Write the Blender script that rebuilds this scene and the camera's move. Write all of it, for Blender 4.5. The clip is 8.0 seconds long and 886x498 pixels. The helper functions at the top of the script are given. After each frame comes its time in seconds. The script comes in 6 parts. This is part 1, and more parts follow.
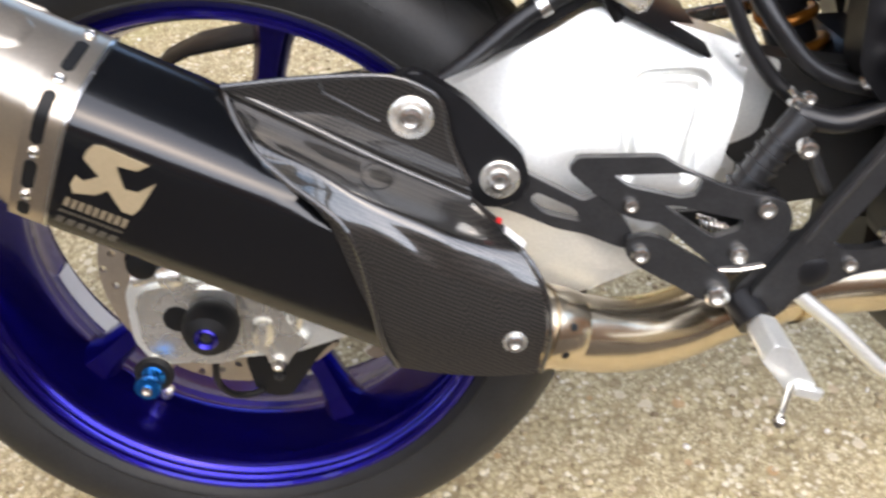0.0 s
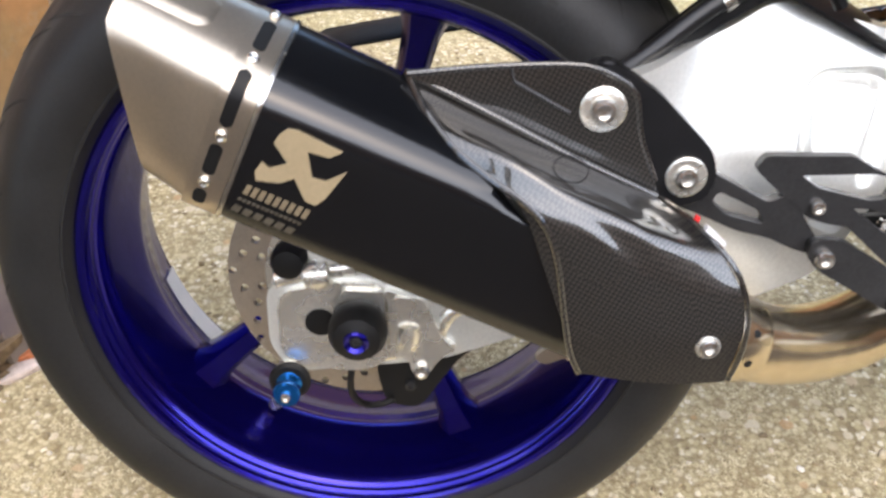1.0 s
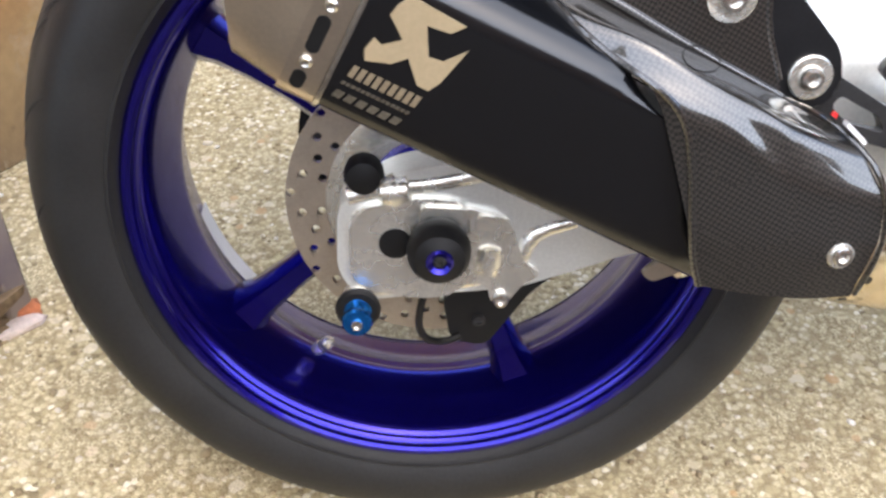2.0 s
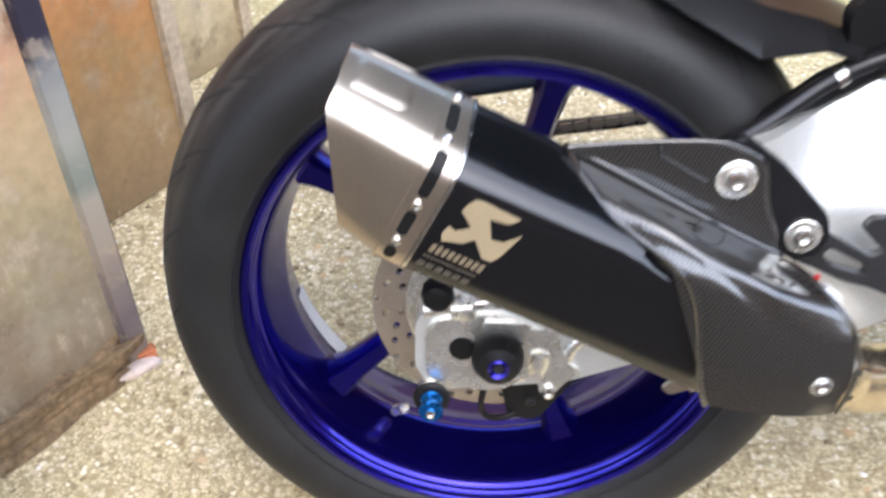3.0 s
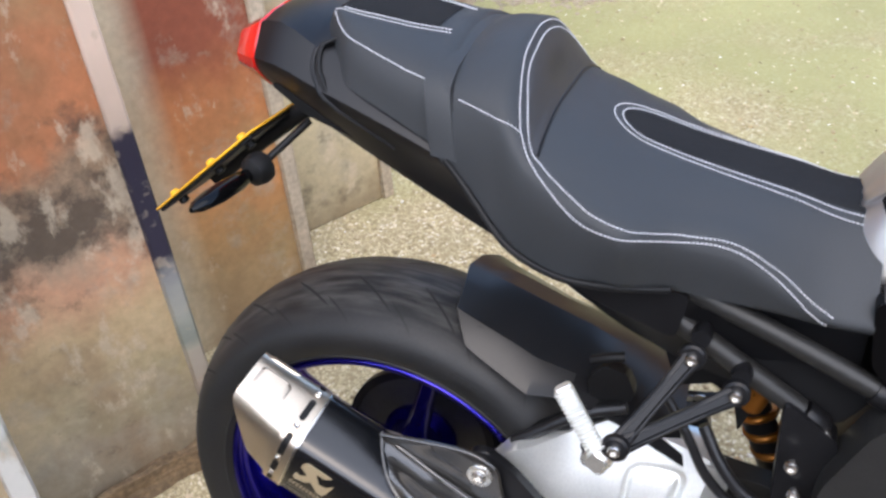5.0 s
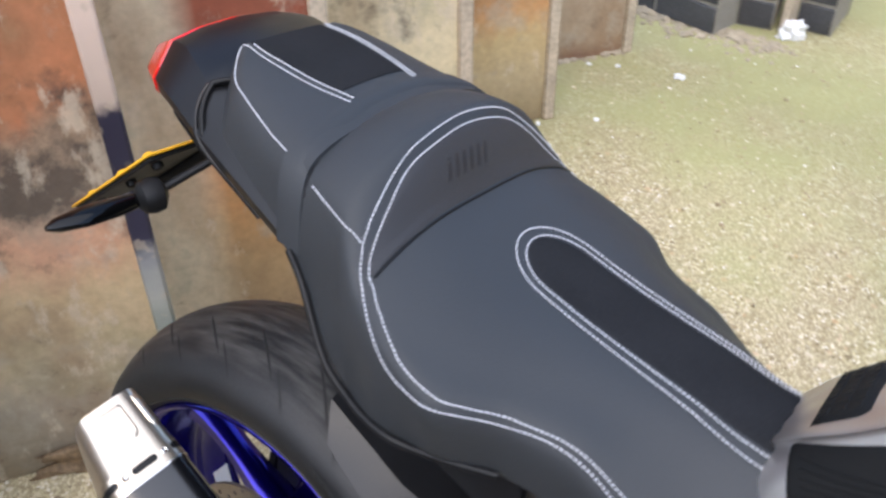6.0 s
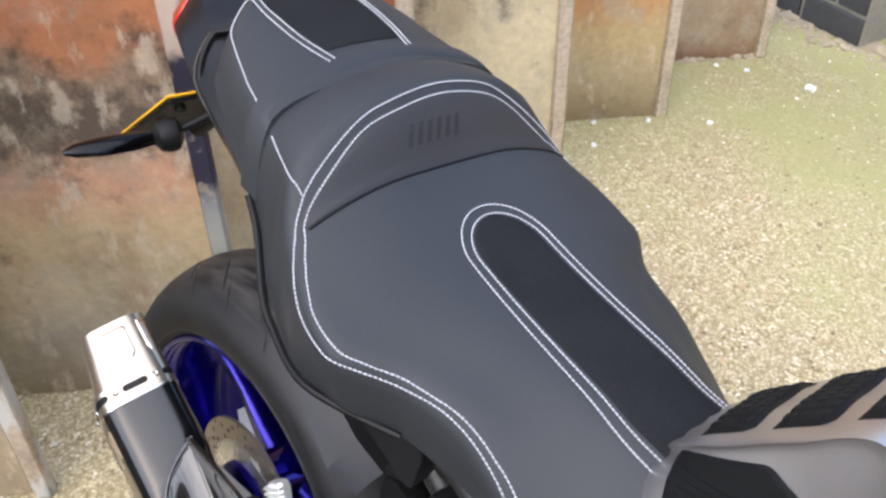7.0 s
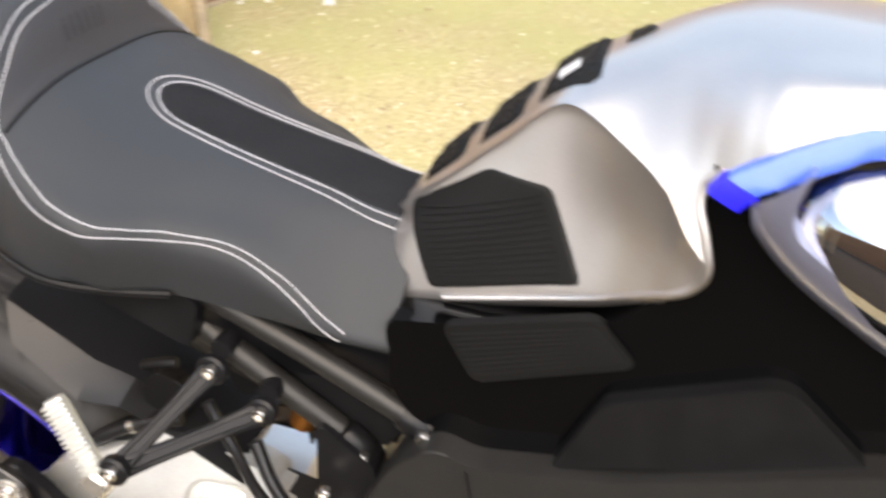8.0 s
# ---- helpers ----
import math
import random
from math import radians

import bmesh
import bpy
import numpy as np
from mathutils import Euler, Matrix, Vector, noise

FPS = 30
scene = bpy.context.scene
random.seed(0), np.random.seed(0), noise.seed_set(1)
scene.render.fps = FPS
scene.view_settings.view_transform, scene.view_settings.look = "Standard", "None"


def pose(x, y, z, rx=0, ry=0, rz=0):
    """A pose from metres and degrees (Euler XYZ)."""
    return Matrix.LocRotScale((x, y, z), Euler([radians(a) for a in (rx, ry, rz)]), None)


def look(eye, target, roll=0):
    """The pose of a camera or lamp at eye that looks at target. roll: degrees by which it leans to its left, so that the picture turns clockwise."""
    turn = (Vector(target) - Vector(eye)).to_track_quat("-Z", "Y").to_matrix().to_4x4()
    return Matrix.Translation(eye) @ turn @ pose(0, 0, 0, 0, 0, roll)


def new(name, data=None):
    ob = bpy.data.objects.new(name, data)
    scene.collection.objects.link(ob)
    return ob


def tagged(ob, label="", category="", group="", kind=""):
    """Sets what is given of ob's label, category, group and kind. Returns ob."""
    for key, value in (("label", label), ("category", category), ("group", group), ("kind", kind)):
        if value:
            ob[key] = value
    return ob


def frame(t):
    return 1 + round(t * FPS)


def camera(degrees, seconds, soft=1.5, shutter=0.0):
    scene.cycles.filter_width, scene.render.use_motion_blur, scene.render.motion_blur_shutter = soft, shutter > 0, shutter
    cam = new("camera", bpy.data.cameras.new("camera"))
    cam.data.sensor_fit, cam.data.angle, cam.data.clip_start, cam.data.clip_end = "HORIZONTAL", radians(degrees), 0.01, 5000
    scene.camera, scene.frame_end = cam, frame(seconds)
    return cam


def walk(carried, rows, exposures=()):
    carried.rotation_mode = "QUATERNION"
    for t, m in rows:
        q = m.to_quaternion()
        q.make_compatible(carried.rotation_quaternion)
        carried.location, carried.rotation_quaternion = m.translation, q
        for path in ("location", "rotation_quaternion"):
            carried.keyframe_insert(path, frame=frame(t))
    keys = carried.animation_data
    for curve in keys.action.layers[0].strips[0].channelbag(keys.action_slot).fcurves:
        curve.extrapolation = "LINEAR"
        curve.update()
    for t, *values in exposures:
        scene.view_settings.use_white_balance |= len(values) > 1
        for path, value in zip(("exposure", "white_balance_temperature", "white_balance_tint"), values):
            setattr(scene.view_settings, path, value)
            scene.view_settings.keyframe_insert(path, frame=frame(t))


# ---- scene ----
from mathutils.bvhtree import BVHTree

cam = camera(50.66, 8.0, soft=2.6, shutter=0.35)
# seconds, place in metres, turn in degrees
PATH = [
    (0.0, 0.2005, -0.6039, 0.8555, 49.66, 2.28, -0.20),
    (0.5, 0.1273, -0.5988, 0.8625, 50.85, 3.11, 0.73),
    (1.0, 0.0746, -0.5922, 0.8238, 51.42, 1.29, 0.04),
    (1.5, 0.0183, -0.5889, 0.7592, 51.64, -0.58, -1.59),
    (1.7, -0.0017, -0.5869, 0.7422, 51.67, -1.04, -2.27),
    (2.8, -0.0423, -0.6056, 0.8444, 50.16, 0.64, -0.25),
    (3.0, -0.0263, -0.6287, 0.9264, 49.61, 0.93, 1.12),
    (3.5, 0.0112, -0.7081, 1.1211, 46.79, 1.76, -0.77),
    (4.0, 0.0689, -0.7358, 1.2729, 44.42, 3.58, 0.60),
    (4.5, 0.2369, -0.7557, 1.3630, 50.72, 3.58, 8.73),
    (4.7, 0.3208, -0.7527, 1.3911, 51.50, 3.92, 13.71),
    (5.8, 0.5449, -0.4430, 1.3889, 50.20, 1.70, 31.82),
    (6.0, 0.5967, -0.3861, 1.3845, 50.63, 0.41, 37.28),
    (6.5, 0.7105, -0.2902, 1.3841, 50.73, -1.55, 46.92),
    (7.0, 0.7428, -0.2787, 1.3786, 49.94, 0.82, 49.33),
    (7.5, 0.7341, -0.3406, 1.3455, 49.02, 1.48, 37.53),
    (7.8, 0.7262, -0.4271, 1.3287, 48.63, 0.00, 24.51),
    (8.0, 0.7244, -0.4899, 1.3294, 49.30, -1.32, 16.47),
]
walk(cam, [(t, pose(*row)) for t, *row in PATH], exposures=[(0.0, 1.95, 7050, 10), (1.6, 2.01, 7000, 10), (2.9, 2.21, 6500, 10), (3.5, 1.79, 6700, 10), (4.2, 1.72, 6750, 10), (4.7, 1.78, 6650, 10), (5.9, 1.66, 6450, 10), (6.5, 1.75, 6650, 10), (7.2, 1.82, 6800, 10), (8.0, 2.05, 8100, 10)])
LEANING = 11.46

# ---- light ----
world = bpy.data.worlds.new("sky")
scene.world = world
world.use_nodes = True
wn = world.node_tree.nodes
sky = wn.new("ShaderNodeTexSky")
sky.sky_type, sky.sun_disc = "NISHITA", False
sky.sun_elevation, sky.sun_rotation = radians(56), radians(160)
sky.air_density, sky.dust_density, sky.ozone_density = 1.0, 1.3, 1.0
world.node_tree.links.new(sky.outputs[0], wn["Background"].inputs[0])
wn["Background"].inputs[1].default_value = 0.15
sun = new("sun", bpy.data.lights.new("sun", "SUN"))
sun.data.energy, sun.data.angle, sun.data.color = 0.9, radians(110), (1.0, 0.94, 0.87)
sun.matrix_world = look((0.4, -1.1, 1.75), (0, 0, 0))


# ---- materials ----
def material(name, color, rough=0.5, metal=0.0, vary=0.15, grain=40.0, bump=0.1, coat=0.0, fine=400.0, coords="Object", spec=0.5, ior=1.5):
    """A surface with variation at two scales in colour and roughness, and a fine relief."""
    m = bpy.data.materials.new(name)
    m.use_nodes = True
    n, l = m.node_tree.nodes, m.node_tree.links
    b = n["Principled BSDF"]
    b.inputs["Metallic"].default_value = metal
    b.inputs["Specular IOR Level"].default_value = spec
    b.inputs["IOR"].default_value = ior
    b.inputs["Coat Weight"].default_value = coat
    b.inputs["Coat Roughness"].default_value = 0.04
    tc = n.new("ShaderNodeTexCoord")
    big, small = n.new("ShaderNodeTexNoise"), n.new("ShaderNodeTexNoise")
    big.inputs["Scale"].default_value, small.inputs["Scale"].default_value = grain, fine
    big.inputs["Detail"].default_value = 6
    for t in (big, small):
        l.new(tc.outputs[coords], t.inputs["Vector"])
    add = n.new("ShaderNodeMath")
    add.operation = "ADD"
    l.new(big.outputs["Fac"], add.inputs[0]), l.new(small.outputs["Fac"], add.inputs[1])
    ramp = n.new("ShaderNodeMapRange")
    ramp.inputs["From Min"].default_value, ramp.inputs["From Max"].default_value = 0.6, 1.4
    ramp.inputs["To Min"].default_value, ramp.inputs["To Max"].default_value = 1 - vary, 1 + vary
    l.new(add.outputs[0], ramp.inputs["Value"])
    mul = n.new("ShaderNodeVectorMath")
    mul.operation = "SCALE"
    mul.inputs[0].default_value = color
    l.new(ramp.outputs[0], mul.inputs["Scale"])
    l.new(mul.outputs[0], b.inputs["Base Color"])
    rr = n.new("ShaderNodeMapRange")
    rr.inputs["To Min"].default_value, rr.inputs["To Max"].default_value = max(0.02, rough * 0.8), min(1, rough * 1.2)
    l.new(big.outputs["Fac"], rr.inputs["Value"])
    l.new(rr.outputs[0], b.inputs["Roughness"])
    bp = n.new("ShaderNodeBump")
    bp.inputs["Strength"].default_value, bp.inputs["Distance"].default_value = bump, 0.001
    l.new(small.outputs["Fac"], bp.inputs["Height"])
    l.new(bp.outputs[0], b.inputs["Normal"])
    return m


def carbon_weave():
    """Twill carbon cloth under clear lacquer: a 2 mm check, turned to the silencer's axis."""
    m = bpy.data.materials.new("carbon")
    m.use_nodes = True
    n, l = m.node_tree.nodes, m.node_tree.links
    b = n["Principled BSDF"]
    tc, mp, ck = n.new("ShaderNodeTexCoord"), n.new("ShaderNodeMapping"), n.new("ShaderNodeTexChecker")
    mp.inputs["Rotation"].default_value = (0.02, radians(18), 0.05)
    l.new(tc.outputs["Object"], mp.inputs["Vector"]), l.new(mp.outputs[0], ck.inputs["Vector"])
    ck.inputs["Scale"].default_value = 480
    ck.inputs["Color1"].default_value, ck.inputs["Color2"].default_value = (0.044, 0.040, 0.035, 1), (0.009, 0.009, 0.009, 1)
    l.new(ck.outputs["Color"], b.inputs["Base Color"])
    b.inputs["Roughness"].default_value, b.inputs["Metallic"].default_value = 0.32, 0.4
    b.inputs["Coat IOR"].default_value = 1.8
    b.inputs["Coat Weight"].default_value, b.inputs["Coat Roughness"].default_value = 1.0, 0.06
    bp = n.new("ShaderNodeBump")
    bp.inputs["Strength"].default_value, bp.inputs["Distance"].default_value = 0.2, 0.0004
    l.new(ck.outputs["Fac"], bp.inputs["Height"]), l.new(bp.outputs[0], b.inputs["Normal"])
    return m


def ramp_node(n, stops):
    r = n.new("ShaderNodeValToRGB")
    while len(r.color_ramp.elements) < len(stops):
        r.color_ramp.elements.new(0.5)
    for e, (p, c) in zip(r.color_ramp.elements, stops):
        e.position, e.color = p, (*c, 1)
    return r


def mix_node(n, l, fac, a, b):
    x = n.new("ShaderNodeMix")
    x.data_type = "RGBA"
    l.new(fac, x.inputs[0])
    for sock, v in ((x.inputs[6], a), (x.inputs[7], b)):
        if isinstance(v, tuple):
            sock.default_value = (*v, 1)
        else:
            l.new(v, sock)
    return x.outputs[2]


def concrete_ground():
    """Old concrete with the aggregate worn bare: tan, white and brown stones in a sandy bed, greened by moss in damp spots."""
    m = bpy.data.materials.new("exposed_aggregate")
    m.use_nodes = True
    n, l = m.node_tree.nodes, m.node_tree.links
    b = n["Principled BSDF"]
    tc = n.new("ShaderNodeTexCoord")
    vec = tc.outputs["Object"]

    def voronoi(scale):
        v = n.new("ShaderNodeTexVoronoi")
        v.inputs["Scale"].default_value = scale
        l.new(vec, v.inputs["Vector"])
        return v

    def cloud(scale, detail=8):
        v = n.new("ShaderNodeTexNoise")
        v.inputs["Scale"].default_value, v.inputs["Detail"].default_value = scale, detail
        l.new(vec, v.inputs["Vector"])
        return v

    stones, grit = voronoi(150), voronoi(420)
    pick = n.new("ShaderNodeSeparateColor")
    l.new(stones.outputs["Color"], pick.inputs[0])
    tones = ramp_node(n, [(0.0, (0.22, 0.175, 0.105)), (0.25, (0.46, 0.39, 0.235)), (0.6, (0.59, 0.515, 0.325)), (0.84, (0.70, 0.635, 0.445)), (0.94, (0.87, 0.83, 0.70))])
    l.new(pick.outputs[0], tones.inputs[0])
    pick2 = n.new("ShaderNodeSeparateColor")
    l.new(grit.outputs["Color"], pick2.inputs[0])
    tones2 = ramp_node(n, [(0.0, (0.28, 0.23, 0.145)), (0.5, (0.52, 0.45, 0.28)), (1.0, (0.75, 0.68, 0.48))])
    l.new(pick2.outputs[1], tones2.inputs[0])
    bed = cloud(14)
    bedr = ramp_node(n, [(0.42, (0, 0, 0)), (0.58, (1, 1, 1))])
    l.new(bed.outputs["Fac"], bedr.inputs[0])
    mixed = mix_node(n, l, bedr.outputs[0], tones.outputs[0], tones2.outputs[0])
    # sandy gaps between the stones, and a sprinkling of larger pale and rusty chips
    gap = ramp_node(n, [(0.46, (0, 0, 0)), (0.72, (0.6, 0.6, 0.6))])
    l.new(stones.outputs["Distance"], gap.inputs[0])
    sandy = mix_node(n, l, gap.outputs[0], mixed, (0.27, 0.205, 0.115))
    chips = voronoi(62)
    pick3 = n.new("ShaderNodeSeparateColor")
    l.new(chips.outputs["Color"], pick3.inputs[0])
    size = n.new("ShaderNodeMath")
    size.operation = "SUBTRACT"
    l.new(pick3.outputs[1], size.inputs[0]), l.new(chips.outputs["Distance"], size.inputs[1])
    chipf = ramp_node(n, [(0.44, (0, 0, 0)), (0.52, (0.7, 0.7, 0.7))])
    l.new(size.outputs[0], chipf.inputs[0])
    chiptone = ramp_node(n, [(0.0, (0.30, 0.23, 0.13)), (0.30, (0.50, 0.42, 0.26)), (0.7, (0.62, 0.54, 0.37)), (0.90, (0.78, 0.73, 0.60)), (0.985, (0.52, 0.33, 0.17))])
    l.new(pick3.outputs[2], chiptone.inputs[0])
    base = mix_node(n, l, chipf.outputs[0], sandy, chiptone.outputs[0])
    # moss in the far corner of the yard, by the walls; its depth also stands in for weaker light there
    geo = n.new("ShaderNodeSeparateXYZ")
    l.new(vec, geo.inputs[0])
    damp = n.new("ShaderNodeMapRange")
    damp.inputs["From Min"].default_value, damp.inputs["From Max"].default_value = 0.6, 2.0
    damp.inputs["To Min"].default_value, damp.inputs["To Max"].default_value = -0.25, 0.2
    l.new(geo.outputs[1], damp.inputs["Value"])
    patch = cloud(2.2)
    s = n.new("ShaderNodeMath")
    l.new(patch.outputs["Fac"], s.inputs[0]), l.new(damp.outputs[0], s.inputs[1])
    mossr = ramp_node(n, [(0.38, (0, 0, 0)), (0.70, (0.85, 0.85, 0.85))])
    l.new(s.outputs[0], mossr.inputs[0])
    moss = mix_node(n, l, mossr.outputs[0], base, (0.33, 0.335, 0.155))
    fleck = cloud(1.1)
    dirt = ramp_node(n, [(0.35, (0.80, 0.77, 0.70)), (0.65, (1.14, 1.10, 1.02))])
    l.new(fleck.outputs["Fac"], dirt.inputs[0])
    mu = n.new("ShaderNodeMix")
    mu.data_type, mu.blend_type = "RGBA", "MULTIPLY"
    mu.inputs[0].default_value = 1
    l.new(moss, mu.inputs[6]), l.new(dirt.outputs[0], mu.inputs[7])
    l.new(mu.outputs[2], b.inputs["Base Color"])
    b.inputs["Roughness"].default_value = 0.88
    h = n.new("ShaderNodeMath")
    h.operation = "ADD"
    l.new(stones.outputs["Distance"], h.inputs[0]), l.new(grit.outputs["Distance"], h.inputs[1])
    bp = n.new("ShaderNodeBump")
    bp.invert = True
    bp.inputs["Strength"].default_value, bp.inputs["Distance"].default_value = 0.38, 0.0035
    l.new(h.outputs[0], bp.inputs["Height"]), l.new(bp.outputs[0], b.inputs["Normal"])
    return m


def weathered_board(name, zones, soot=0.0, flakes=0.55, bare=0.0, wander=0.22):
    """Old sheet board: paint and stain zones (height, colour) with ragged, streaked edges, sooty smears and pale flakes."""
    m = bpy.data.materials.new(name)
    m.use_nodes = True
    n, l = m.node_tree.nodes, m.node_tree.links
    b = n["Principled BSDF"]
    tc, info = n.new("ShaderNodeTexCoord"), n.new("ShaderNodeObjectInfo")
    off = n.new("ShaderNodeVectorMath")
    off.operation = "SCALE"
    off.inputs[0].default_value = (7.0, 3.0, 5.0)
    l.new(info.outputs["Random"], off.inputs["Scale"])
    pos = n.new("ShaderNodeVectorMath")
    l.new(tc.outputs["Object"], pos.inputs[0]), l.new(off.outputs[0], pos.inputs[1])
    streak = n.new("ShaderNodeMapping")
    streak.inputs["Scale"].default_value = (1, 1, 0.5)
    l.new(pos.outputs[0], streak.inputs["Vector"])
    xyz = n.new("ShaderNodeSeparateXYZ")
    l.new(tc.outputs["Object"], xyz.inputs[0])

    def cloud(scale, src, detail=8, rough=0.6):
        v = n.new("ShaderNodeTexNoise")
        v.inputs["Scale"].default_value, v.inputs["Detail"].default_value, v.inputs["Roughness"].default_value = scale, detail, rough
        l.new(src, v.inputs["Vector"])
        return v.outputs["Fac"]

    def madd(a, k, c):
        v = n.new("ShaderNodeMath")
        v.operation = "MULTIPLY_ADD"
        v.inputs[1].default_value = k
        l.new(a, v.inputs[0])
        if isinstance(c, float):
            v.inputs[2].default_value = c
        else:
            l.new(c, v.inputs[2])
        return v.outputs[0]

    def mask(fac, stops):
        r = ramp_node(n, [(p, (k, k, k)) for p, k in stops])
        l.new(fac, r.inputs[0])
        return r.outputs[0]

    height = madd(xyz.outputs[2], 0.8, -0.5 * wander)
    ragged = madd(cloud(6.5, streak.outputs[0], 9, 0.65), wander, height)
    paint = ramp_node(n, [(z * 0.8, c) for z, c in zones])
    l.new(ragged, paint.inputs[0])
    # broad tone changes: browner runs, greener damp, greyed patches
    col = mix_node(n, l, mask(cloud(5, streak.outputs[0]), [(0.50, 0), (0.68, 0.55)]), paint.outputs[0], (0.22, 0.125, 0.06))
    col = mix_node(n, l, mask(cloud(4.2, pos.outputs[0]), [(0.55, 0), (0.70, 0.45)]), col, (0.27, 0.25, 0.13))
    col = mix_node(n, l, mask(cloud(8.5, pos.outputs[0], 10, 0.7), [(0.53, 0), (0.64, 0.5)]), col, (0.40, 0.35, 0.27))
    if bare:
        kept = n.new("ShaderNodeMapRange")
        kept.inputs["From Min"].default_value, kept.inputs["From Max"].default_value = -0.27, -0.21
        kept.inputs["To Min"].default_value, kept.inputs["To Max"].default_value = bare, 0.0
        l.new(xyz.outputs[0], kept.inputs["Value"])
        cream = ramp_node(n, [(0.35, (0.50, 0.40, 0.26)), (0.55, (0.66, 0.57, 0.40)), (0.72, (0.36, 0.38, 0.26))])
        l.new(cloud(8, streak.outputs[0]), cream.inputs[0])
        col = mix_node(n, l, kept.outputs[0], col, cream.outputs[0])
    if soot:
        band = mask(madd(xyz.outputs[2], 0.8, 0.0), [(0.36, 0), (0.46, soot), (0.57, soot), (0.64, 0)])
        black = madd(band, 1.0, cloud(7, pos.outputs[0], 10, 0.7))
        col = mix_node(n, l, mask(black, [(0.60, 0), (0.74, 0.85)]), col, (0.075, 0.055, 0.04))
    col = mix_node(n, l, mask(cloud(11, pos.outputs[0], 10, 0.7), [(0.60, 0), (0.72, 0.7)]), col, (0.10, 0.07, 0.045))
    col = mix_node(n, l, mask(cloud(17, streak.outputs[0], 8, 0.7), [(flakes, 0), (flakes + 0.08, 0.6)]), col, (0.60, 0.50, 0.37))
    grain = mask(cloud(60, pos.outputs[0], 4), [(0.3, 0.90), (0.7, 1.12)])
    tone = n.new("ShaderNodeMix")
    tone.data_type, tone.blend_type = "RGBA", "MULTIPLY"
    tone.inputs[0].default_value = 1
    l.new(col, tone.inputs[6]), l.new(grain, tone.inputs[7]), l.new(tone.outputs[2], b.inputs["Base Color"])
    b.inputs["Roughness"].default_value = 0.72
    bp = n.new("ShaderNodeBump")
    bp.inputs["Strength"].default_value, bp.inputs["Distance"].default_value = 0.4, 0.003
    l.new(cloud(30, pos.outputs[0]), bp.inputs["Height"]), l.new(bp.outputs[0], b.inputs["Normal"])
    return m


GROUND, CARBON = concrete_ground(), carbon_weave()
BOARD = weathered_board("weathered_board", [(0.0, (0.34, 0.27, 0.18)), (0.3, (0.46, 0.37, 0.24)), (0.8, (0.46, 0.36, 0.23))])
BOARD_SMEARED = weathered_board("smeared_board", [(0.0, (0.27, 0.215, 0.14)), (0.14, (0.37, 0.325, 0.25)), (0.24, (0.50, 0.41, 0.27)), (0.40, (0.56, 0.42, 0.24)), (0.50, (0.60, 0.33, 0.20)), (0.57, (0.38, 0.29, 0.20)), (0.70, (0.36, 0.24, 0.15)), (0.75, (0.46, 0.18, 0.08)), (1.2, (0.44, 0.16, 0.07))], 0.22, 0.56)
BOARD_RUSTY = weathered_board("rusty_board", [(0.0, (0.27, 0.19, 0.11)), (0.14, (0.37, 0.25, 0.125)), (0.26, (0.46, 0.26, 0.105)), (0.38, (0.55, 0.24, 0.085)), (0.56, (0.46, 0.175, 0.065)), (0.66, (0.26, 0.075, 0.038)), (1.2, (0.24, 0.055, 0.03))], 0.0, 0.60, 0.85, 0.16)
BOARD_PALE = weathered_board("pale_board", [(0.0, (0.33, 0.26, 0.16)), (0.10, (0.50, 0.42, 0.27)), (0.35, (0.60, 0.51, 0.32)), (0.6, (0.62, 0.52, 0.33))], 0.06, 0.57)
BOARD_STAINED = weathered_board("stained_board", [(0.0, (0.25, 0.185, 0.10)), (0.12, (0.42, 0.33, 0.19)), (0.26, (0.48, 0.36, 0.18)), (0.36, (0.52, 0.27, 0.11)), (1.2, (0.52, 0.22, 0.08))], 0.0, 0.60)
BOARD_BROWN = weathered_board("brown_board", [(0.0, (0.20, 0.11, 0.065)), (0.07, (0.36, 0.27, 0.18)), (0.3, (0.42, 0.33, 0.23)), (1.2, (0.42, 0.33, 0.23))], 0.0, 0.66)
RUBBER = material("tyre_rubber", (0.0125, 0.0125, 0.0128), 0.52, vary=0.35, grain=25, bump=0.25, fine=300, spec=0.42)
HOSE = material("rubber_hose", (0.012, 0.012, 0.013), 0.32, vary=0.2, grain=60, bump=0.1)


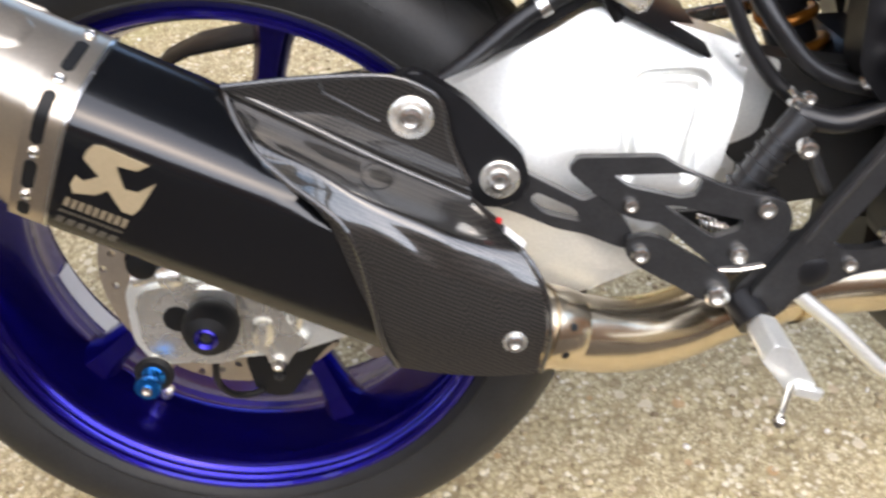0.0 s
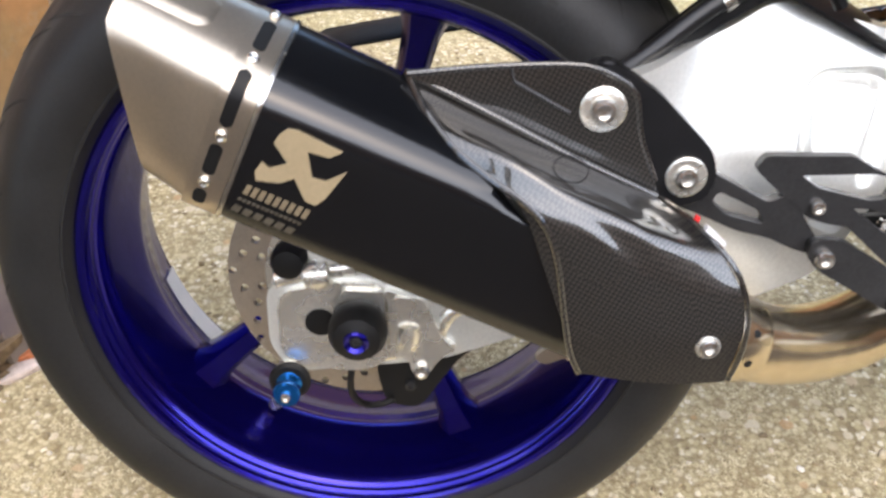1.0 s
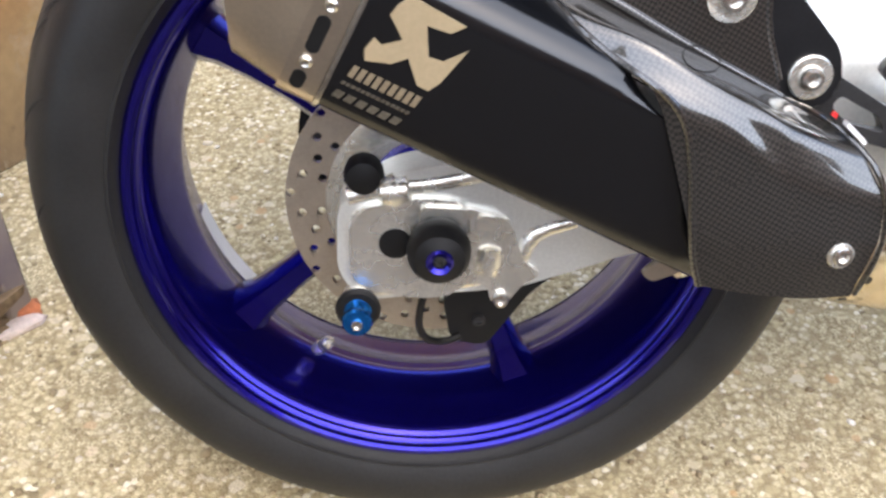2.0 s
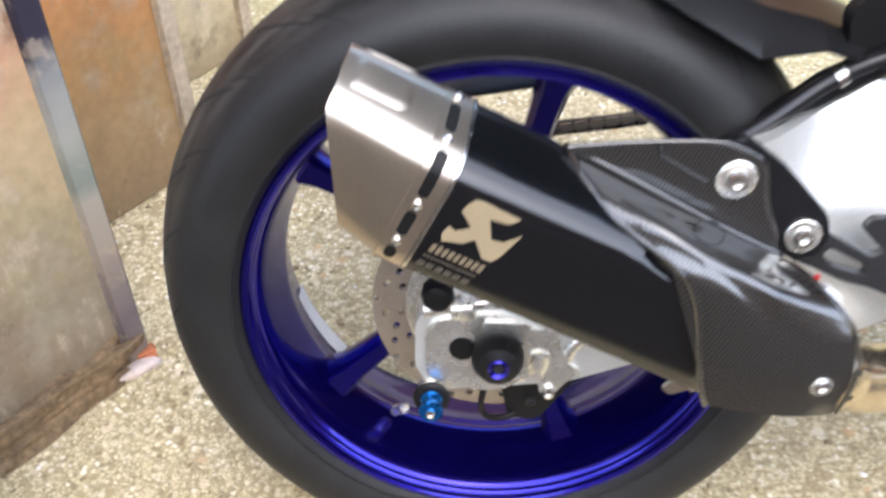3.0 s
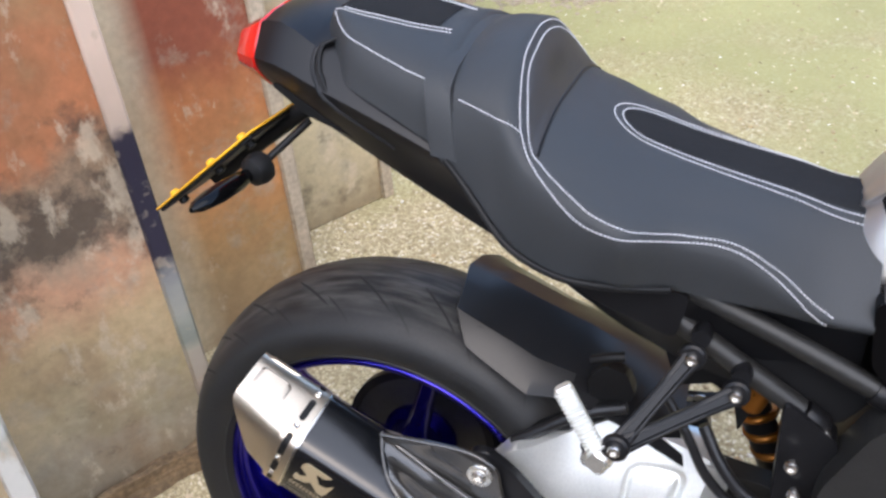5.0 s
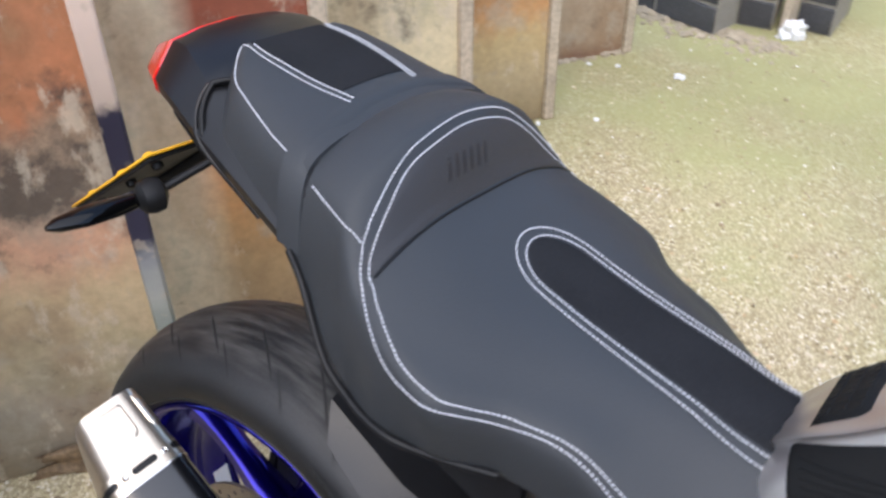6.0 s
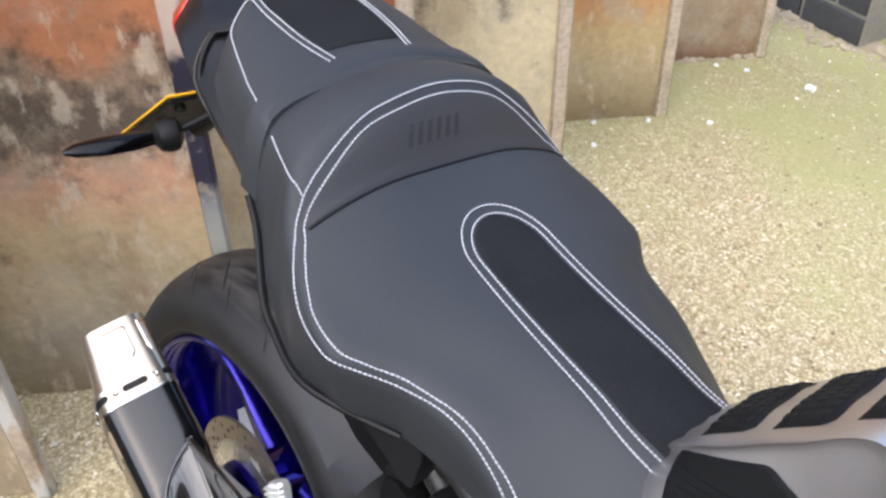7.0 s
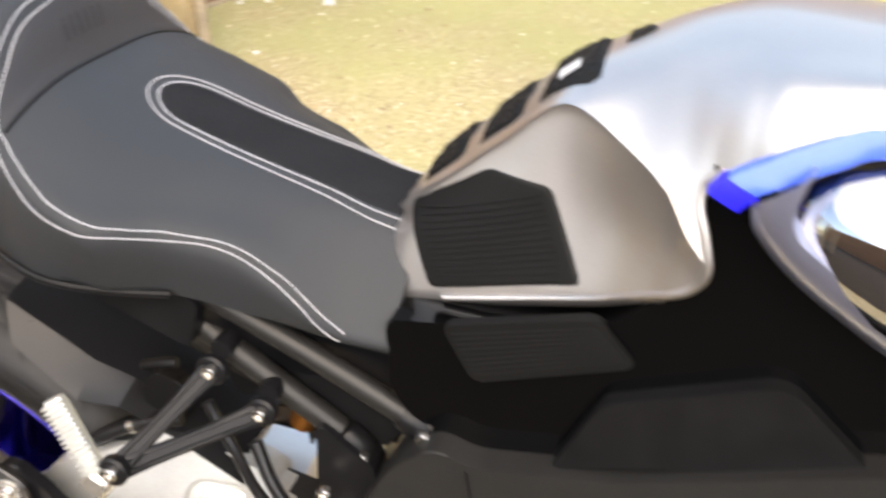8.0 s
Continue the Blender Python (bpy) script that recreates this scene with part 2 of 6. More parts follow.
def dusty_tread():
    """Tyre rubber with pale dust worn into the crown, in streaks round the wheel."""
    m = RUBBER.copy()
    m.name = "dusty_tyre_rubber"
    n, l = m.node_tree.nodes, m.node_tree.links
    b = n["Principled BSDF"]
    tc, sep, size = n.new("ShaderNodeTexCoord"), n.new("ShaderNodeSeparateXYZ"), n.new("ShaderNodeMath")
    l.new(tc.outputs["Object"], sep.inputs[0])
    size.operation = "ABSOLUTE"
    l.new(sep.outputs[1], size.inputs[0])
    crown = ramp_node(n, [(0.050, (0.8, 0.8, 0.8)), (0.086, (0, 0, 0))])
    l.new(size.outputs[0], crown.inputs[0])
    cloud = n.new("ShaderNodeTexNoise")
    cloud.inputs["Scale"].default_value, cloud.inputs["Detail"].default_value = 45, 10
    squeeze = n.new("ShaderNodeMapping")
    squeeze.inputs["Scale"].default_value = (0.35, 2.2, 0.35)
    l.new(tc.outputs["Object"], squeeze.inputs["Vector"]), l.new(squeeze.outputs[0], cloud.inputs["Vector"])
    worn = ramp_node(n, [(0.40, (0, 0, 0)), (0.66, (1, 1, 1))])
    l.new(cloud.outputs["Fac"], worn.inputs[0])
    f = n.new("ShaderNodeMath")
    f.operation = "MULTIPLY"
    l.new(crown.outputs[0], f.inputs[0]), l.new(worn.outputs[0], f.inputs[1])
    old = b.inputs["Base Color"].links[0].from_socket
    l.new(mix_node(n, l, f.outputs[0], old, (0.080, 0.077, 0.072)), b.inputs["Base Color"])
    return m


DUSTY = dusty_tread()
BLUE = material("blue_lacquer", (0.013, 0.008, 0.235), 0.20, 0.90, vary=0.15, grain=15, bump=0.02, coat=0.4)
ALU = material("brushed_aluminium", (0.83, 0.84, 0.80), 0.36, 0.68, vary=0.10, grain=14, bump=0.08)
CAST = material("cast_aluminium", (0.80, 0.78, 0.71), 0.27, 0.85, vary=0.18, grain=45, bump=0.3)
DISC = material("disc_steel", (0.44, 0.38, 0.31), 0.4, 0.8, vary=0.1, grain=90, bump=0.1)
STEEL = material("bolt_steel", (0.72, 0.70, 0.66), 0.25, 1.0, vary=0.1, grain=150, bump=0.05)
TITAN = material("titanium_cap", (0.61, 0.53, 0.43), 0.30, 0.95, vary=0.08, grain=30, bump=0.06)
HEADER = material("heat_stained_pipe", (0.60, 0.51, 0.38), 0.19, 0.97, vary=0.2, grain=9, bump=0.02, fine=60)
SLEEVE = material("satin_black_sleeve", (0.004, 0.0044, 0.0055), 0.17, 0.0, vary=0.15, grain=30, bump=0.02, spec=0.5, ior=1.62)
DIMGOLD = material("worn_print", (0.11, 0.095, 0.07), 0.5, 0.3, vary=0.3, grain=200, bump=0.05)
PRINT = material("etched_print", (0.27, 0.215, 0.14), 0.5, 0.35, vary=0.2, grain=150, bump=0.05)
GOLD = material("etched_gold", (0.50, 0.40, 0.25), 0.5, 0.4, vary=0.08, grain=60, bump=0.05)
BLACK = material("matt_black_plastic", (0.007, 0.007, 0.0073), 0.5, vary=0.25, grain=50, bump=0.15, spec=0.25)
TAIL = material("satin_black_panel", (0.006, 0.006, 0.0068), 0.34, vary=0.15, grain=20, bump=0.05, spec=0.33)
ANOD = material("black_anodised", (0.009, 0.009, 0.010), 0.36, 0.1, vary=0.2, grain=60, bump=0.1, spec=0.42)
HANGER = material("dark_satin_alloy", (0.050, 0.050, 0.051), 0.36, 0.6, vary=0.2, grain=60, bump=0.1)
GLOSS = material("gloss_black", (0.002, 0.002, 0.0022), 0.05, vary=0.1, grain=10, bump=0.0, spec=0.35)
BLUEANOD = material("blue_anodised", (0.01, 0.16, 0.55), 0.22, 0.9, vary=0.1, grain=60, bump=0.05)
VINYL = material("grey_vinyl", (0.0285, 0.0308, 0.0330), 0.55, vary=0.12, grain=10, bump=0.35, fine=700, spec=0.38)
SUEDE = material("dark_suede", (0.0160, 0.0163, 0.0175), 0.85, vary=0.35, grain=18, bump=0.5, fine=600)
PRESSED = material("pressed_vinyl", (0.013, 0.012, 0.012), 0.5, vary=0.1, grain=12, bump=0.2)
STOP = material("brown_grey_vinyl", (0.028, 0.026, 0.026), 0.55, vary=0.12, grain=12, bump=0.35, fine=700)
THREAD = material("white_thread", (0.52, 0.52, 0.53), 0.75, vary=0.1, grain=200, bump=0.2)
GREYTANK = material("warm_silver_paint", (0.58, 0.545, 0.51), 0.41, 0.95, vary=0.04, grain=20, bump=0.0, coat=0.3)
PADRUB = material("pad_rubber", (0.006, 0.006, 0.0056), 0.6, vary=0.2, grain=40, bump=0.4, fine=500, spec=0.25)
FRAMEGREY = material("dark_grey_frame", (0.046, 0.045, 0.043), 0.42, 0.6, vary=0.1, grain=40, bump=0.15, spec=0.3)
HUGGER = material("hugger_plastic", (0.013, 0.0131, 0.0142), 0.30, vary=0.15, grain=25, bump=0.12, spec=0.36)
REDLENS = material("red_lens", (0.62, 0.008, 0.005), 0.15, vary=0.1, grain=60, bump=0.02, coat=0.6)
YELLOW = material("yellow_plate", (0.80, 0.42, 0.02), 0.4, vary=0.06, grain=50, bump=0.05)
# silver paint with the blue sky's reflection mixed into its colour
SKYSILVER = material("sky_tinted_silver", (0.40, 0.42, 0.55), 0.30, 0.85, vary=0.04, grain=20, bump=0.0, coat=0.4)
COWL = material("dark_mirror_cowl", (0.42, 0.43, 0.46), 0.04, 1.0, vary=0.03, grain=8, bump=0.0)
SPRING = material("gold_spring", (0.30, 0.11, 0.015), 0.3, 0.7, vary=0.1, grain=60, bump=0.05)
WHITE = material("white_label", (0.75, 0.75, 0.74), 0.5, vary=0.05, grain=60, bump=0.05)
REDMARK = material("red_mark", (0.6, 0.02, 0.02), 0.5, vary=0.05, grain=60, bump=0.02)
BLUEEND = material("deep_blue_tape", (0.006, 0.006, 0.70), 0.4, 0.0, vary=0.05, grain=30, bump=0.0)
BLUESTRIPE = material("blue_stripe", (0.07, 0.17, 0.80), 0.25, 0.1, vary=0.05, grain=30, bump=0.0, coat=0.7)
BATTEN = material("bleached_timber", (0.46, 0.38, 0.28), 0.8, vary=0.35, grain=12, bump=0.5, fine=90)


def flaked_batten():
    """Bleached timber with flaking paint: cream on top, navy below it, then worn grey-green down to bare wood."""
    m = BATTEN.copy()
    m.name = "flaked_batten"
    n, l = m.node_tree.nodes, m.node_tree.links
    b = n["Principled BSDF"]
    tc, sep = n.new("ShaderNodeTexCoord"), n.new("ShaderNodeSeparateXYZ")
    l.new(tc.outputs["Object"], sep.inputs[0])

    def cloud(scale):
        v = n.new("ShaderNodeTexNoise")
        v.inputs["Scale"].default_value, v.inputs["Detail"].default_value = scale, 8
        l.new(tc.outputs["Object"], v.inputs["Vector"])
        return v.outputs["Fac"]

    up = n.new("ShaderNodeMath")
    up.operation = "SUBTRACT"
    up.inputs[1].default_value = 0.06
    l.new(sep.outputs[2], up.inputs[0])
    rag = n.new("ShaderNodeMath")
    rag.operation = "MULTIPLY_ADD"
    rag.inputs[1].default_value = 0.12
    l.new(cloud(16), rag.inputs[0]), l.new(up.outputs[0], rag.inputs[2])
    coats = ramp_node(n, [(0.0, (0.34, 0.28, 0.22)), (0.06, (0.19, 0.155, 0.17)), (0.15, (0.27, 0.23, 0.22)), (0.19, (0.42, 0.35, 0.29)), (0.27, (0.44, 0.40, 0.33)), (0.31, (0.26, 0.29, 0.25)), (0.37, (0.40, 0.40, 0.35)), (0.44, (0.27, 0.27, 0.27)), (0.475, (0.028, 0.024, 0.045)), (0.69, (0.020, 0.017, 0.035)), (0.72, (0.45, 0.36, 0.29)), (0.85, (0.60, 0.47, 0.38))])
    l.new(rag.outputs[0], coats.inputs[0])
    chip = ramp_node(n, [(0.57, (0, 0, 0)), (0.66, (0.5, 0.5, 0.5))])
    l.new(cloud(34), chip.inputs[0])
    old = b.inputs["Base Color"].links[0].from_socket
    l.new(mix_node(n, l, chip.outputs[0], coats.outputs[0], old), b.inputs["Base Color"])
    return m


def chalky_batten():
    """White paint worn to bare timber in long flakes, with green stains."""
    m = BATTEN.copy()
    m.name = "chalky_batten"
    n, l = m.node_tree.nodes, m.node_tree.links
    b = n["Principled BSDF"]
    tc, flat = n.new("ShaderNodeTexCoord"), n.new("ShaderNodeMapping")
    flat.inputs["Scale"].default_value = (1, 1, 0.35)
    l.new(tc.outputs["Object"], flat.inputs["Vector"])
    flakes, stain = n.new("ShaderNodeTexNoise"), n.new("ShaderNodeTexNoise")
    flakes.inputs["Scale"].default_value, flakes.inputs["Detail"].default_value = 24, 9
    stain.inputs["Scale"].default_value, stain.inputs["Detail"].default_value = 13, 6
    for t in (flakes, stain):
        l.new(flat.outputs[0], t.inputs["Vector"])
    white, green = ramp_node(n, [(0.44, (0, 0, 0)), (0.52, (0.9, 0.9, 0.9))]), ramp_node(n, [(0.57, (0, 0, 0)), (0.66, (0.8, 0.8, 0.8))])
    l.new(flakes.outputs["Fac"], white.inputs[0]), l.new(stain.outputs["Fac"], green.inputs[0])
    old = b.inputs["Base Color"].links[0].from_socket
    paint = mix_node(n, l, white.outputs[0], old, (0.60, 0.60, 0.56))
    l.new(mix_node(n, l, green.outputs[0], paint, (0.15, 0.21, 0.18)), b.inputs["Base Color"])
    return m


FLAKED, CHALKY = flaked_batten(), chalky_batten()
ROT = material("rotten_timber", (0.20, 0.135, 0.075), 0.9, vary=0.5, grain=30, bump=1.0, fine=120)
REDBRICK = material("red_brick", (0.50, 0.17, 0.075), 0.85, vary=0.3, grain=60, bump=0.6, fine=200)
PINKSTONE = material("pale_stone", (0.62, 0.52, 0.46), 0.85, vary=0.2, grain=50, bump=0.5, fine=200)
DIRT = material("dry_dirt", (0.36, 0.30, 0.21), 0.95, vary=0.35, grain=25, bump=0.9, fine=150)
DARKBRICK = material("black_brick", (0.045, 0.045, 0.047), 0.7, vary=0.4, grain=20, bump=0.6, fine=150)
MORTAR = material("mortar", (0.25, 0.23, 0.19), 0.95, vary=0.25, grain=30, bump=0.8, fine=200)
PEBBLE = material("loose_pebbles", (0.42, 0.34, 0.22), 0.8, vary=0.3, grain=60, bump=0.3)
# colour of the added ground sheet that darkens reflections
SHEETBROWN = material("sheet_dark_brown", (0.045, 0.034, 0.024), 0.95, vary=0.4, grain=8, bump=0.8, fine=60)
RENDERED = material("brown_house_wall", (0.26, 0.13, 0.07), 0.85, vary=0.3, grain=5, bump=0.4, fine=60)


for m, level in ((BLACK, 0.25), (ANOD, 0.3), (PADRUB, 0.2), (TAIL, 0.35), (SUEDE, 0.1), (GLOSS, 0.28)):
    m.node_tree.nodes["Principled BSDF"].inputs["Specular IOR Level"].default_value = level


# ---- mesh helpers ----
def spline(xs, ys):
    """A smooth curve through the points (xs, ys)."""
    xs, ys = np.array(xs, float), np.array(ys, float)
    d = np.diff(ys) / np.diff(xs)
    s = np.zeros(len(xs))
    s[0], s[-1] = d[0], d[-1]
    for i in range(1, len(xs) - 1):
        s[i] = 0 if d[i - 1] * d[i] <= 0 else 2 * d[i - 1] * d[i] / (d[i - 1] + d[i])

    def at(x):
        x = min(max(x, xs[0]), xs[-1])
        i = min(int(np.searchsorted(xs, x, side="right")) - 1, len(xs) - 2)
        h = xs[i + 1] - xs[i]
        t = (x - xs[i]) / h
        return float((1 + 2 * t) * (1 - t) ** 2 * ys[i] + t * (1 - t) ** 2 * h * s[i] + t * t * (3 - 2 * t) * ys[i + 1] + t * t * (t - 1) * h * s[i + 1])
    return at


def smooth_path(points, step=0.004, closed=False):
    """Catmull-Rom through the points, in even steps."""
    p = [Vector(q) for q in points]
    ext = [p[-1]] + p + [p[0], p[1]] if closed else [2 * p[0] - p[1]] + p + [2 * p[-1] - p[-2]]
    fine = []
    for i in range(1, len(ext) - 2):
        a, b, c, d = ext[i - 1:i + 3]
        for k in range(12):
            t = k / 12
            fine.append(0.5 * (2 * b + (c - a) * t + (2 * a - 5 * b + 4 * c - d) * t * t + (3 * b - a - 3 * c + d) * t ** 3))
    if not closed:
        fine.append(p[-1].copy())
    out, left = [fine[0]], step
    for a, b in zip(fine, fine[1:]):
        seg = (b - a).length
        pos = 0.0
        while seg - pos >= left and seg > 0:
            pos += left
            out.append(a.lerp(b, pos / seg))
            left = step
        left -= seg - pos
    return out


def finish(bm, angle=38):
    bmesh.ops.recalc_face_normals(bm, faces=bm.faces)
    me = bpy.data.meshes.new("part")
    bm.to_mesh(me)
    bm.free()
    me.polygons.foreach_set("use_smooth", [True] * len(me.polygons))
    me.set_sharp_from_angle(angle=radians(angle))
    return me


def part(name, bm, mat, parent=None, label="", angle=38, at=None):
    me = bm if isinstance(bm, bpy.types.Mesh) else finish(bm, angle)
    if not me.materials:
        me.materials.append(mat)
    ob = new(name, me)
    if parent:
        ob.parent = parent
    if at is not None:
        ob.matrix_basis = at
    return tagged(ob, label)


def plate(outline, y0, y1, bevel=0.0015, segments=1):
    """A plate in the x-z plane with the given outline, from y0 to y1."""
    bm = bmesh.new()
    lo = [bm.verts.new((x, y0, z)) for x, z in outline]
    hi = [bm.verts.new((x, y1, z)) for x, z in outline]
    bm.faces.new(lo), bm.faces.new(hi[::-1])
    n = len(lo)
    for i in range(n):
        bm.faces.new((lo[i], hi[i], hi[(i + 1) % n], lo[(i + 1) % n]))
    if bevel:
        bmesh.ops.bevel(bm, geom=bm.edges[:], offset=bevel, segments=segments, affect="EDGES", clamp_overlap=True)
    return bm


def holed_plate(outline, holes, y0, y1, bevel=0.001):
    """A plate in the x-z plane with openings cut through it."""
    bm = bmesh.new()
    for loop in (outline, *holes):
        vs = [bm.verts.new((x, y0, z)) for x, z in loop]
        for a, b in zip(vs, vs[1:] + vs[:1]):
            bm.edges.new((a, b))
    bmesh.ops.triangle_fill(bm, use_beauty=True, edges=bm.edges[:])
    made = bmesh.ops.extrude_face_region(bm, geom=bm.faces[:], use_keep_orig=True)
    bmesh.ops.translate(bm, verts=[g for g in made["geom"] if isinstance(g, bmesh.types.BMVert)], vec=(0, y1 - y0, 0))
    bmesh.ops.recalc_face_normals(bm, faces=bm.faces)
    if bevel:
        rims = [e for e in bm.edges if len(e.link_faces) == 2 and e.calc_face_angle() > 1.2 and abs(e.verts[0].co.y - e.verts[1].co.y) < 1e-6]
        bmesh.ops.bevel(bm, geom=rims, offset=bevel, segments=1, affect="EDGES", clamp_overlap=True)
    return bm


def round_corners(outline, r, k=4):
    """The outline with rounded corners."""
    out, n = [], len(outline)
    for i in range(n):
        a, b, c = Vector(outline[i - 1]), Vector(outline[i]), Vector(outline[(i + 1) % n])
        ra = min(r, (a - b).length * 0.45, (c - b).length * 0.45)
        p, q = b + (a - b).normalized() * ra, b + (c - b).normalized() * ra
        for j in range(k + 1):
            t = j / k
            out.append(tuple(p * (1 - t) ** 2 + b * 2 * t * (1 - t) + q * t * t))
    return out


def loft(rings, close=True, cap=True, bm=None):
    bm = bm or bmesh.new()
    rows = [[bm.verts.new(p) for p in r] for r in rings]
    for a, b in zip(rows, rows[1:]):
        n = len(a)
        for i in range(n if close else n - 1):
            bm.faces.new((a[i], a[(i + 1) % n], b[(i + 1) % n], b[i]))
    if cap and close:
        bm.faces.new(rows[0][::-1]), bm.faces.new(rows[-1])
    return bm


def shell(rings, thick):
    """An open sheet through the rings with some thickness."""
    bm = loft(rings, close=False, cap=False)
    bmesh.ops.recalc_face_normals(bm, faces=bm.faces)
    bmesh.ops.solidify(bm, geom=bm.faces[:], thickness=thick)
    return bm


def frames_along(path):
    out, up = [], Vector((0.13, 0.31, 0.94)).normalized()
    for i, p in enumerate(path):
        t = (path[min(i + 1, len(path) - 1)] - path[max(i - 1, 0)]).normalized()
        side = t.cross(up).normalized()
        up = side.cross(t).normalized()
        out.append((p, side, up))
    return out


def tube(points, radius, segs=14, step=0.01, bm=None, smooth=True):
    """A round tube; the radius is a number or a function of the way along it, 0 to 1."""
    path = smooth_path(points, step) if smooth else [Vector(p) for p in points]
    rad = radius if callable(radius) else (lambda s: radius)
    rings = []
    for i, (p, a, b) in enumerate(frames_along(path)):
        r = rad(i / max(1, len(path) - 1))
        rings.append([p + a * (r * math.cos(2 * math.pi * k / segs)) + b * (r * math.sin(2 * math.pi * k / segs)) for k in range(segs)])
    return loft(rings, bm=bm)


def turned(profile, origin, axis, segs=32, closed=False, bm=None):
    """A turned shape: profile of (radius, way along the axis) round the axis through origin."""
    bm = bm or bmesh.new()
    o, ax = Vector(origin), Vector(axis).normalized()
    a = ax.orthogonal().normalized()
    b = ax.cross(a)
    rows = [[bm.verts.new(o + ax * h + (a * math.cos(2 * math.pi * k / segs) + b * math.sin(2 * math.pi * k / segs)) * r) for k in range(segs)] for r, h in profile]
    pairs = list(zip(rows, rows[1:])) + ([(rows[-1], rows[0])] if closed else [])
    for p, q in pairs:
        for k in range(segs):
            bm.faces.new((p[k], p[(k + 1) % segs], q[(k + 1) % segs], q[k]))
    if not closed:
        bm.faces.new(rows[0][::-1]), bm.faces.new(rows[-1])
    return bm


def box(size, at=(0, 0, 0), bevel=0.002, turn=None):
    bm = bmesh.new()
    bmesh.ops.create_cube(bm, size=1)
    bmesh.ops.scale(bm, vec=size, verts=bm.verts)
    if bevel:
        bmesh.ops.bevel(bm, geom=bm.edges[:], offset=bevel, segments=1, affect="EDGES", clamp_overlap=True)
    bmesh.ops.transform(bm, matrix=Matrix.Translation(at) @ (turn.to_4x4() if turn else Matrix.Identity(4)), verts=bm.verts)
    return bm


def bolt(at, r, parent, axis=(0, -1, 0), washer=0.0, mat=None, label=""):
    """A socket-headed bolt with a dished hexagon, on a washer where it has one."""
    ob = part("bolt", turned([(r * 0.9, -0.004), (r, 0), (r, r * 0.5), (r * 0.86, r * 0.75), (r * 0.55, r * 0.8), (r * 0.5, r * 0.35), (0.0004, r * 0.33)], at, axis, 18), mat or STEEL, parent, label)
    if washer:
        part("washer", turned([(r * 0.8, -0.002), (washer, -0.002), (washer, 0.0012), (washer * 0.93, 0.002), (r * 0.8, 0.002)], at, axis, 28, closed=True), mat or CAST, parent)
    return ob


# ---- the yard ----
def ground_sheet():
    bm = bmesh.new()
    bmesh.ops.create_grid(bm, x_segments=40, y_segments=40, size=200)
    return tagged(part("ground", bm, GROUND), "worn tan concrete with bare pebbles, mossy by the walls", "ground", kind="structure")


ground_sheet()

# saw-toothed fence of old boards: front corners along the yard's edge, each board running back behind the one before
fence = tagged(new("fence"), "old board fence of overlapping rusty, stained panels with bleached edge battens", "fence", kind="structure")
BACK = Vector((-0.57, -0.82, 0)).normalized()
corners = [(-0.475, -0.17), (-0.475, 0.245), (-0.490, 0.685), (-0.478, 1.10), (-0.555, 1.60), (-0.57, 2.08), (-0.50, -0.60), (-0.50, -1.04), (-0.50, -1.48)]
for i, (cx, cy) in enumerate(corners):
    c = Vector((cx, cy, 0))
    turn = Matrix(((-BACK.x, BACK.y, 0), (-BACK.y, -BACK.x, 0), (0, 0, 1)))
    spot = Matrix.Translation(c) @ pose(0, 0, 0, 0, 3.5 if i == 0 else 0, 0) @ turn.to_4x4()
    part("board", box((0.56, 0.018, 1.5), (-0.29, 0, 0.75), 0.003), {1: BOARD_SMEARED, 2: BOARD_RUSTY, 3: BOARD_PALE, 4: BOARD_STAINED, 5: BOARD_BROWN}.get(i, BOARD), fence, at=spot)
    part("batten", box((0.033, 0.030, 1.5), (-0.008, -0.006, 0.75), 0.004), {0: CHALKY, 1: FLAKED}.get(i, BATTEN), fence, {0: "chalky white paint flaking off timber", 1: "flaking dark navy paint on bleached timber"}.get(i, ""), at=spot)

# rotten sill, broken brick and stone at the foot of the boards
def rough_lump(name, size, at, mat, label, category, seed, turn=0.0, level=3, amount=0.25):
    bm = bmesh.new()
    bmesh.ops.create_icosphere(bm, subdivisions=level, radius=0.5)
    for v in bm.verts:
        m = max(abs(v.co.x), abs(v.co.y), abs(v.co.z))
        v.co = v.co.lerp(v.co / m * 0.45, 0.75)
        v.co *= 1 + amount * noise.noise(v.co * 3 + Vector((seed, 0, 0))) + amount * 0.4 * noise.noise(v.co * 9 + Vector((0, seed, 0)))
        v.co = Vector((v.co.x * size[0], v.co.y * size[1], v.co.z * size[2]))
    return tagged(part(name, bm, mat, at=Matrix.Translation(at) @ pose(0, 0, 0, 0, 0, turn)), label, category)


rough_lump("rotten_sill", (0.31, 0.060, 0.085), (-0.563, 0.112, 0.018), ROT, "crumbling brown rotten timber sill along the boards", "timber", 3, 55, 5, 0.55)
rough_lump("brick_fragment", (0.030, 0.022, 0.020), (-0.460, 0.234, 0.008), REDBRICK, "small broken piece of orange brick by the fence", "brick", 5, 30)
rough_lump("stone_fragment", (0.075, 0.028, 0.012), (-0.470, 0.207, 0.004), PINKSTONE, "flat pale pinkish stone chip by the fence", "stone", 8, 40)
for k, (x, y) in enumerate(((-0.615, 1.927), (-0.537, 1.967), (-0.645, 1.426), (-0.553, 1.544), (-0.569, 1.345), (-0.434, 1.659), (-0.222, 2.439))):
    tagged(rough_lump("stone_chip", (0.016, 0.013, 0.010), (x, y, 0.003), WHITE, "small white stone chip on mossy concrete", "stone", k + 20, 40 * k, 2, 0.4), group="white chips on the concrete")
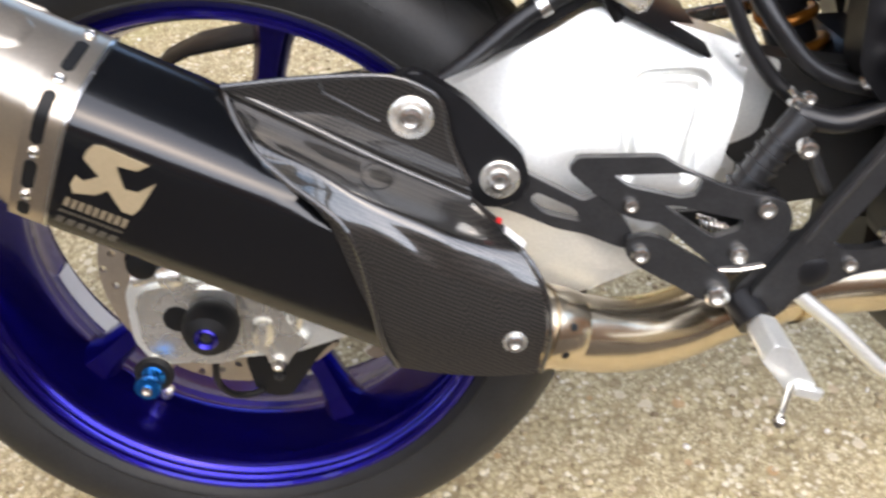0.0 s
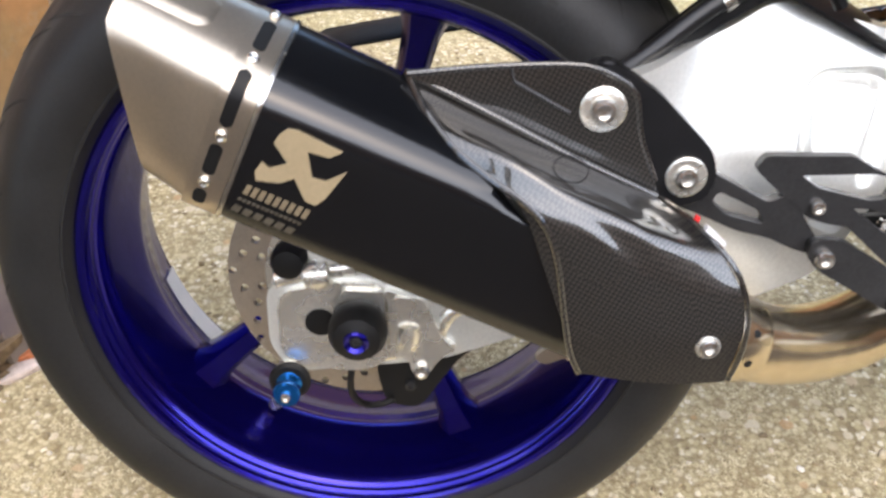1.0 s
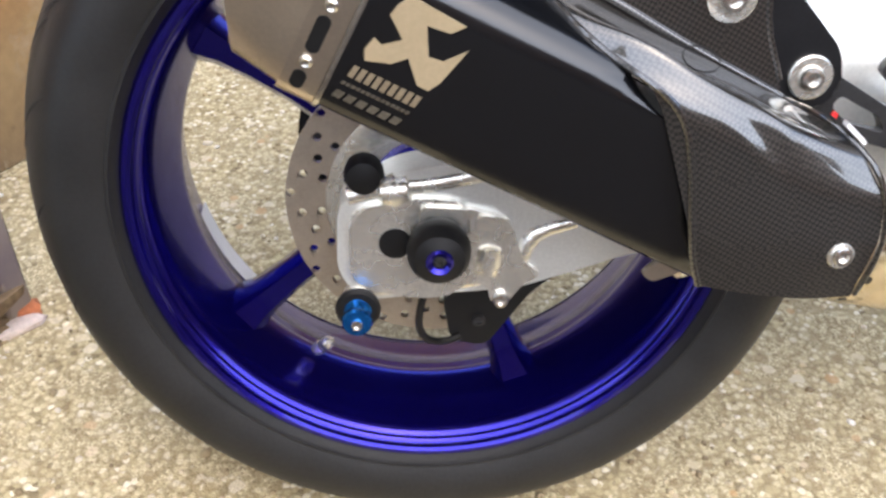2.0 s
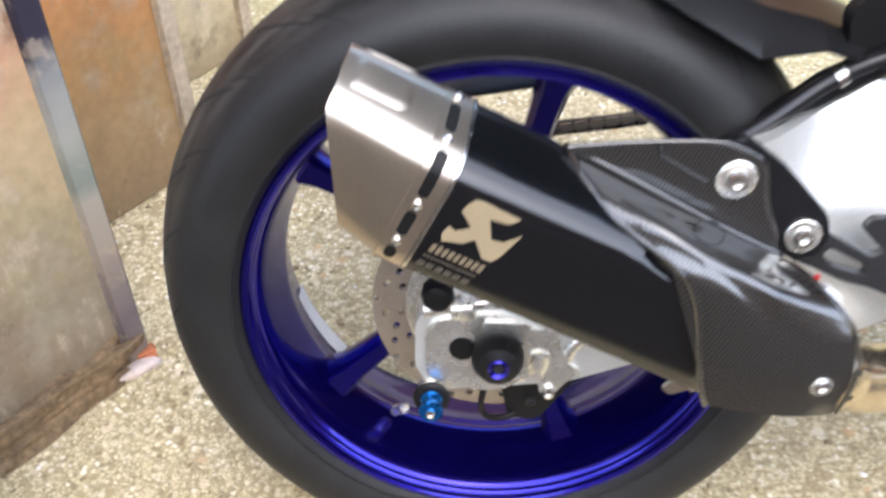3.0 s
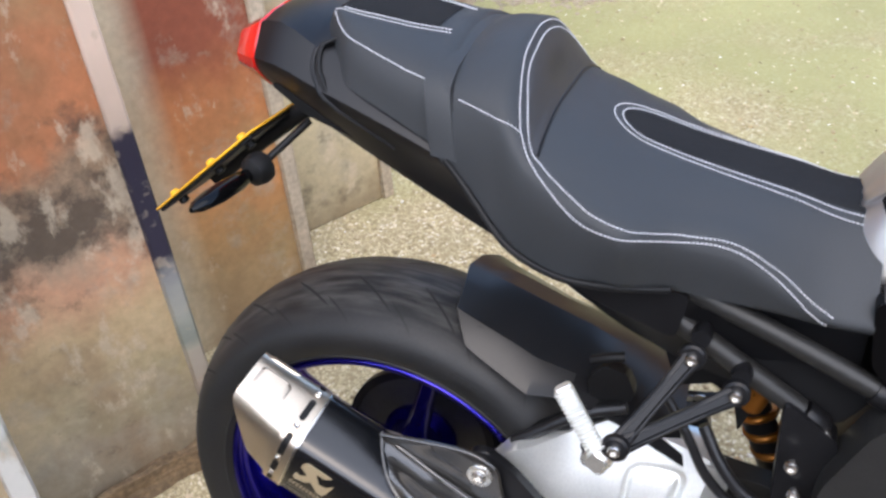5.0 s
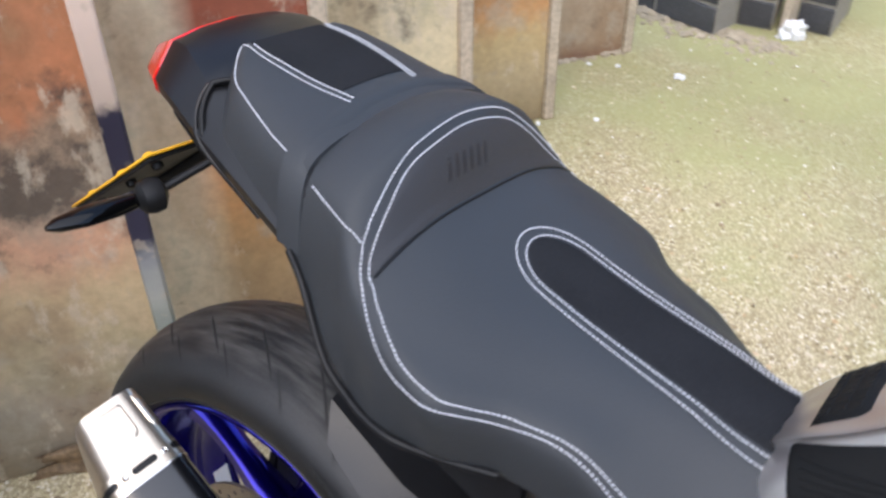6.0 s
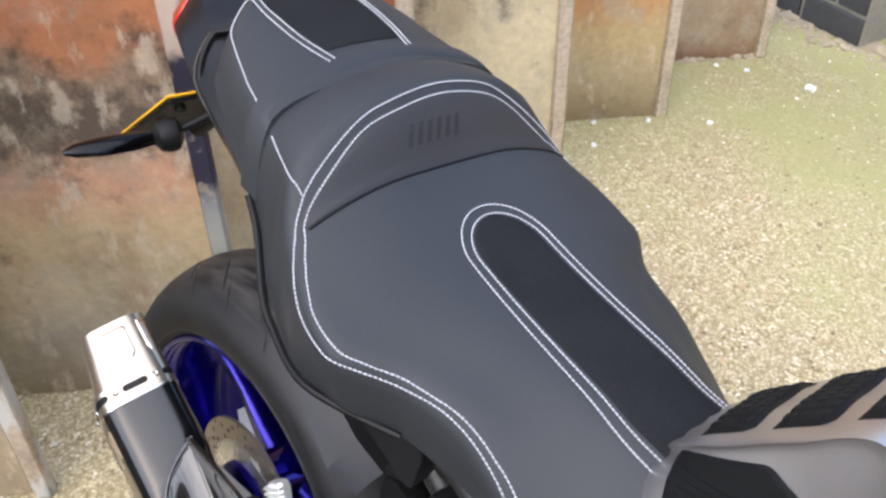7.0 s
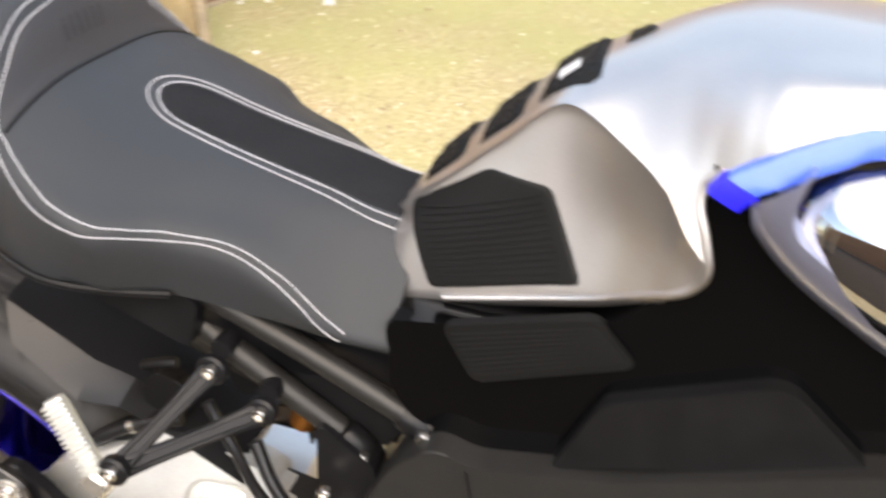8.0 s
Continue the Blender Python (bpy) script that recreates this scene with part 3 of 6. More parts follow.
rough_lump("white_scrap", (0.03, 0.024, 0.012), (-0.354, 2.012, 0.005), WHITE, "small crumpled white scrap on the ground", "litter", 2, 20, amount=0.5)

# dark brick wall with a set-back, beyond the fence
wall = tagged(new("wall_far"), "black painted brick wall with grey mortar joints and a set-back corner", "wall", kind="structure")
BL, BH, BD = 0.235, 0.098, 0.11


def brick_run(start, heading, length, courses, depth=0.22):
    """A straight run of wall: mortar core with bricks a little proud of it."""
    d = Vector((math.cos(heading), math.sin(heading), 0))
    spot = Matrix.Translation(start) @ pose(0, 0, 0, 0, 0, math.degrees(heading))
    part("mortar_core", box((length - 0.004, depth - 0.012, courses * BH), (length / 2, depth / 2, courses * BH / 2), 0), MORTAR, wall, at=spot)
    whole = finish(box((BL - 0.012, BD, BH - 0.012), (0, 0, 0), 0.004))
    whole.materials.append(DARKBRICK)
    half = finish(box((BL / 2 - 0.012, BD, BH - 0.012), (0, 0, 0), 0.004))
    half.materials.append(DARKBRICK)
    for k in range(courses):
        x = 0.0
        if k % 2:
            part("brick", half, DARKBRICK, wall, at=spot @ Matrix.Translation((BL / 4, BD / 2 - 0.002, (k + 0.5) * BH)))
            x = BL / 2
        while x + BL <= length + 0.002:
            j = 0.0015 * math.sin(17 * x + 5 * k)
            part("brick", whole, DARKBRICK, wall, at=spot @ Matrix.Translation((x + BL / 2, BD / 2 - 0.002 + j, (k + 0.5) * BH)))
            x += BL
        if x < length - 0.05:
            part("brick", half, DARKBRICK, wall, at=spot @ Matrix.Translation((x + BL / 4, BD / 2 - 0.002, (k + 0.5) * BH)))


brick_run((-1.317, 2.487, 0), radians(-10), 0.94, 10)
brick_run((-0.370, 2.445, 0), radians(12), 0.118, 2)
brick_run((-0.205, 2.530, 0), radians(3), 0.1175, 2)
part("capping_board", box((0.15, 0.10, 0.7), (-0.295, 2.53, 0.55), 0.006), BOARD, wall, "upright brown board on the low brickwork")
part("end_post", box((0.035, 0.06, 1.2), (-0.222, 2.51, 0.6), 0.006), BATTEN, wall)
rough_lump("crumpled_bag", (0.075, 0.06, 0.06), (-0.19, 2.47, 0.022), WHITE, "crumpled white plastic bag by the wall", "litter", 11, 35, 4, 0.6)

# unseen dark sheet added on the ground to darken what the bike reflects
tagged(part("darkening_sheet", box((12, 4.5, 0.02), (1.0, -2.70, 0.004), 0.004), SHEETBROWN), "added dark brown sheet out of view that darkens reflections", "ground", kind="structure")
# the yard's other sides, behind and beside the camera
for name, size, at in (("wall_house", (14, 0.25, 2.4), (1.5, -5.2, 1.2)), ("wall_side", (0.25, 9, 2.2), (5.0, 0.5, 1.1)), ("wall_end", (7.5, 0.25, 2.0), (1.5, 5.0, 1.0))):
    tagged(part(name, box(size, at, 0.01), RENDERED), "plain brown rendered wall closing the yard", "wall", kind="structure")


# loose stones pressed into the concrete
def rubble_drift():
    """Dry clods and crumbs gathered along the foot of the brick wall and the last boards."""
    rng = random.Random(9)
    ico = bmesh.new()
    bmesh.ops.create_icosphere(ico, subdivisions=1, radius=1)
    base = [v.co.copy() for v in ico.verts]
    tris = [[v.index for v in f.verts] for f in ico.faces]
    ico.free()
    verts, faces = [], []
    for k in range(900):
        s = rng.random()
        x, y = -0.80 + 0.60 * s + rng.gauss(0, 0.03), 2.385 + 0.02 * s - abs(rng.gauss(0, 0.055))
        if k % 5 == 0:
            t = rng.random()
            x, y = -0.565 - 0.28 * t + rng.gauss(0, 0.01), rng.choice((2.08, 1.60)) - 0.40 * t - abs(rng.gauss(0, 0.012))
        r = rng.uniform(0.004, 0.010) * (2.2 if rng.random() < 0.06 else 1)
        n = len(verts)
        verts += [(x + p.x * r * rng.uniform(0.8, 1.3), y + p.y * r * rng.uniform(0.8, 1.3), r * 0.15 + p.z * r * rng.uniform(0.4, 0.7)) for p in base]
        faces += [[n + i for i in t] for t in tris]
    me = bpy.data.meshes.new("rubble")
    me.from_pydata(verts, [], faces)
    return tagged(part("rubble", me, DIRT), "pale dry crumbs of dirt along the wall's foot", "dirt", kind="stuff")


rubble_drift()


def pebble_bed():
    rng = random.Random(4)
    verts, faces = [], []
    ico = bmesh.new()
    bmesh.ops.create_icosphere(ico, subdivisions=1, radius=1)
    base = [v.co.copy() for v in ico.verts]
    tris = [[v.index for v in f.verts] for f in ico.faces]
    ico.free()
    for _ in range(6500):
        x, y = rng.uniform(-0.6, 1.4), rng.uniform(-0.55, 2.6)
        if rng.random() < (y + 0.2) * 0.22:
            continue
        r = rng.uniform(0.0016, 0.0046) * (1.5 if rng.random() < 0.06 else 1)
        sx, sy, sz, a = r * rng.uniform(0.8, 1.5), r * rng.uniform(0.7, 1.1), r * rng.uniform(0.5, 0.9), rng.uniform(0, 6.3)
        n = len(verts)
        for p in base:
            q = Vector((p.x * sx, p.y * sy, p.z * sz)) * rng.uniform(0.85, 1.15)
            verts.append((x + q.x * math.cos(a) - q.y * math.sin(a), y + q.x * math.sin(a) + q.y * math.cos(a), q.z + sz * 0.25))
        faces += [[n + k for k in t] for t in tris]
    me = bpy.data.meshes.new("pebbles")
    me.from_pydata(verts, [], faces)
    me.polygons.foreach_set("use_smooth", [True] * len(me.polygons))
    m = PEBBLE.copy()
    n, l = m.node_tree.nodes, m.node_tree.links
    geo = n.new("ShaderNodeNewGeometry")
    r = ramp_node(n, [(0.0, (0.22, 0.165, 0.095)), (0.35, (0.38, 0.30, 0.175)), (0.7, (0.54, 0.45, 0.29)), (0.93, (0.66, 0.58, 0.44)), (1.0, (0.85, 0.82, 0.75))])
    l.new(geo.outputs["Random Per Island"], r.inputs[0])
    l.new(r.outputs[0], n["Principled BSDF"].inputs["Base Color"])
    return tagged(part("pebbles", me, m), "small tan and white pebbles set loosely in the concrete", "pebbles", kind="stuff")


pebble_bed()

# ---- the motorcycle: built upright, x ahead, y to its left; it leans on its side stand ----
bike = tagged(new("motorcycle"), "black motorcycle with blue wheels and carbon-shielded silencer, on its side stand", "motorcycle")
bike.matrix_basis = pose(0, 0, 0, -LEANING, 0, 0)
AXLE = Vector((0, 0, 0.32))


# -- rear wheel --
def rim_profile():
    """Half the section rises smoothly from a double-beaded lip to the crown; beyond it the barrel steps down to the far lip."""
    lip = [(0.0865, 0.2300), (0.0868, 0.2268), (0.0852, 0.2240), (0.0822, 0.2230), (0.0800, 0.2242), (0.0793, 0.2252), (0.0785, 0.2236), (0.0768, 0.2216), (0.0742, 0.2210), (0.0722, 0.2222), (0.0712, 0.2232), (0.0700, 0.2212)]
    near = lip + [(0.0660, 0.2180), (0.0520, 0.2143), (0.0340, 0.2105), (0.0160, 0.2072), (0.0050, 0.2052)]
    far = [(0.0000, 0.2046), (0.0060, 0.2050), (0.0095, 0.2070), (0.0110, 0.2090), (0.0220, 0.2098), (0.0240, 0.2112), (0.0460, 0.2132), (0.0660, 0.2165)] + lip[::-1]
    outer = [(0.083, 0.2335), (0.070, 0.2290), (0.060, 0.2245), (0.030, 0.2185)]
    return [(r, -y) for y, r in outer[::-1]] + [(r, -y) for y, r in near] + [(r, y) for y, r in far] + [(r, y) for y, r in outer] + [(0.2165, 0)]


wheel = part("rear_wheel", turned(rim_profile(), AXLE, (0, 1, 0), 96, closed=True), BLUE, bike, "deep blue lacquered five-spoke rear wheel rim", 30)


def tyre_mesh():
    half = [(0.226, 0.074), (0.232, 0.083), (0.2375, 0.0885), (0.2385, 0.0912), (0.2405, 0.0915), (0.2415, 0.0905), (0.252, 0.095), (0.266, 0.096), (0.277, 0.0935), (0.288, 0.086), (0.2985, 0.073), (0.3075, 0.056), (0.314, 0.038), (0.3185, 0.019)]
    ring = [(r, -y) for r, y in half] + [(0.32, 0)] + [(r, y) for r, y in half[::-1]] + [(0.224, 0.06), (0.224, -0.06)]
    return turned(ring, AXLE, (0, 1, 0), 128, closed=True)


tyre = part("tyre", tyre_mesh(), DUSTY, wheel, "worn black road tyre with slanting tread grooves", 50)


def tyre_at(angle, y, lift=0.0):
    """A point on the tyre's crown."""
    r = spline([0, 0.019, 0.038, 0.056, 0.073, 0.086, 0.0935, 0.096], [0.32, 0.3185, 0.314, 0.3075, 0.2985, 0.288, 0.277, 0.266])(abs(y)) + lift
    return AXLE + Vector((r * math.cos(angle), y, r * math.sin(angle)))


# slanting tread grooves, both sides, as dark recessed strips
GROOVE = material("groove_rubber", (0.017, 0.017, 0.0165), 0.9, vary=0.2, grain=50, bump=0.1)
for side in (-1, 1):
    for k in range(22):
        a0 = 2 * math.pi * (k + (0.5 if side > 0 else 0)) / 22
        for y0, y1, sweep, w in ((0.022, 0.070, 0.20, 0.0026), (0.056, 0.088, 0.13, 0.0020)):
            rows = []
            for j in range(7):
                s = j / 6
                y, a = side * (y0 + (y1 - y0) * s), a0 - sweep * s + (0.1 if y0 > 0.05 else 0)
                ww = w * min(1, 4 * s + 0.15, 4 * (1 - s) + 0.15) / 0.31
                rows.append([tyre_at(a - ww, y, 0.0004), tyre_at(a + ww, y, 0.0004)])
            part("tread_groove", loft(rows, close=False, cap=False), GROOVE, wheel)

# worn moulded marks on the sidewall, too faint to read
for k, (deg, wide) in enumerate(((57.5, 0.7), (60.0, 0.9), (62.5, 0.5), (64.5, 0.9), (67.0, 0.7))):
    rows = []
    for j in range(4):
        a = radians(deg + wide * (j / 1.5 - 1))
        rows.append([AXLE + Vector((r * math.cos(a), -y, r * math.sin(a))) for r, y in ((0.2640, 0.0961), (0.2700, 0.0956))])
    part("sidewall_mark", shell(rows, 0.0010), GROOVE, wheel)

for k in range(5):
    a = radians(-69 + 72 * k)
    d, s = Vector((math.cos(a), 0, math.sin(a))), Vector((-math.sin(a), 0, math.cos(a)))
    rings = []
    for r, w, t, y in ((0.040, 0.024, 0.026, 0.004), (0.075, 0.0165, 0.022, 0.004), (0.13, 0.0125, 0.017, 0.003), (0.165, 0.0135, 0.018, 0.002), (0.190, 0.0155, 0.020, 0), (0.2085, 0.021, 0.026, 0)):
        c = AXLE + d * r + Vector((0, y, 0))
        o = Vector((0, 1, 0))
        rings.append([c + s * w * p + o * t * q for p, q in ((-1, -0.45), (-0.55, -1), (0.55, -1), (1, -0.45), (1, 0.45), (0.55, 1), (-0.55, 1), (-1, 0.45))])
    part("spoke", loft(rings), BLUE, wheel, angle=50)
part("hub", turned([(0.030, -0.085), (0.052, -0.080), (0.056, -0.060), (0.048, -0.045), (0.046, 0.045), (0.058, 0.060), (0.058, 0.08), (0.030, 0.085)], AXLE, (0, 1, 0), 48), BLUE, wheel)
# white label strip and valve on the inner barrel
lab = []
for j in range(13):
    a = radians(196 + 25 * j / 12)
    lab.append([AXLE + Vector((r * math.cos(a), y, r * math.sin(a))) for r, y in ((0.2139, 0.066), (0.2118, 0.038))])
part("rim_label", shell(lab, 0.0006), WHITE, wheel, "white label strip stuck inside the rim")
vd = Vector((-0.103, 0, -0.17)).normalized()
part("valve", turned([(0.0060, 0), (0.0064, 0.012), (0.0046, 0.015), (0.0056, 0.017), (0.0056, 0.032), (0.003, 0.035)], AXLE + vd * 0.198 + Vector((0, -0.012, 0)), (-vd.x, -0.9, -vd.z), 12), CAST, wheel, "metal tyre valve")


def disc_mesh():
    """A drilled brake ring: polar cells, some of them pierced."""
    bm = bmesh.new()
    n, radii, y0, y1 = 40, (0.083, 0.0905, 0.098, 0.1055, 0.1135), -0.0705, -0.0655

    def pt(r, a, y):
        return AXLE + Vector((r * math.cos(a), y, r * math.sin(a)))
    for k in range(n):
        for i in range(len(radii) - 1):
            a0, a1 = 2 * math.pi * k / n, 2 * math.pi * (k + 1) / n
            cell = [(radii[i], a0), (radii[i + 1], a0), (radii[i + 1], a1), (radii[i], a1)]
            hole = (k % 4, i) in ((0, 0), (1, 1), (2, 2), (3, 3), (2, 0), (0, 2))
            if not hole:
                for y in (y0, y1):
                    bm.faces.new([bm.verts.new(pt(r, a, y)) for r, a in cell])
                continue
            rc, ac = (radii[i] + radii[i + 1]) / 2, (a0 + a1) / 2
            loops = []
            for y in (y0, y1):
                cs = [bm.verts.new(pt(r, a, y)) for r, a in cell]
                ps = [bm.verts.new(pt(rc, ac, y) + Vector((math.cos(ac), 0, math.sin(ac))) * 0.0036 * math.cos(q) + Vector((-math.sin(ac), 0, math.cos(ac))) * 0.0036 * math.sin(q)) for q in (math.pi * (0.25 * j - 0.75) for j in range(8))]
                for s in range(4):
                    bm.faces.new((cs[s], cs[(s + 1) % 4], ps[(2 * s + 2) % 8], ps[2 * s + 1], ps[2 * s]))
                loops.append(ps)
            for j in range(8):
                bm.faces.new((loops[0][j], loops[0][(j + 1) % 8], loops[1][(j + 1) % 8], loops[1][j]))
    for r in (radii[0], radii[-1]):
        for k in range(n):
            a0, a1 = 2 * math.pi * k / n, 2 * math.pi * (k + 1) / n
            bm.faces.new([bm.verts.new(p) for p in (pt(r, a0, y0), pt(r, a1, y0), pt(r, a1, y1), pt(r, a0, y1))])
    bmesh.ops.remove_doubles(bm, verts=bm.verts, dist=0.00005)
    return bm


disc = part("brake_disc", disc_mesh(), DISC, wheel, "brown-grey drilled steel brake disc", 30)
part("disc_carrier", turned([(0.035, -0.072), (0.078, -0.0715), (0.0835, -0.0700), (0.0835, -0.0665), (0.078, -0.064), (0.035, -0.064)], AXLE, (0, 1, 0), 48), CAST, wheel)

part("rear_sprocket", turned([(0.050, 0.066), (0.101, 0.067), (0.106, 0.069), (0.106, 0.073), (0.101, 0.075), (0.050, 0.076)], AXLE, (0, 1, 0), 45), HANGER, wheel, "dark rear sprocket")

# -- drive chain on the far side --
chain = part("drive_chain", loft([[Vector((x, 0.066 + 0.010 * a, z + 0.006 * b)) for a, b in ((0, -1), (1, -1), (1, 1), (0, 1))] for x, z in ((0.0, 0.431), (0.12, 0.445), (0.30, 0.472), (0.52, 0.505))]), BLACK, bike, "greasy dark drive chain behind the wheel")
link = plate(round_corners([(-0.0075, -0.0045), (-0.0075, 0.0045), (0.0075, 0.0045), (0.0075, -0.0045)], 0.004, 3), 0.0, 0.002, 0)
link_mesh = finish(link)
link_mesh.materials.append(STEEL)
for k in range(34):
    s = k / 33
    part("chain_link", link_mesh, STEEL, chain, at=pose(0.01 + 0.50 * s, 0.063 + 0.0012 * (k % 2), 0.432 + 0.073 * s, 0, -8, 0))
part("chain_wrap", turned([(0.104, 0.064), (0.1165, 0.064), (0.1165, 0.078), (0.104, 0.078)], AXLE, (0, 1, 0), 60, closed=True), BLACK, chain, "chain wrapped round the sprocket")
part("chain_guard", shell([[(x, 0.050, z - 0.004), (x, 0.058, z), (x, 0.108, z + 0.001), (x, 0.114, z - 0.004), (x, 0.115, z - 0.012)] for x, z in ((-0.075, 0.466), (-0.040, 0.481), (0.03, 0.492), (0.10, 0.500), (0.18, 0.512), (0.27, 0.528), (0.36, 0.545))], 0.0025), BLACK, chain, "black chain guard over the far side", 40)

# -- swingarm --
arm_outline = round_corners([(-0.072, 0.292), (-0.070, 0.345), (-0.03, 0.368), (0.06, 0.385), (0.14, 0.44), (0.187, 0.499), (0.234, 0.514), (0.270, 0.526), (0.294, 0.5395), (0.309, 0.5415), (0.355, 0.528), (0.389, 0.517), (0.418, 0.506), (0.411, 0.479), (0.406, 0.457), (0.395, 0.422), (0.345, 0.347), (0.285, 0.326), (0.215, 0.325), (0.13, 0.302), (0.060, 0.278), (-0.055, 0.269)], 0.010, 3)
POCKET = [Vector(p) for p in smooth_path([(0.323, 0, 0.425), (0.325, 0, 0.467), (0.329, 0, 0.484), (0.341, 0, 0.4905), (0.373, 0, 0.488), (0.383, 0, 0.481), (0.380, 0, 0.462), (0.374, 0, 0.443), (0.369, 0, 0.420)], 0.0009)]


def web_in(x, z):
    """How far the web's outer face lies inside the arm's plane: it leans in upward and forward."""
    k = min(1, max(0, (x - 0.19) / 0.08))
    d = z - 0.43
    rise = 0 if d < -0.05 else (d + 0.05) ** 2 / 0.20 if d < 0.05 else d
    return 0.40 * rise * k * k * (3 - 2 * k) + 0.15 * max(0, x - 0.30)


def leaning_web(bm, groove=0.0):
    """Bends a plate to the web's lean, with the pressed groove round its pocket."""
    for axis, lo, hi, step in ((0, 0.19, 0.42, 0.012), (2, 0.37, 0.54, 0.010), (0, 0.314, 0.394, 0.0014), (2, 0.410, 0.500, 0.0014)):
        if groove == 0 and step < 0.005:
            continue
        for k in range(int((hi - lo) / step) + 1):
            co, no = [0, 0, 0], [0, 0, 0]
            co[axis], no[axis] = lo + step * k + 0.0003, 1
            bmesh.ops.bisect_plane(bm, geom=bm.verts[:] + bm.edges[:] + bm.faces[:], plane_co=co, plane_no=no)
    for v in bm.verts:
        side = 1 if v.co.y < 0 else -1
        v.co.y += web_in(v.co.x, v.co.z) * side
        if groove and v.co.y < 0 and 0.31 < v.co.x < 0.40 and 0.40 < v.co.z < 0.50:
            d = min((Vector((v.co.x, 0, v.co.z)) - p).length for p in POCKET)
            w = 0.0042 + 0.0022 * max(0, min(1, (v.co.x - 0.35) / 0.03))
            v.co.y += groove * math.exp(-(d / w * 1.25) ** 2)
    return bm


swing = part("swingarm", leaning_web(plate(arm_outline, -0.130, -0.094, 0.006, 3), 0.0052), ALU, bike, "bright brushed aluminium swingarm with a deep bracing web", 55)
# black here stands in for the shade on the far aluminium arm
part("far_arm", plate(round_corners([(-0.072, 0.292), (-0.070, 0.345), (0.10, 0.362), (0.25, 0.392), (0.40, 0.445), (0.41, 0.395), (0.30, 0.338), (0.10, 0.295), (-0.05, 0.270)], 0.010, 3), 0.094, 0.130, 0.006, 2), ANOD, swing, "far arm coloured black for the shade behind the chain")
part("hose", tube([(0.186, -0.104, 0.494), (0.215, -0.102, 0.514), (0.250, -0.098, 0.540), (0.282, -0.095, 0.556), (0.318, -0.092, 0.567)], 0.0070, 12), HOSE, swing, "black hose along the arm's upper edge")
part("edge_guard", plate(round_corners([(0.178, 0.490), (0.215, 0.520), (0.250, 0.548), (0.300, 0.572), (0.318, 0.560), (0.262, 0.528), (0.210, 0.492)], 0.004), -0.094, -0.086, 0.002), BLACK, swing, "black guard strip behind the hose")
part("hose_clip", turned([(0.0085, -0.004), (0.0085, 0.004), (0.0070, 0.004), (0.0070, -0.004)], (0.262, -0.0970, 0.5465), (0.86, 0.06, 0.5), 20, closed=True), STEEL, swing, "small bright hose clip")
part("cross_brace", box((0.10, 0.19, 0.05), (0.37, 0, 0.405), 0.015), ALU, swing)
part("web_return", plate(round_corners([(0.408, 0.506), (0.440, 0.497), (0.428, 0.44), (0.404, 0.43)], 0.006), -0.088, -0.060, 0.004, 2), ALU, swing)
part("pivot_arm", plate(round_corners([(0.398, 0.505), (0.62, 0.47), (0.63, 0.40), (0.39, 0.37)], 0.012), -0.086, -0.055, 0.006, 2), FRAMEGREY, swing)
part("line_tube", tube([(0.272, -0.100, 0.306), (0.310, -0.100, 0.322), (0.356, -0.100, 0.345)], 0.0024, 8), BLACK, swing, "thin black line under the arm")
# axle block, adjuster and plugs
part("axle_block", plate(round_corners([(-0.062, 0.283), (-0.062, 0.343), (-0.01, 0.352), (0.022, 0.348), (0.022, 0.278), (-0.01, 0.272)], 0.014), -0.136, -0.126, 0.003, 2), CAST, swing)
part("axle_plate", plate(round_corners([(-0.016, 0.295), (-0.012, 0.347), (0.020, 0.345), (0.020, 0.285)], 0.004), -0.140, -0.134, 0.001), CAST, swing)
part("adjuster_hole", turned([(0.0115, 0), (0.0115, 0.0016), (0.010, 0.0018)], (-0.030, -0.1355, 0.318), (0, -1, 0), 24), BLACK, swing, "dark adjuster hole")
part("end_plug", turned([(0.0135, 0), (0.0140, 0.01), (0.0115, 0.017), (0.005, 0.019)], (-0.051, -0.118, 0.366), (0, -1, 0), 24), BLACK, swing)
part("brake_stay", plate(round_corners([(0.018, 0.345), (0.05, 0.335), (0.062, 0.300), (0.075, 0.292), (0.060, 0.282), (0.049, 0.266), (0.038, 0.269), (0.036, 0.284), (0.020, 0.285)], 0.006), -0.136, -0.124, 0.003, 2), CAST, swing)
bolt((0.0455, -0.137, 0.2725), 0.0060, swing)
part("cast_boss", turned([(0.004, -0.012), (0.0085, -0.010), (0.0095, 0.0), (0.0085, 0.010), (0.004, 0.012)], (0.036, -0.134, 0.303), (0.1, 0, 1), 20), CAST, swing)
part("cast_lug", plate(round_corners([(0.026, 0.322), (0.027, 0.340), (0.044, 0.338), (0.044, 0.321)], 0.004), -0.1390, -0.130, 0.0025), CAST, swing, "square boss of the casting")
part("cast_rib", tube([(0.056, -0.125, 0.284), (0.060, -0.126, 0.305), (0.072, -0.126, 0.322), (0.10, -0.125, 0.330)], lambda s: 0.0085 - 0.002 * s, 12), CAST, swing)
part("cast_rib", tube([(-0.062, -0.124, 0.349), (-0.035, -0.125, 0.356), (0.0, -0.125, 0.360), (0.06, -0.124, 0.372)], 0.0075, 12), CAST, swing)
part("lower_rib", tube([(-0.052, -0.124, 0.276), (0.0, -0.125, 0.279), (0.045, -0.125, 0.288)], 0.0070, 12), CAST, swing)
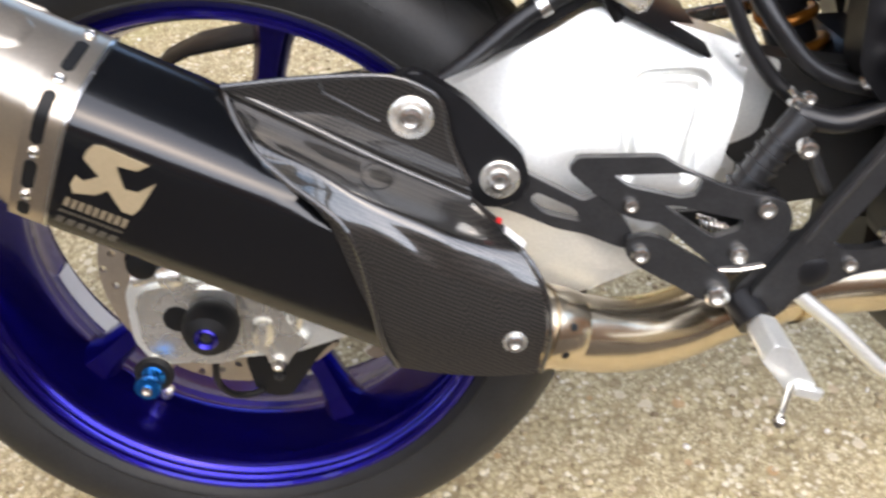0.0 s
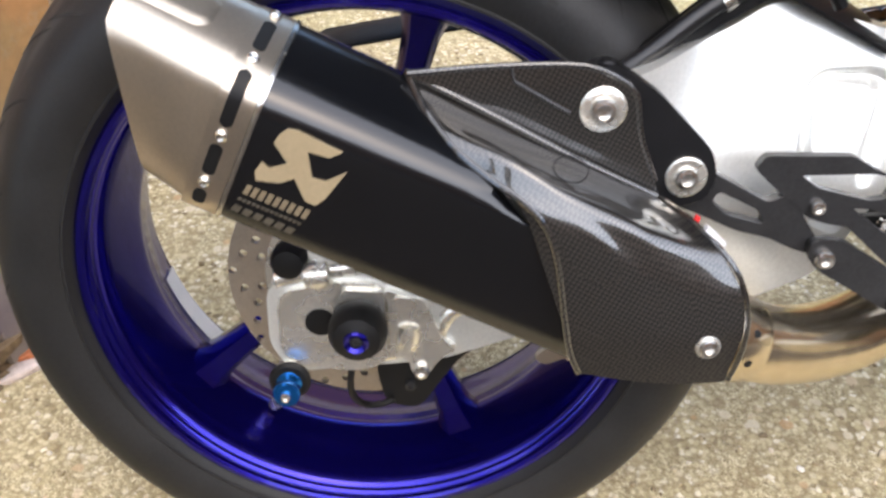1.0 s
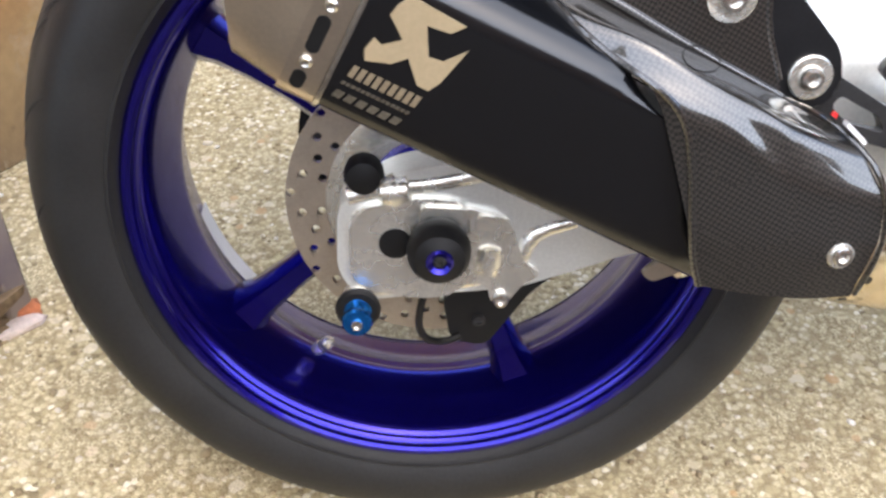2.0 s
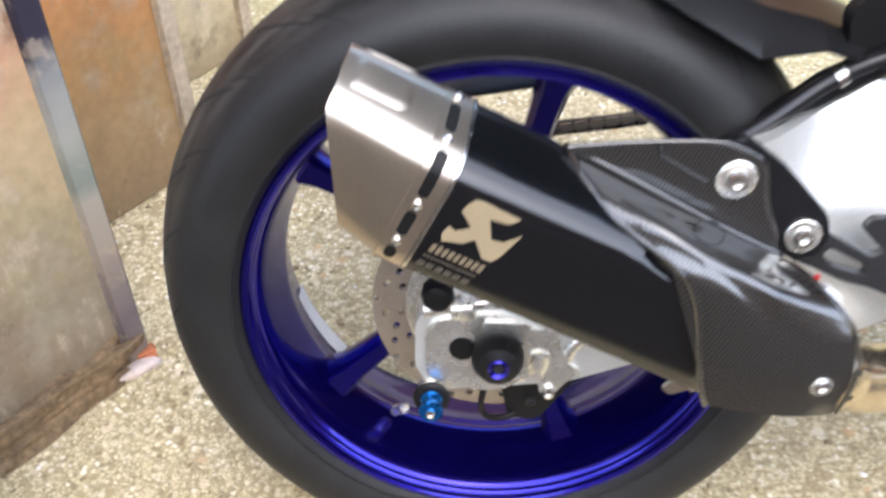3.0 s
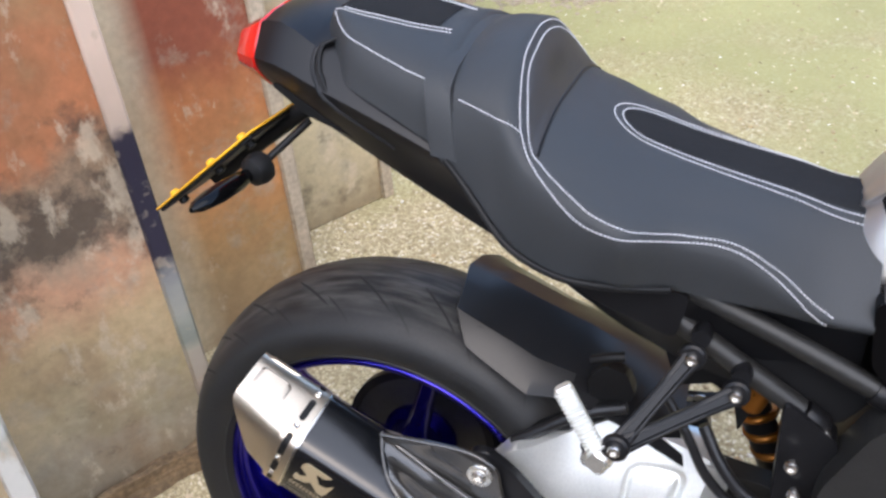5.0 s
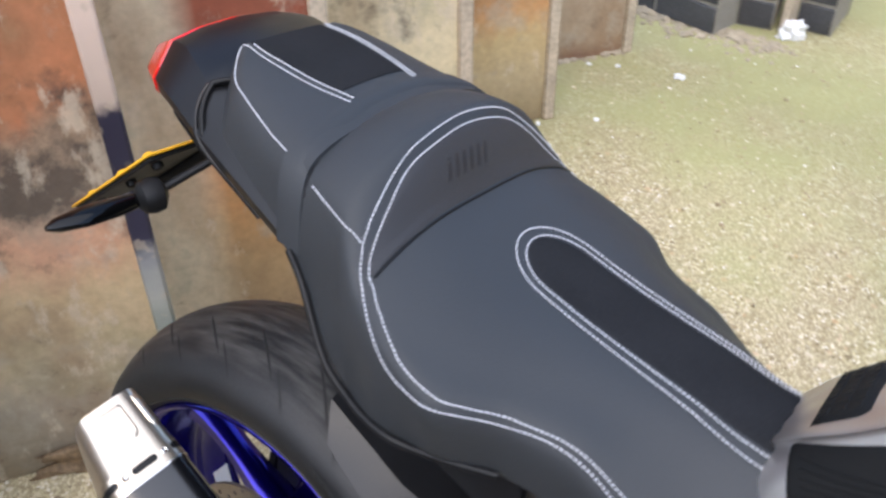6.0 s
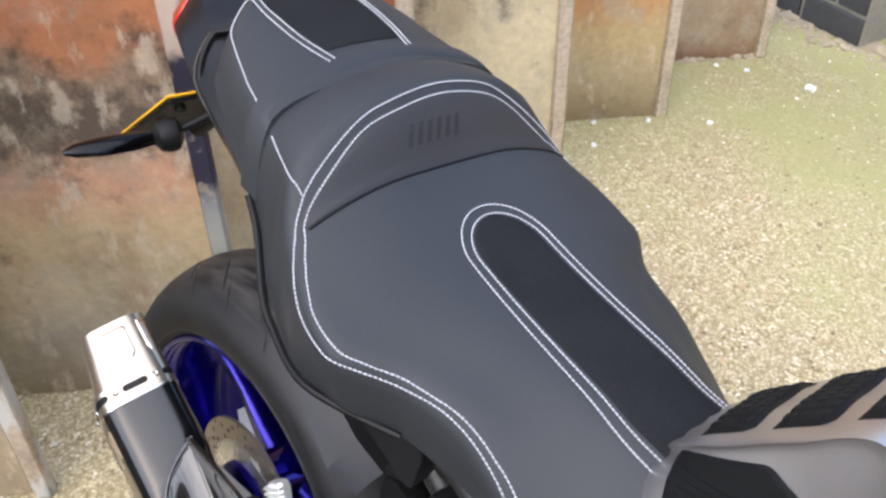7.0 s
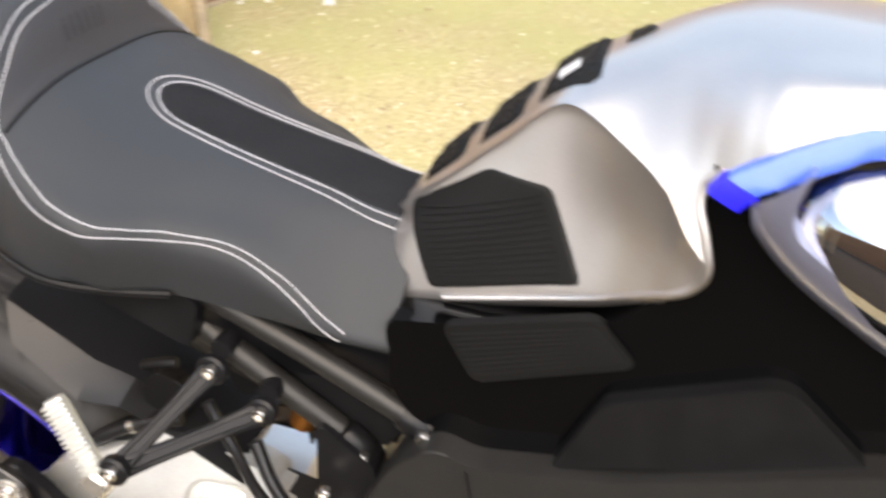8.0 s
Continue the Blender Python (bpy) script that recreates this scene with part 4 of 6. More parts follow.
# crash protectors
part("axle_slider", turned([(0.017, 0), (0.0215, 0.006), (0.0225, 0.014), (0.0215, 0.022), (0.0175, 0.029), (0.0095, 0.032), (0.0085, 0.027)], (0, -0.136, 0.319), (0, -1, 0), 40), BLACK, swing, "black rounded axle slider")
part("slider_ring", turned([(0.005, 0.0), (0.0095, 0.0), (0.0095, 0.004), (0.008, 0.0055), (0.005, 0.0035)], (0, -0.165, 0.319), (0, -1, 0), 28, closed=True), BLUE, swing, "dark blue ring in the slider")
bolt((0, -0.165, 0.319), 0.0045, swing, mat=HANGER)
part("bobbin_boss", turned([(0.005, -0.004), (0.0125, -0.004), (0.0125, 0.012), (0.005, 0.012)], (-0.0575, -0.125, 0.267), (0, -1, 0), 24), CAST, swing)
part("bobbin_washer", turned([(0.008, 0), (0.0160, 0.001), (0.0165, 0.004), (0.014, 0.0065), (0.008, 0.007)], (-0.0575, -0.136, 0.267), (0, -1, 0), 32), BLACK, swing)
part("bobbin", turned([(0.009, 0), (0.0100, 0.0015), (0.0078, 0.004), (0.0064, 0.0075), (0.0076, 0.011), (0.0103, 0.013), (0.0108, 0.0165), (0.0096, 0.0185), (0.004, 0.019)], (-0.0575, -0.142, 0.267), (0, -1, 0), 32), BLUEANOD, swing, "bright blue anodised paddock bobbin")
bolt((-0.0575, -0.161, 0.267), 0.0042, swing)
# caliper, its bracket and hose
caliper = part("brake_caliper", plate(round_corners([(0.010, 0.262), (0.006, 0.245), (0.012, 0.210), (0.040, 0.203), (0.056, 0.226), (0.074, 0.252), (0.118, 0.288), (0.106, 0.302), (0.045, 0.268)], 0.007), -0.092, -0.050, 0.004, 2), BLACK, bike, "small black rear brake caliper over the disc")
part("brake_hose", tube([(-0.004, -0.120, 0.292), (-0.012, -0.122, 0.258), (-0.013, -0.115, 0.236), (-0.006, -0.105, 0.218), (0.008, -0.098, 0.212), (0.022, -0.095, 0.216)], 0.003, 8), BLACK, caliper, "thin black sensor cable")
bolt((0.034, -0.092, 0.228), 0.005, caliper, mat=HANGER)
part("cast_shoulder", turned([(0.004, -0.012), (0.0105, -0.009), (0.012, 0.0), (0.0105, 0.009), (0.004, 0.012)], (-0.030, -0.128, 0.355), (1, 0, 0.15), 20), CAST, swing)

# -- silencer: its own frame, u along it (ahead and down), v up across it --
CANO = Vector((-0.071, 0, 0.457))
CU, CV = Vector((0.894, 0, -0.448)), Vector((0.448, 0, 0.894))


def can(u, y, v):
    return CANO + CU * u + CV * v + Vector((0, y, 0))


def chaikin(ring, times=2, cut=0.22):
    for _ in range(times):
        out = []
        for a, b in zip(ring, ring[1:] + ring[:1]):
            out += [tuple(p + (q - p) * cut for p, q in zip(a, b)), tuple(p + (q - p) * (1 - cut) for p, q in zip(a, b))]
        ring = out
    return ring


def can_ring(u, grow=0.0):
    """The silencer's rounded section at u: flat outer face, an arched shoulder rising inward, a narrow inner side."""
    k = max(0.0, min(1.0, u / 0.23))
    pinch = max(0.0, -u) / 0.09
    face = -0.2400 + 0.013 * pinch
    inner = -0.150
    ring = [(face + 0.0145, -0.005 + 0.004 * pinch), (face, 0.070 + 0.004 * k), (face + 0.0035, 0.082 + 0.002 * k), (-0.2275 + 0.008 * pinch, 0.0910), (-0.200 + 0.004 * pinch, 0.1015), (-0.178, 0.1085), (-0.163, 0.1080), (inner - 0.003, 0.097), (inner, 0.078), (inner, 0.014), (inner - 0.022, -0.010), (-0.214 + 0.010 * pinch, -0.012 + 0.004 * pinch)]
    # under the heat shield the shoulder drops away
    ring = [(y, v - 0.034 * max(0.0, min(1.0, (u - 0.083 - 1.125 * max(0, -0.173 - y)) / 0.05)) * min(1, (v - 0.078) / 0.010)) if v > 0.078 else (y, v) for y, v in ring]
    cy, cv = -0.190, 0.048
    ring = [(cy + (y - cy) * (1 + grow / 0.05), cv + (v - cv) * (1 + grow / 0.05)) for y, v in ring]
    return chaikin(ring, 2, 0.22)


silencer = part("silencer", loft([[can(u, y, v) for y, v in can_ring(u)] for u in (0.0, 0.06, 0.085, 0.095, 0.105, 0.115, 0.13, 0.145, 0.18, 0.235, 0.262)] + [[can(0.300, -0.190 + (y + 0.190) * 0.62, 0.045 + (v - 0.045) * 0.60) for y, v in can_ring(0.25)]]), SLEEVE, bike, "satin black hexagonal silencer sleeve", 30)
# slash-cut end cap
cap_rings = []
for f in (0.0, 0.25, 0.5, 0.75, 1.0):
    row = []
    for y, v in can_ring(-0.02 - 0.07 * f):
        end = -0.050 - 0.043 * min(1, max(0, (v + 0.005) / 0.085))
        row.append(can(-0.019 + (end + 0.019) * f, y, v))
    cap_rings.append(row)
mid = sum(cap_rings[-1], Vector()) / len(cap_rings[-1])


def shrunk(p, k, deep):
    q = mid + (p - mid) * k
    return q + CU * ((p - q).dot(CU) + deep)


cap_rings.append([shrunk(p, 0.97, 0.0004) for p in cap_rings[-1]])
cap_rings.append([shrunk(p, 0.89, 0.026) for p in cap_rings[-2]])
part("end_cap", loft(cap_rings), TITAN, silencer, "bare titanium slash-cut end cap", 30)
part("mount_lug", plate(round_corners([(0.126, 0.331), (0.133, 0.325), (0.151, 0.332), (0.165, 0.344), (0.164, 0.357), (0.150, 0.351)], 0.003), -0.209, -0.204, 0.001), TITAN, silencer, "small pierced steel lug under the silencer")
bolt((0.149, -0.2092, 0.340), 0.0042, silencer)
part("strap", loft([[can(u, y, v) for y, v in can_ring(0, g)] for u, g in ((-0.021, -0.0004), (-0.021, 0.0006), (0.0008, 0.0008), (0.0008, -0.0004))]), TITAN, silencer, "riveted titanium clamping strap", 30)
part("strap_rim", loft([[can(u, y, v) for y, v in can_ring(0, g)] for u, g in ((0.0008, -0.0004), (0.0012, 0.0012), (0.0026, 0.0015), (0.0040, 0.0012), (0.0042, -0.0004))]), STEEL, silencer, "bright rolled rim of the strap", 30)


def on_ring(s, u, grow):
    """The point a way s round the section from its lower outer corner, and the direction out of it."""
    ring = [Vector((y, v)) for y, v in can_ring(0, grow)]
    k = min(range(len(ring)), key=lambda i: (ring[i] - Vector((-0.2270, -0.004))).length)
    ring = ring[k:] + ring[:k]
    if (ring[1] - Vector((-0.2360, 0.05))).length > (ring[-1] - Vector((-0.2360, 0.05))).length:
        ring = [ring[0]] + ring[:0:-1]
    for a, b in zip(ring, ring[1:] + ring[:1]):
        n = (b - a).length
        if s <= n:
            p, t = a.lerp(b, s / n), (b - a) / n
            return can(u, p.x, p.y), Vector((0, -1, 0)) * t.y + CV * t.x
        s -= n
    return can(u, *ring[0]), Vector((0, -1, 0))


for s0, s1 in ((0.0, 0.012), (0.024, 0.047), (0.060, 0.098), (0.116, 0.146), (0.164, 0.190)):
    rows = []
    n = 20
    for j in range(n + 1):
        s = s0 + (s1 - s0) * j / n
        w = 0.0040 * math.sqrt(max(0.04, 1 - (1 - min(1, min(s - s0, s1 - s) / 0.0035)) ** 2))
        p, o = on_ring(s, -0.0115, 0.0012)
        rows.append([p - CU * w, p + CU * w])
    part("slot", shell(rows, 0.0008), BLACK, silencer, "dark slot in the strap")
for s in (0.018, 0.0535, 0.107, 0.155):
    p, o = on_ring(s, -0.0115, 0.001)
    part("rivet", turned([(0.0040, -0.001), (0.0038, 0.0012), (0.0026, 0.0022), (0.0016, 0.0016), (0.0004, 0.0014)], p, o, 14), STEEL, silencer)
def cap_top(f, share):
    """A point of the end cap's arched top: f from the strap to the mouth, share from its outer to its inner shoulder."""
    ring = can_ring(-0.02 - 0.07 * f)
    arch = sorted((y, v) for y, v in ring if v > 0.088)
    k = share * (len(arch) - 1)
    i = min(int(k), len(arch) - 2)
    y, v = (arch[i][j] + (arch[i + 1][j] - arch[i][j]) * (k - i) for j in (0, 1))
    end = -0.050 - 0.043 * min(1, max(0, (v + 0.005) / 0.085))
    return can(-0.019 + (end + 0.019) * f, y, v)


# two raised panels along the cap's top, rounded towards the strap
for s0, s1 in ((0.10, 0.42), (0.58, 0.90)):
    rows = []
    for i in range(11):
        f = 0.90 - 0.62 * i / 10
        slim = 0.03 * max(0, i - 8)
        row = []
        for j in range(9):
            up = 0.0016 if 0 < i < 10 and 0 < j < 8 else -0.0008
            row.append(cap_top(f, s0 + slim + (s1 - s0 - 2 * slim) * j / 8) + CV * up)
        rows.append(row)
    part("cap_panel", loft(rows, close=False, cap=False), TITAN, silencer, "raised panel on the end cap", 30)


# etched mark: an abstract angular sign in place of the maker's, and bars for the small print
def etched(points, name="etched_mark", label="", mat=None):
    bm = bmesh.new()
    vs = [bm.verts.new(can(u, -0.2267 - 0.193 * (v - 0.11 * (0.0705 - v)), v - 0.11 * (0.0705 - v))) for u, v in points]
    f = bm.faces.new(vs)
    r = bmesh.ops.extrude_face_region(bm, geom=[f])
    bmesh.ops.translate(bm, verts=[e for e in r["geom"] if isinstance(e, bmesh.types.BMVert)], vec=(0, 0.0012, 0))
    bmesh.ops.triangulate(bm, faces=bm.faces)
    return part(name, bm, mat or GOLD, silencer, label)


etched([(0.0174, 0.059), (0.0187, 0.0653), (0.0218, 0.0702), (0.0268, 0.0716), (0.0554, 0.0703), (0.0500, 0.0640), (0.0370, 0.0622), (0.0455, 0.0487), (0.0536, 0.0500), (0.0626, 0.0604), (0.0577, 0.0390), (0.0541, 0.0327), (0.0474, 0.0327), (0.0362, 0.0435), (0.0295, 0.0371), (0.0161, 0.0327), (0.0134, 0.0380), (0.0152, 0.0456), (0.0205, 0.0438), (0.0290, 0.0506)], label="pale gold angular etched sign")
for u0, u1, v0, v1, slots in ((0.0115, 0.0535, 0.0215, 0.0283, 9), (0.0100, 0.0515, 0.0165, 0.0182, 14), (0.0085, 0.0500, 0.0085, 0.0125, 6)):
    w = (u1 - u0) / slots
    for k in range(slots):
        a = u0 + w * k
        etched([(a, v0), (a + w * 0.68, v0), (a + w * 0.90, v1), (a + w * 0.22, v1)], "print_bar", mat=PRINT if slots == 9 else DIMGOLD)

# -- carbon heat shield --
REAR = [(0.044, -0.173, 0.523), (0.0535, -0.196, 0.5075), (0.069, -0.216, 0.4915), (0.090, -0.229, 0.4755), (0.114, -0.2410, 0.4610), (0.1275, -0.2440, 0.445), (0.1345, -0.2450, 0.420), (0.1400, -0.2450, 0.380), (0.1440, -0.2435, 0.358), (0.151, -0.2385, 0.339)]
FRONT = [(0.207, -0.184, 0.438), (0.224, -0.214, 0.434), (0.243, -0.236, 0.417), (0.2525, -0.243, 0.397), (0.2555, -0.2450, 0.375), (0.254, -0.2435, 0.354), (0.250, -0.2370, 0.329)]
# its creases from the rear edge to the front: ridge, steep wall, foot of the wall, brow, belly, lower edge
CREASES = [
    [(0.044, -0.173, 0.523), (0.108, -0.1785, 0.4905), (0.160, -0.182, 0.4635), (0.207, -0.184, 0.438)],
    [(0.0535, -0.196, 0.5075), (0.105, -0.2050, 0.4790), (0.158, -0.2080, 0.4560), (0.200, -0.2110, 0.4370), (0.224, -0.214, 0.434)],
    [(0.069, -0.216, 0.4915), (0.1050, -0.2300, 0.4872), (0.1358, -0.2385, 0.4707), (0.1773, -0.2425, 0.4495), (0.1952, -0.2410, 0.4399), (0.240, -0.2345, 0.4200)],
    [(0.114, -0.2410, 0.4610), (0.1309, -0.2465, 0.4514), (0.1629, -0.2485, 0.4360), (0.1915, -0.2475, 0.4121), (0.222, -0.2460, 0.4020), (0.2525, -0.243, 0.397)],
    [(0.1400, -0.2450, 0.380), (0.175, -0.2475, 0.372), (0.215, -0.2475, 0.366), (0.2555, -0.2450, 0.372)],
    [(0.151, -0.2385, 0.339), (0.180, -0.2410, 0.3345), (0.215, -0.2405, 0.3300), (0.250, -0.2370, 0.329)]]
lines = []
for crease in CREASES:
    run = smooth_path(crease, 0.002)
    lines.append([run[round(j / 32 * (len(run) - 1))] for j in range(33)])
rows = []
for j in range(33):
    section = [line[j] for line in lines]
    fine = []
    for (a, b), n in zip(zip(section, section[1:]), (5, 5, 8, 9, 7)):
        fine += [a.lerp(b, k / n) for k in range(n)]
    fine.append(section[-1])
    for _ in range(3):
        fine = [fine[0]] + [(a + 2 * b + c) / 4 for a, b, c in zip(fine, fine[1:], fine[2:])] + [fine[-1]]
    rows.append(fine)
shield = part("heat_shield", shell(rows, 0.0022), CARBON, bike, "glossy carbon fibre heat shield over the silencer", 50)
WING = [(0.046, 0.523), (0.098, 0.5265), (0.150, 0.5265), (0.171, 0.5205), (0.188, 0.508), (0.193, 0.480), (0.205, 0.447)]
part("shield_wing", plate(round_corners(WING + [(0.207, 0.438), (0.150, 0.467), (0.095, 0.497)], 0.006), -0.181, -0.174, 0.0018, 2), CARBON, shield, "flat carbon wing above the shield's ridge", 40)
part("ridge", tube([(0.046, -0.177, 0.523), (0.10, -0.183, 0.4955), (0.15, -0.186, 0.468), (0.206, -0.186, 0.439)], 0.0024, 10), CARBON, shield)
part("wing_slot", tube([(0.110, -0.1812, 0.526), (0.112, -0.1812, 0.517), (0.147, -0.1812, 0.496)], 0.0012, 8, smooth=False), HANGER, shield, "thin bent groove in the carbon")
part("wing_rim", tube([(x, -0.1797, z) for x, z in WING], 0.0022, 10), CARBON, shield)
part("rolled_edge", tube([Vector(p) + Vector((0.0015, -0.0005, 0)) for p in REAR], 0.0021, 8), CARBON, shield)
part("front_edge", tube([Vector(p) for p in FRONT], 0.0018, 8), CARBON, shield)
part("badge", turned([(0.0112, 0.0), (0.0112, 0.0006), (0.0105, 0.0006), (0.0105, 0.0)], (0.1457, -0.2085, 0.4690), (0.1, -0.45, 0.88), 28, closed=True), BLACK, shield, "round pressed badge in the carbon")
bolt((0.232, -0.2455, 0.362), 0.0062, shield, (0.05, -1, 0.05), 0.0082)
part("maker_tag", plate([(0.2215, 0.4395), (0.2225, 0.4425), (0.2255, 0.4405), (0.2245, 0.4375)], -0.2215, -0.2195, 0), REDMARK, shield, "tiny red tag")
part("white_tag", plate([(0.2262, 0.4365), (0.2272, 0.4392), (0.2400, 0.4275), (0.2390, 0.4248)], -0.232, -0.226, 0), WHITE, shield, "tiny white tag")

# -- mounting bracket behind the shield --
bracket = part("silencer_bracket", plate(round_corners([(0.150, 0.520), (0.172, 0.528), (0.205, 0.505), (0.243, 0.465), (0.248, 0.440), (0.232, 0.425), (0.208, 0.428), (0.16, 0.47)], 0.008), -0.173, -0.160, 0.002), ANOD, bike, "black silencer mounting bracket")
bolt((0.168, -0.181, 0.498), 0.0088, bracket, washer=0.0150)
bolt((0.226, -0.174, 0.448), 0.0080, bracket, washer=0.0140)

# -- link pipe --
pipe = part("link_pipe", tube([(0.215, -0.195, 0.352), (0.245, -0.190, 0.340), (0.275, -0.180, 0.325), (0.315, -0.162, 0.308), (0.36, -0.140, 0.300), (0.42, -0.112, 0.305), (0.50, -0.080, 0.300), (0.62, -0.050, 0.285)], 0.0295, 24), HEADER, bike, "straw-coloured heat-stained titanium link pipe")
CLAMP = Vector((0.88, 0.28, -0.38)).normalized()
part("clamp_ring", turned([(0.029, -0.014), (0.0318, -0.0135), (0.0318, 0.010), (0.0300, 0.0135)], (0.264, -0.1845, 0.331), CLAMP, 36, closed=True), HEADER, pipe, "straw-coloured slotted clamp ring")
for k in range(7):
    a = math.pi * (0.55 + 0.22 * k)
    e1 = CLAMP.orthogonal().normalized()
    e2 = CLAMP.cross(e1)
    o = e1 * math.cos(a) + e2 * math.sin(a)
    part("clamp_slot", turned([(0.0030, 0), (0.0030, 0.0008), (0.002, 0.001)], Vector((0.262, -0.1850, 0.332)) + o * 0.0312, o, 10), BLACK, pipe)
part("flange_ring", turned([(0.029, -0.003), (0.0318, -0.003), (0.0318, 0.003), (0.029, 0.003)], (0.47, -0.091, 0.303), (0.94, 0.3, -0.05), 28, closed=True), HEADER, pipe)
part("spring_hook", tube([(0.150, -0.205, 0.330), (0.172, -0.190, 0.326), (0.195, -0.185, 0.338)], 0.004, 8), STEEL, pipe)

# -- rider's rearset --
rearset = part("rearset_hanger", holed_plate(round_corners([(0.2125, 0.440), (0.2162, 0.4570), (0.227, 0.4600), (0.2413, 0.4505), (0.2859, 0.4245), (0.2952, 0.4300), (0.3040, 0.4246), (0.3230, 0.396), (0.3190, 0.3845), (0.305, 0.3900), (0.2887, 0.398), (0.266, 0.404), (0.2404, 0.4166), (0.222, 0.4238)], 0.005, 3), [round_corners([(0.2470, 0.4265), (0.2519, 0.4336), (0.2800, 0.4190), (0.2850, 0.4085), (0.2590, 0.4157)], 0.004, 3)], -0.166, -0.156), HANGER, bike, "black machined aluminium rearset hanger")
part("heel_guard", holed_plate(round_corners([(0.2740, 0.4490), (0.2800, 0.4585), (0.3391, 0.4570), (0.3516, 0.4485), (0.3842, 0.4323), (0.4026, 0.4262), (0.4174, 0.4238), (0.4311, 0.4174), (0.4358, 0.4042), (0.434, 0.390), (0.4201, 0.3658), (0.3836, 0.3671), (0.358, 0.3901), (0.3482, 0.3995), (0.3409, 0.4055), (0.3263, 0.4081), (0.3135, 0.4131), (0.3014, 0.4226)], 0.004, 3), [round_corners([(0.3053, 0.4440), (0.3554, 0.4440), (0.3692, 0.4390), (0.3647, 0.4260), (0.3541, 0.4246), (0.3177, 0.4345)], 0.003, 3), round_corners([(0.3428, 0.4192), (0.355, 0.4183), (0.3687, 0.4139), (0.3914, 0.4079), (0.4015, 0.4055), (0.3979, 0.3978), (0.3798, 0.3919), (0.3679, 0.4001)], 0.003, 3)], -0.1660, -0.1585), HANGER, rearset, "black heel guard with a long window and slot")
part("brake_link", plate(round_corners([(0.3145, 0.3990), (0.3305, 0.4000), (0.3400, 0.3975), (0.3916, 0.3632), (0.3955, 0.3512), (0.3853, 0.3395), (0.3734, 0.3450), (0.3238, 0.3760), (0.3165, 0.3840)], 0.006, 3), -0.1745, -0.1668, 0.0015), HANGER, rearset)
part("link_tab", plate(round_corners([(0.3160, 0.4140), (0.3305, 0.4045), (0.3389, 0.4055), (0.3420, 0.3990), (0.3330, 0.3960), (0.3180, 0.4040)], 0.002), -0.1580, -0.1550, 0.0006), ALU, rearset, "pale alloy tab behind the link")
part("pedal_pivot", plate(round_corners([(0.397, 0.344), (0.411, 0.363), (0.424, 0.384), (0.440, 0.392), (0.4625, 0.392), (0.471, 0.379), (0.492, 0.378), (0.515, 0.384), (0.515, 0.362), (0.487, 0.358), (0.471, 0.350), (0.446, 0.340), (0.437, 0.324), (0.422, 0.318), (0.403, 0.323)], 0.005, 3), -0.1665, -0.1570, 0.0018), HANGER, rearset, "black pedal pivot plate")
part("pivot_collar", turned([(0.006, -0.006), (0.012, -0.005), (0.012, 0.009), (0.008, 0.011)], (0.452, -0.166, 0.366), (0, -1, 0), 24), ANOD, rearset)
part("back_plate", plate(round_corners([(0.352, 0.402), (0.394, 0.404), (0.430, 0.420), (0.436, 0.398), (0.420, 0.368), (0.386, 0.372)], 0.006), -0.1440, -0.1380, 0.0015), BLACK, rearset)
for x, z, r in ((0.319, 0.421, 0.0056), (0.326, 0.386, 0.0070), (0.384, 0.350, 0.0092), (0.415, 0.415, 0.0074), (0.399, 0.379, 0.0074), (0.437, 0.460, 0.0072), (0.481, 0.367, 0.006), (0.505, 0.390, 0.006)):
    bolt((x, -0.1750 if (x, z) in ((0.326, 0.386), (0.384, 0.350)) else -0.1665, z), r, rearset)
part("spring_wire", tube([(0.379, -0.1672, 0.366), (0.398, -0.1680, 0.3655), (0.424, -0.1680, 0.369)], 0.0014, 8), STEEL, rearset, "thin bright return spring wire")
part("pivot_spring", tube([(0.372 + 0.022 * k / 40, -0.150 + 0.005 * math.cos(k * 0.9), 0.398 - 0.008 * k / 40 + 0.005 * math.sin(k * 0.9)) for k in range(41)], 0.0011, 6, step=0.003), STEEL, rearset, "small coiled steel spring")
part("brake_rod", tube([(0.384, -0.166, 0.366), (0.418, -0.166, 0.369)], 0.0018, 8, smooth=False), HANGER, rearset)
part("master_cylinder", tube([(0.395, -0.13, 0.395), (0.425, -0.13, 0.440), (0.450, -0.13, 0.475)], 0.012, 14), HANGER, rearset, "ribbed black brake master cylinder")
for k in range(6):
    t = k / 5
    c = Vector((0.402, -0.13, 0.406)).lerp(Vector((0.432, -0.13, 0.450)), t)
    part("rib", turned([(0.0118, -0.0016), (0.0142, -0.0012), (0.0142, 0.0012), (0.0118, 0.0016)], c, (0.56, 0, 0.83), 18, closed=True), HANGER, rearset)
part("hook_arm", tube([(0.441, -0.160, 0.458), (0.455, -0.158, 0.430), (0.462, -0.158, 0.415)], 0.0045, 8), HANGER, rearset)


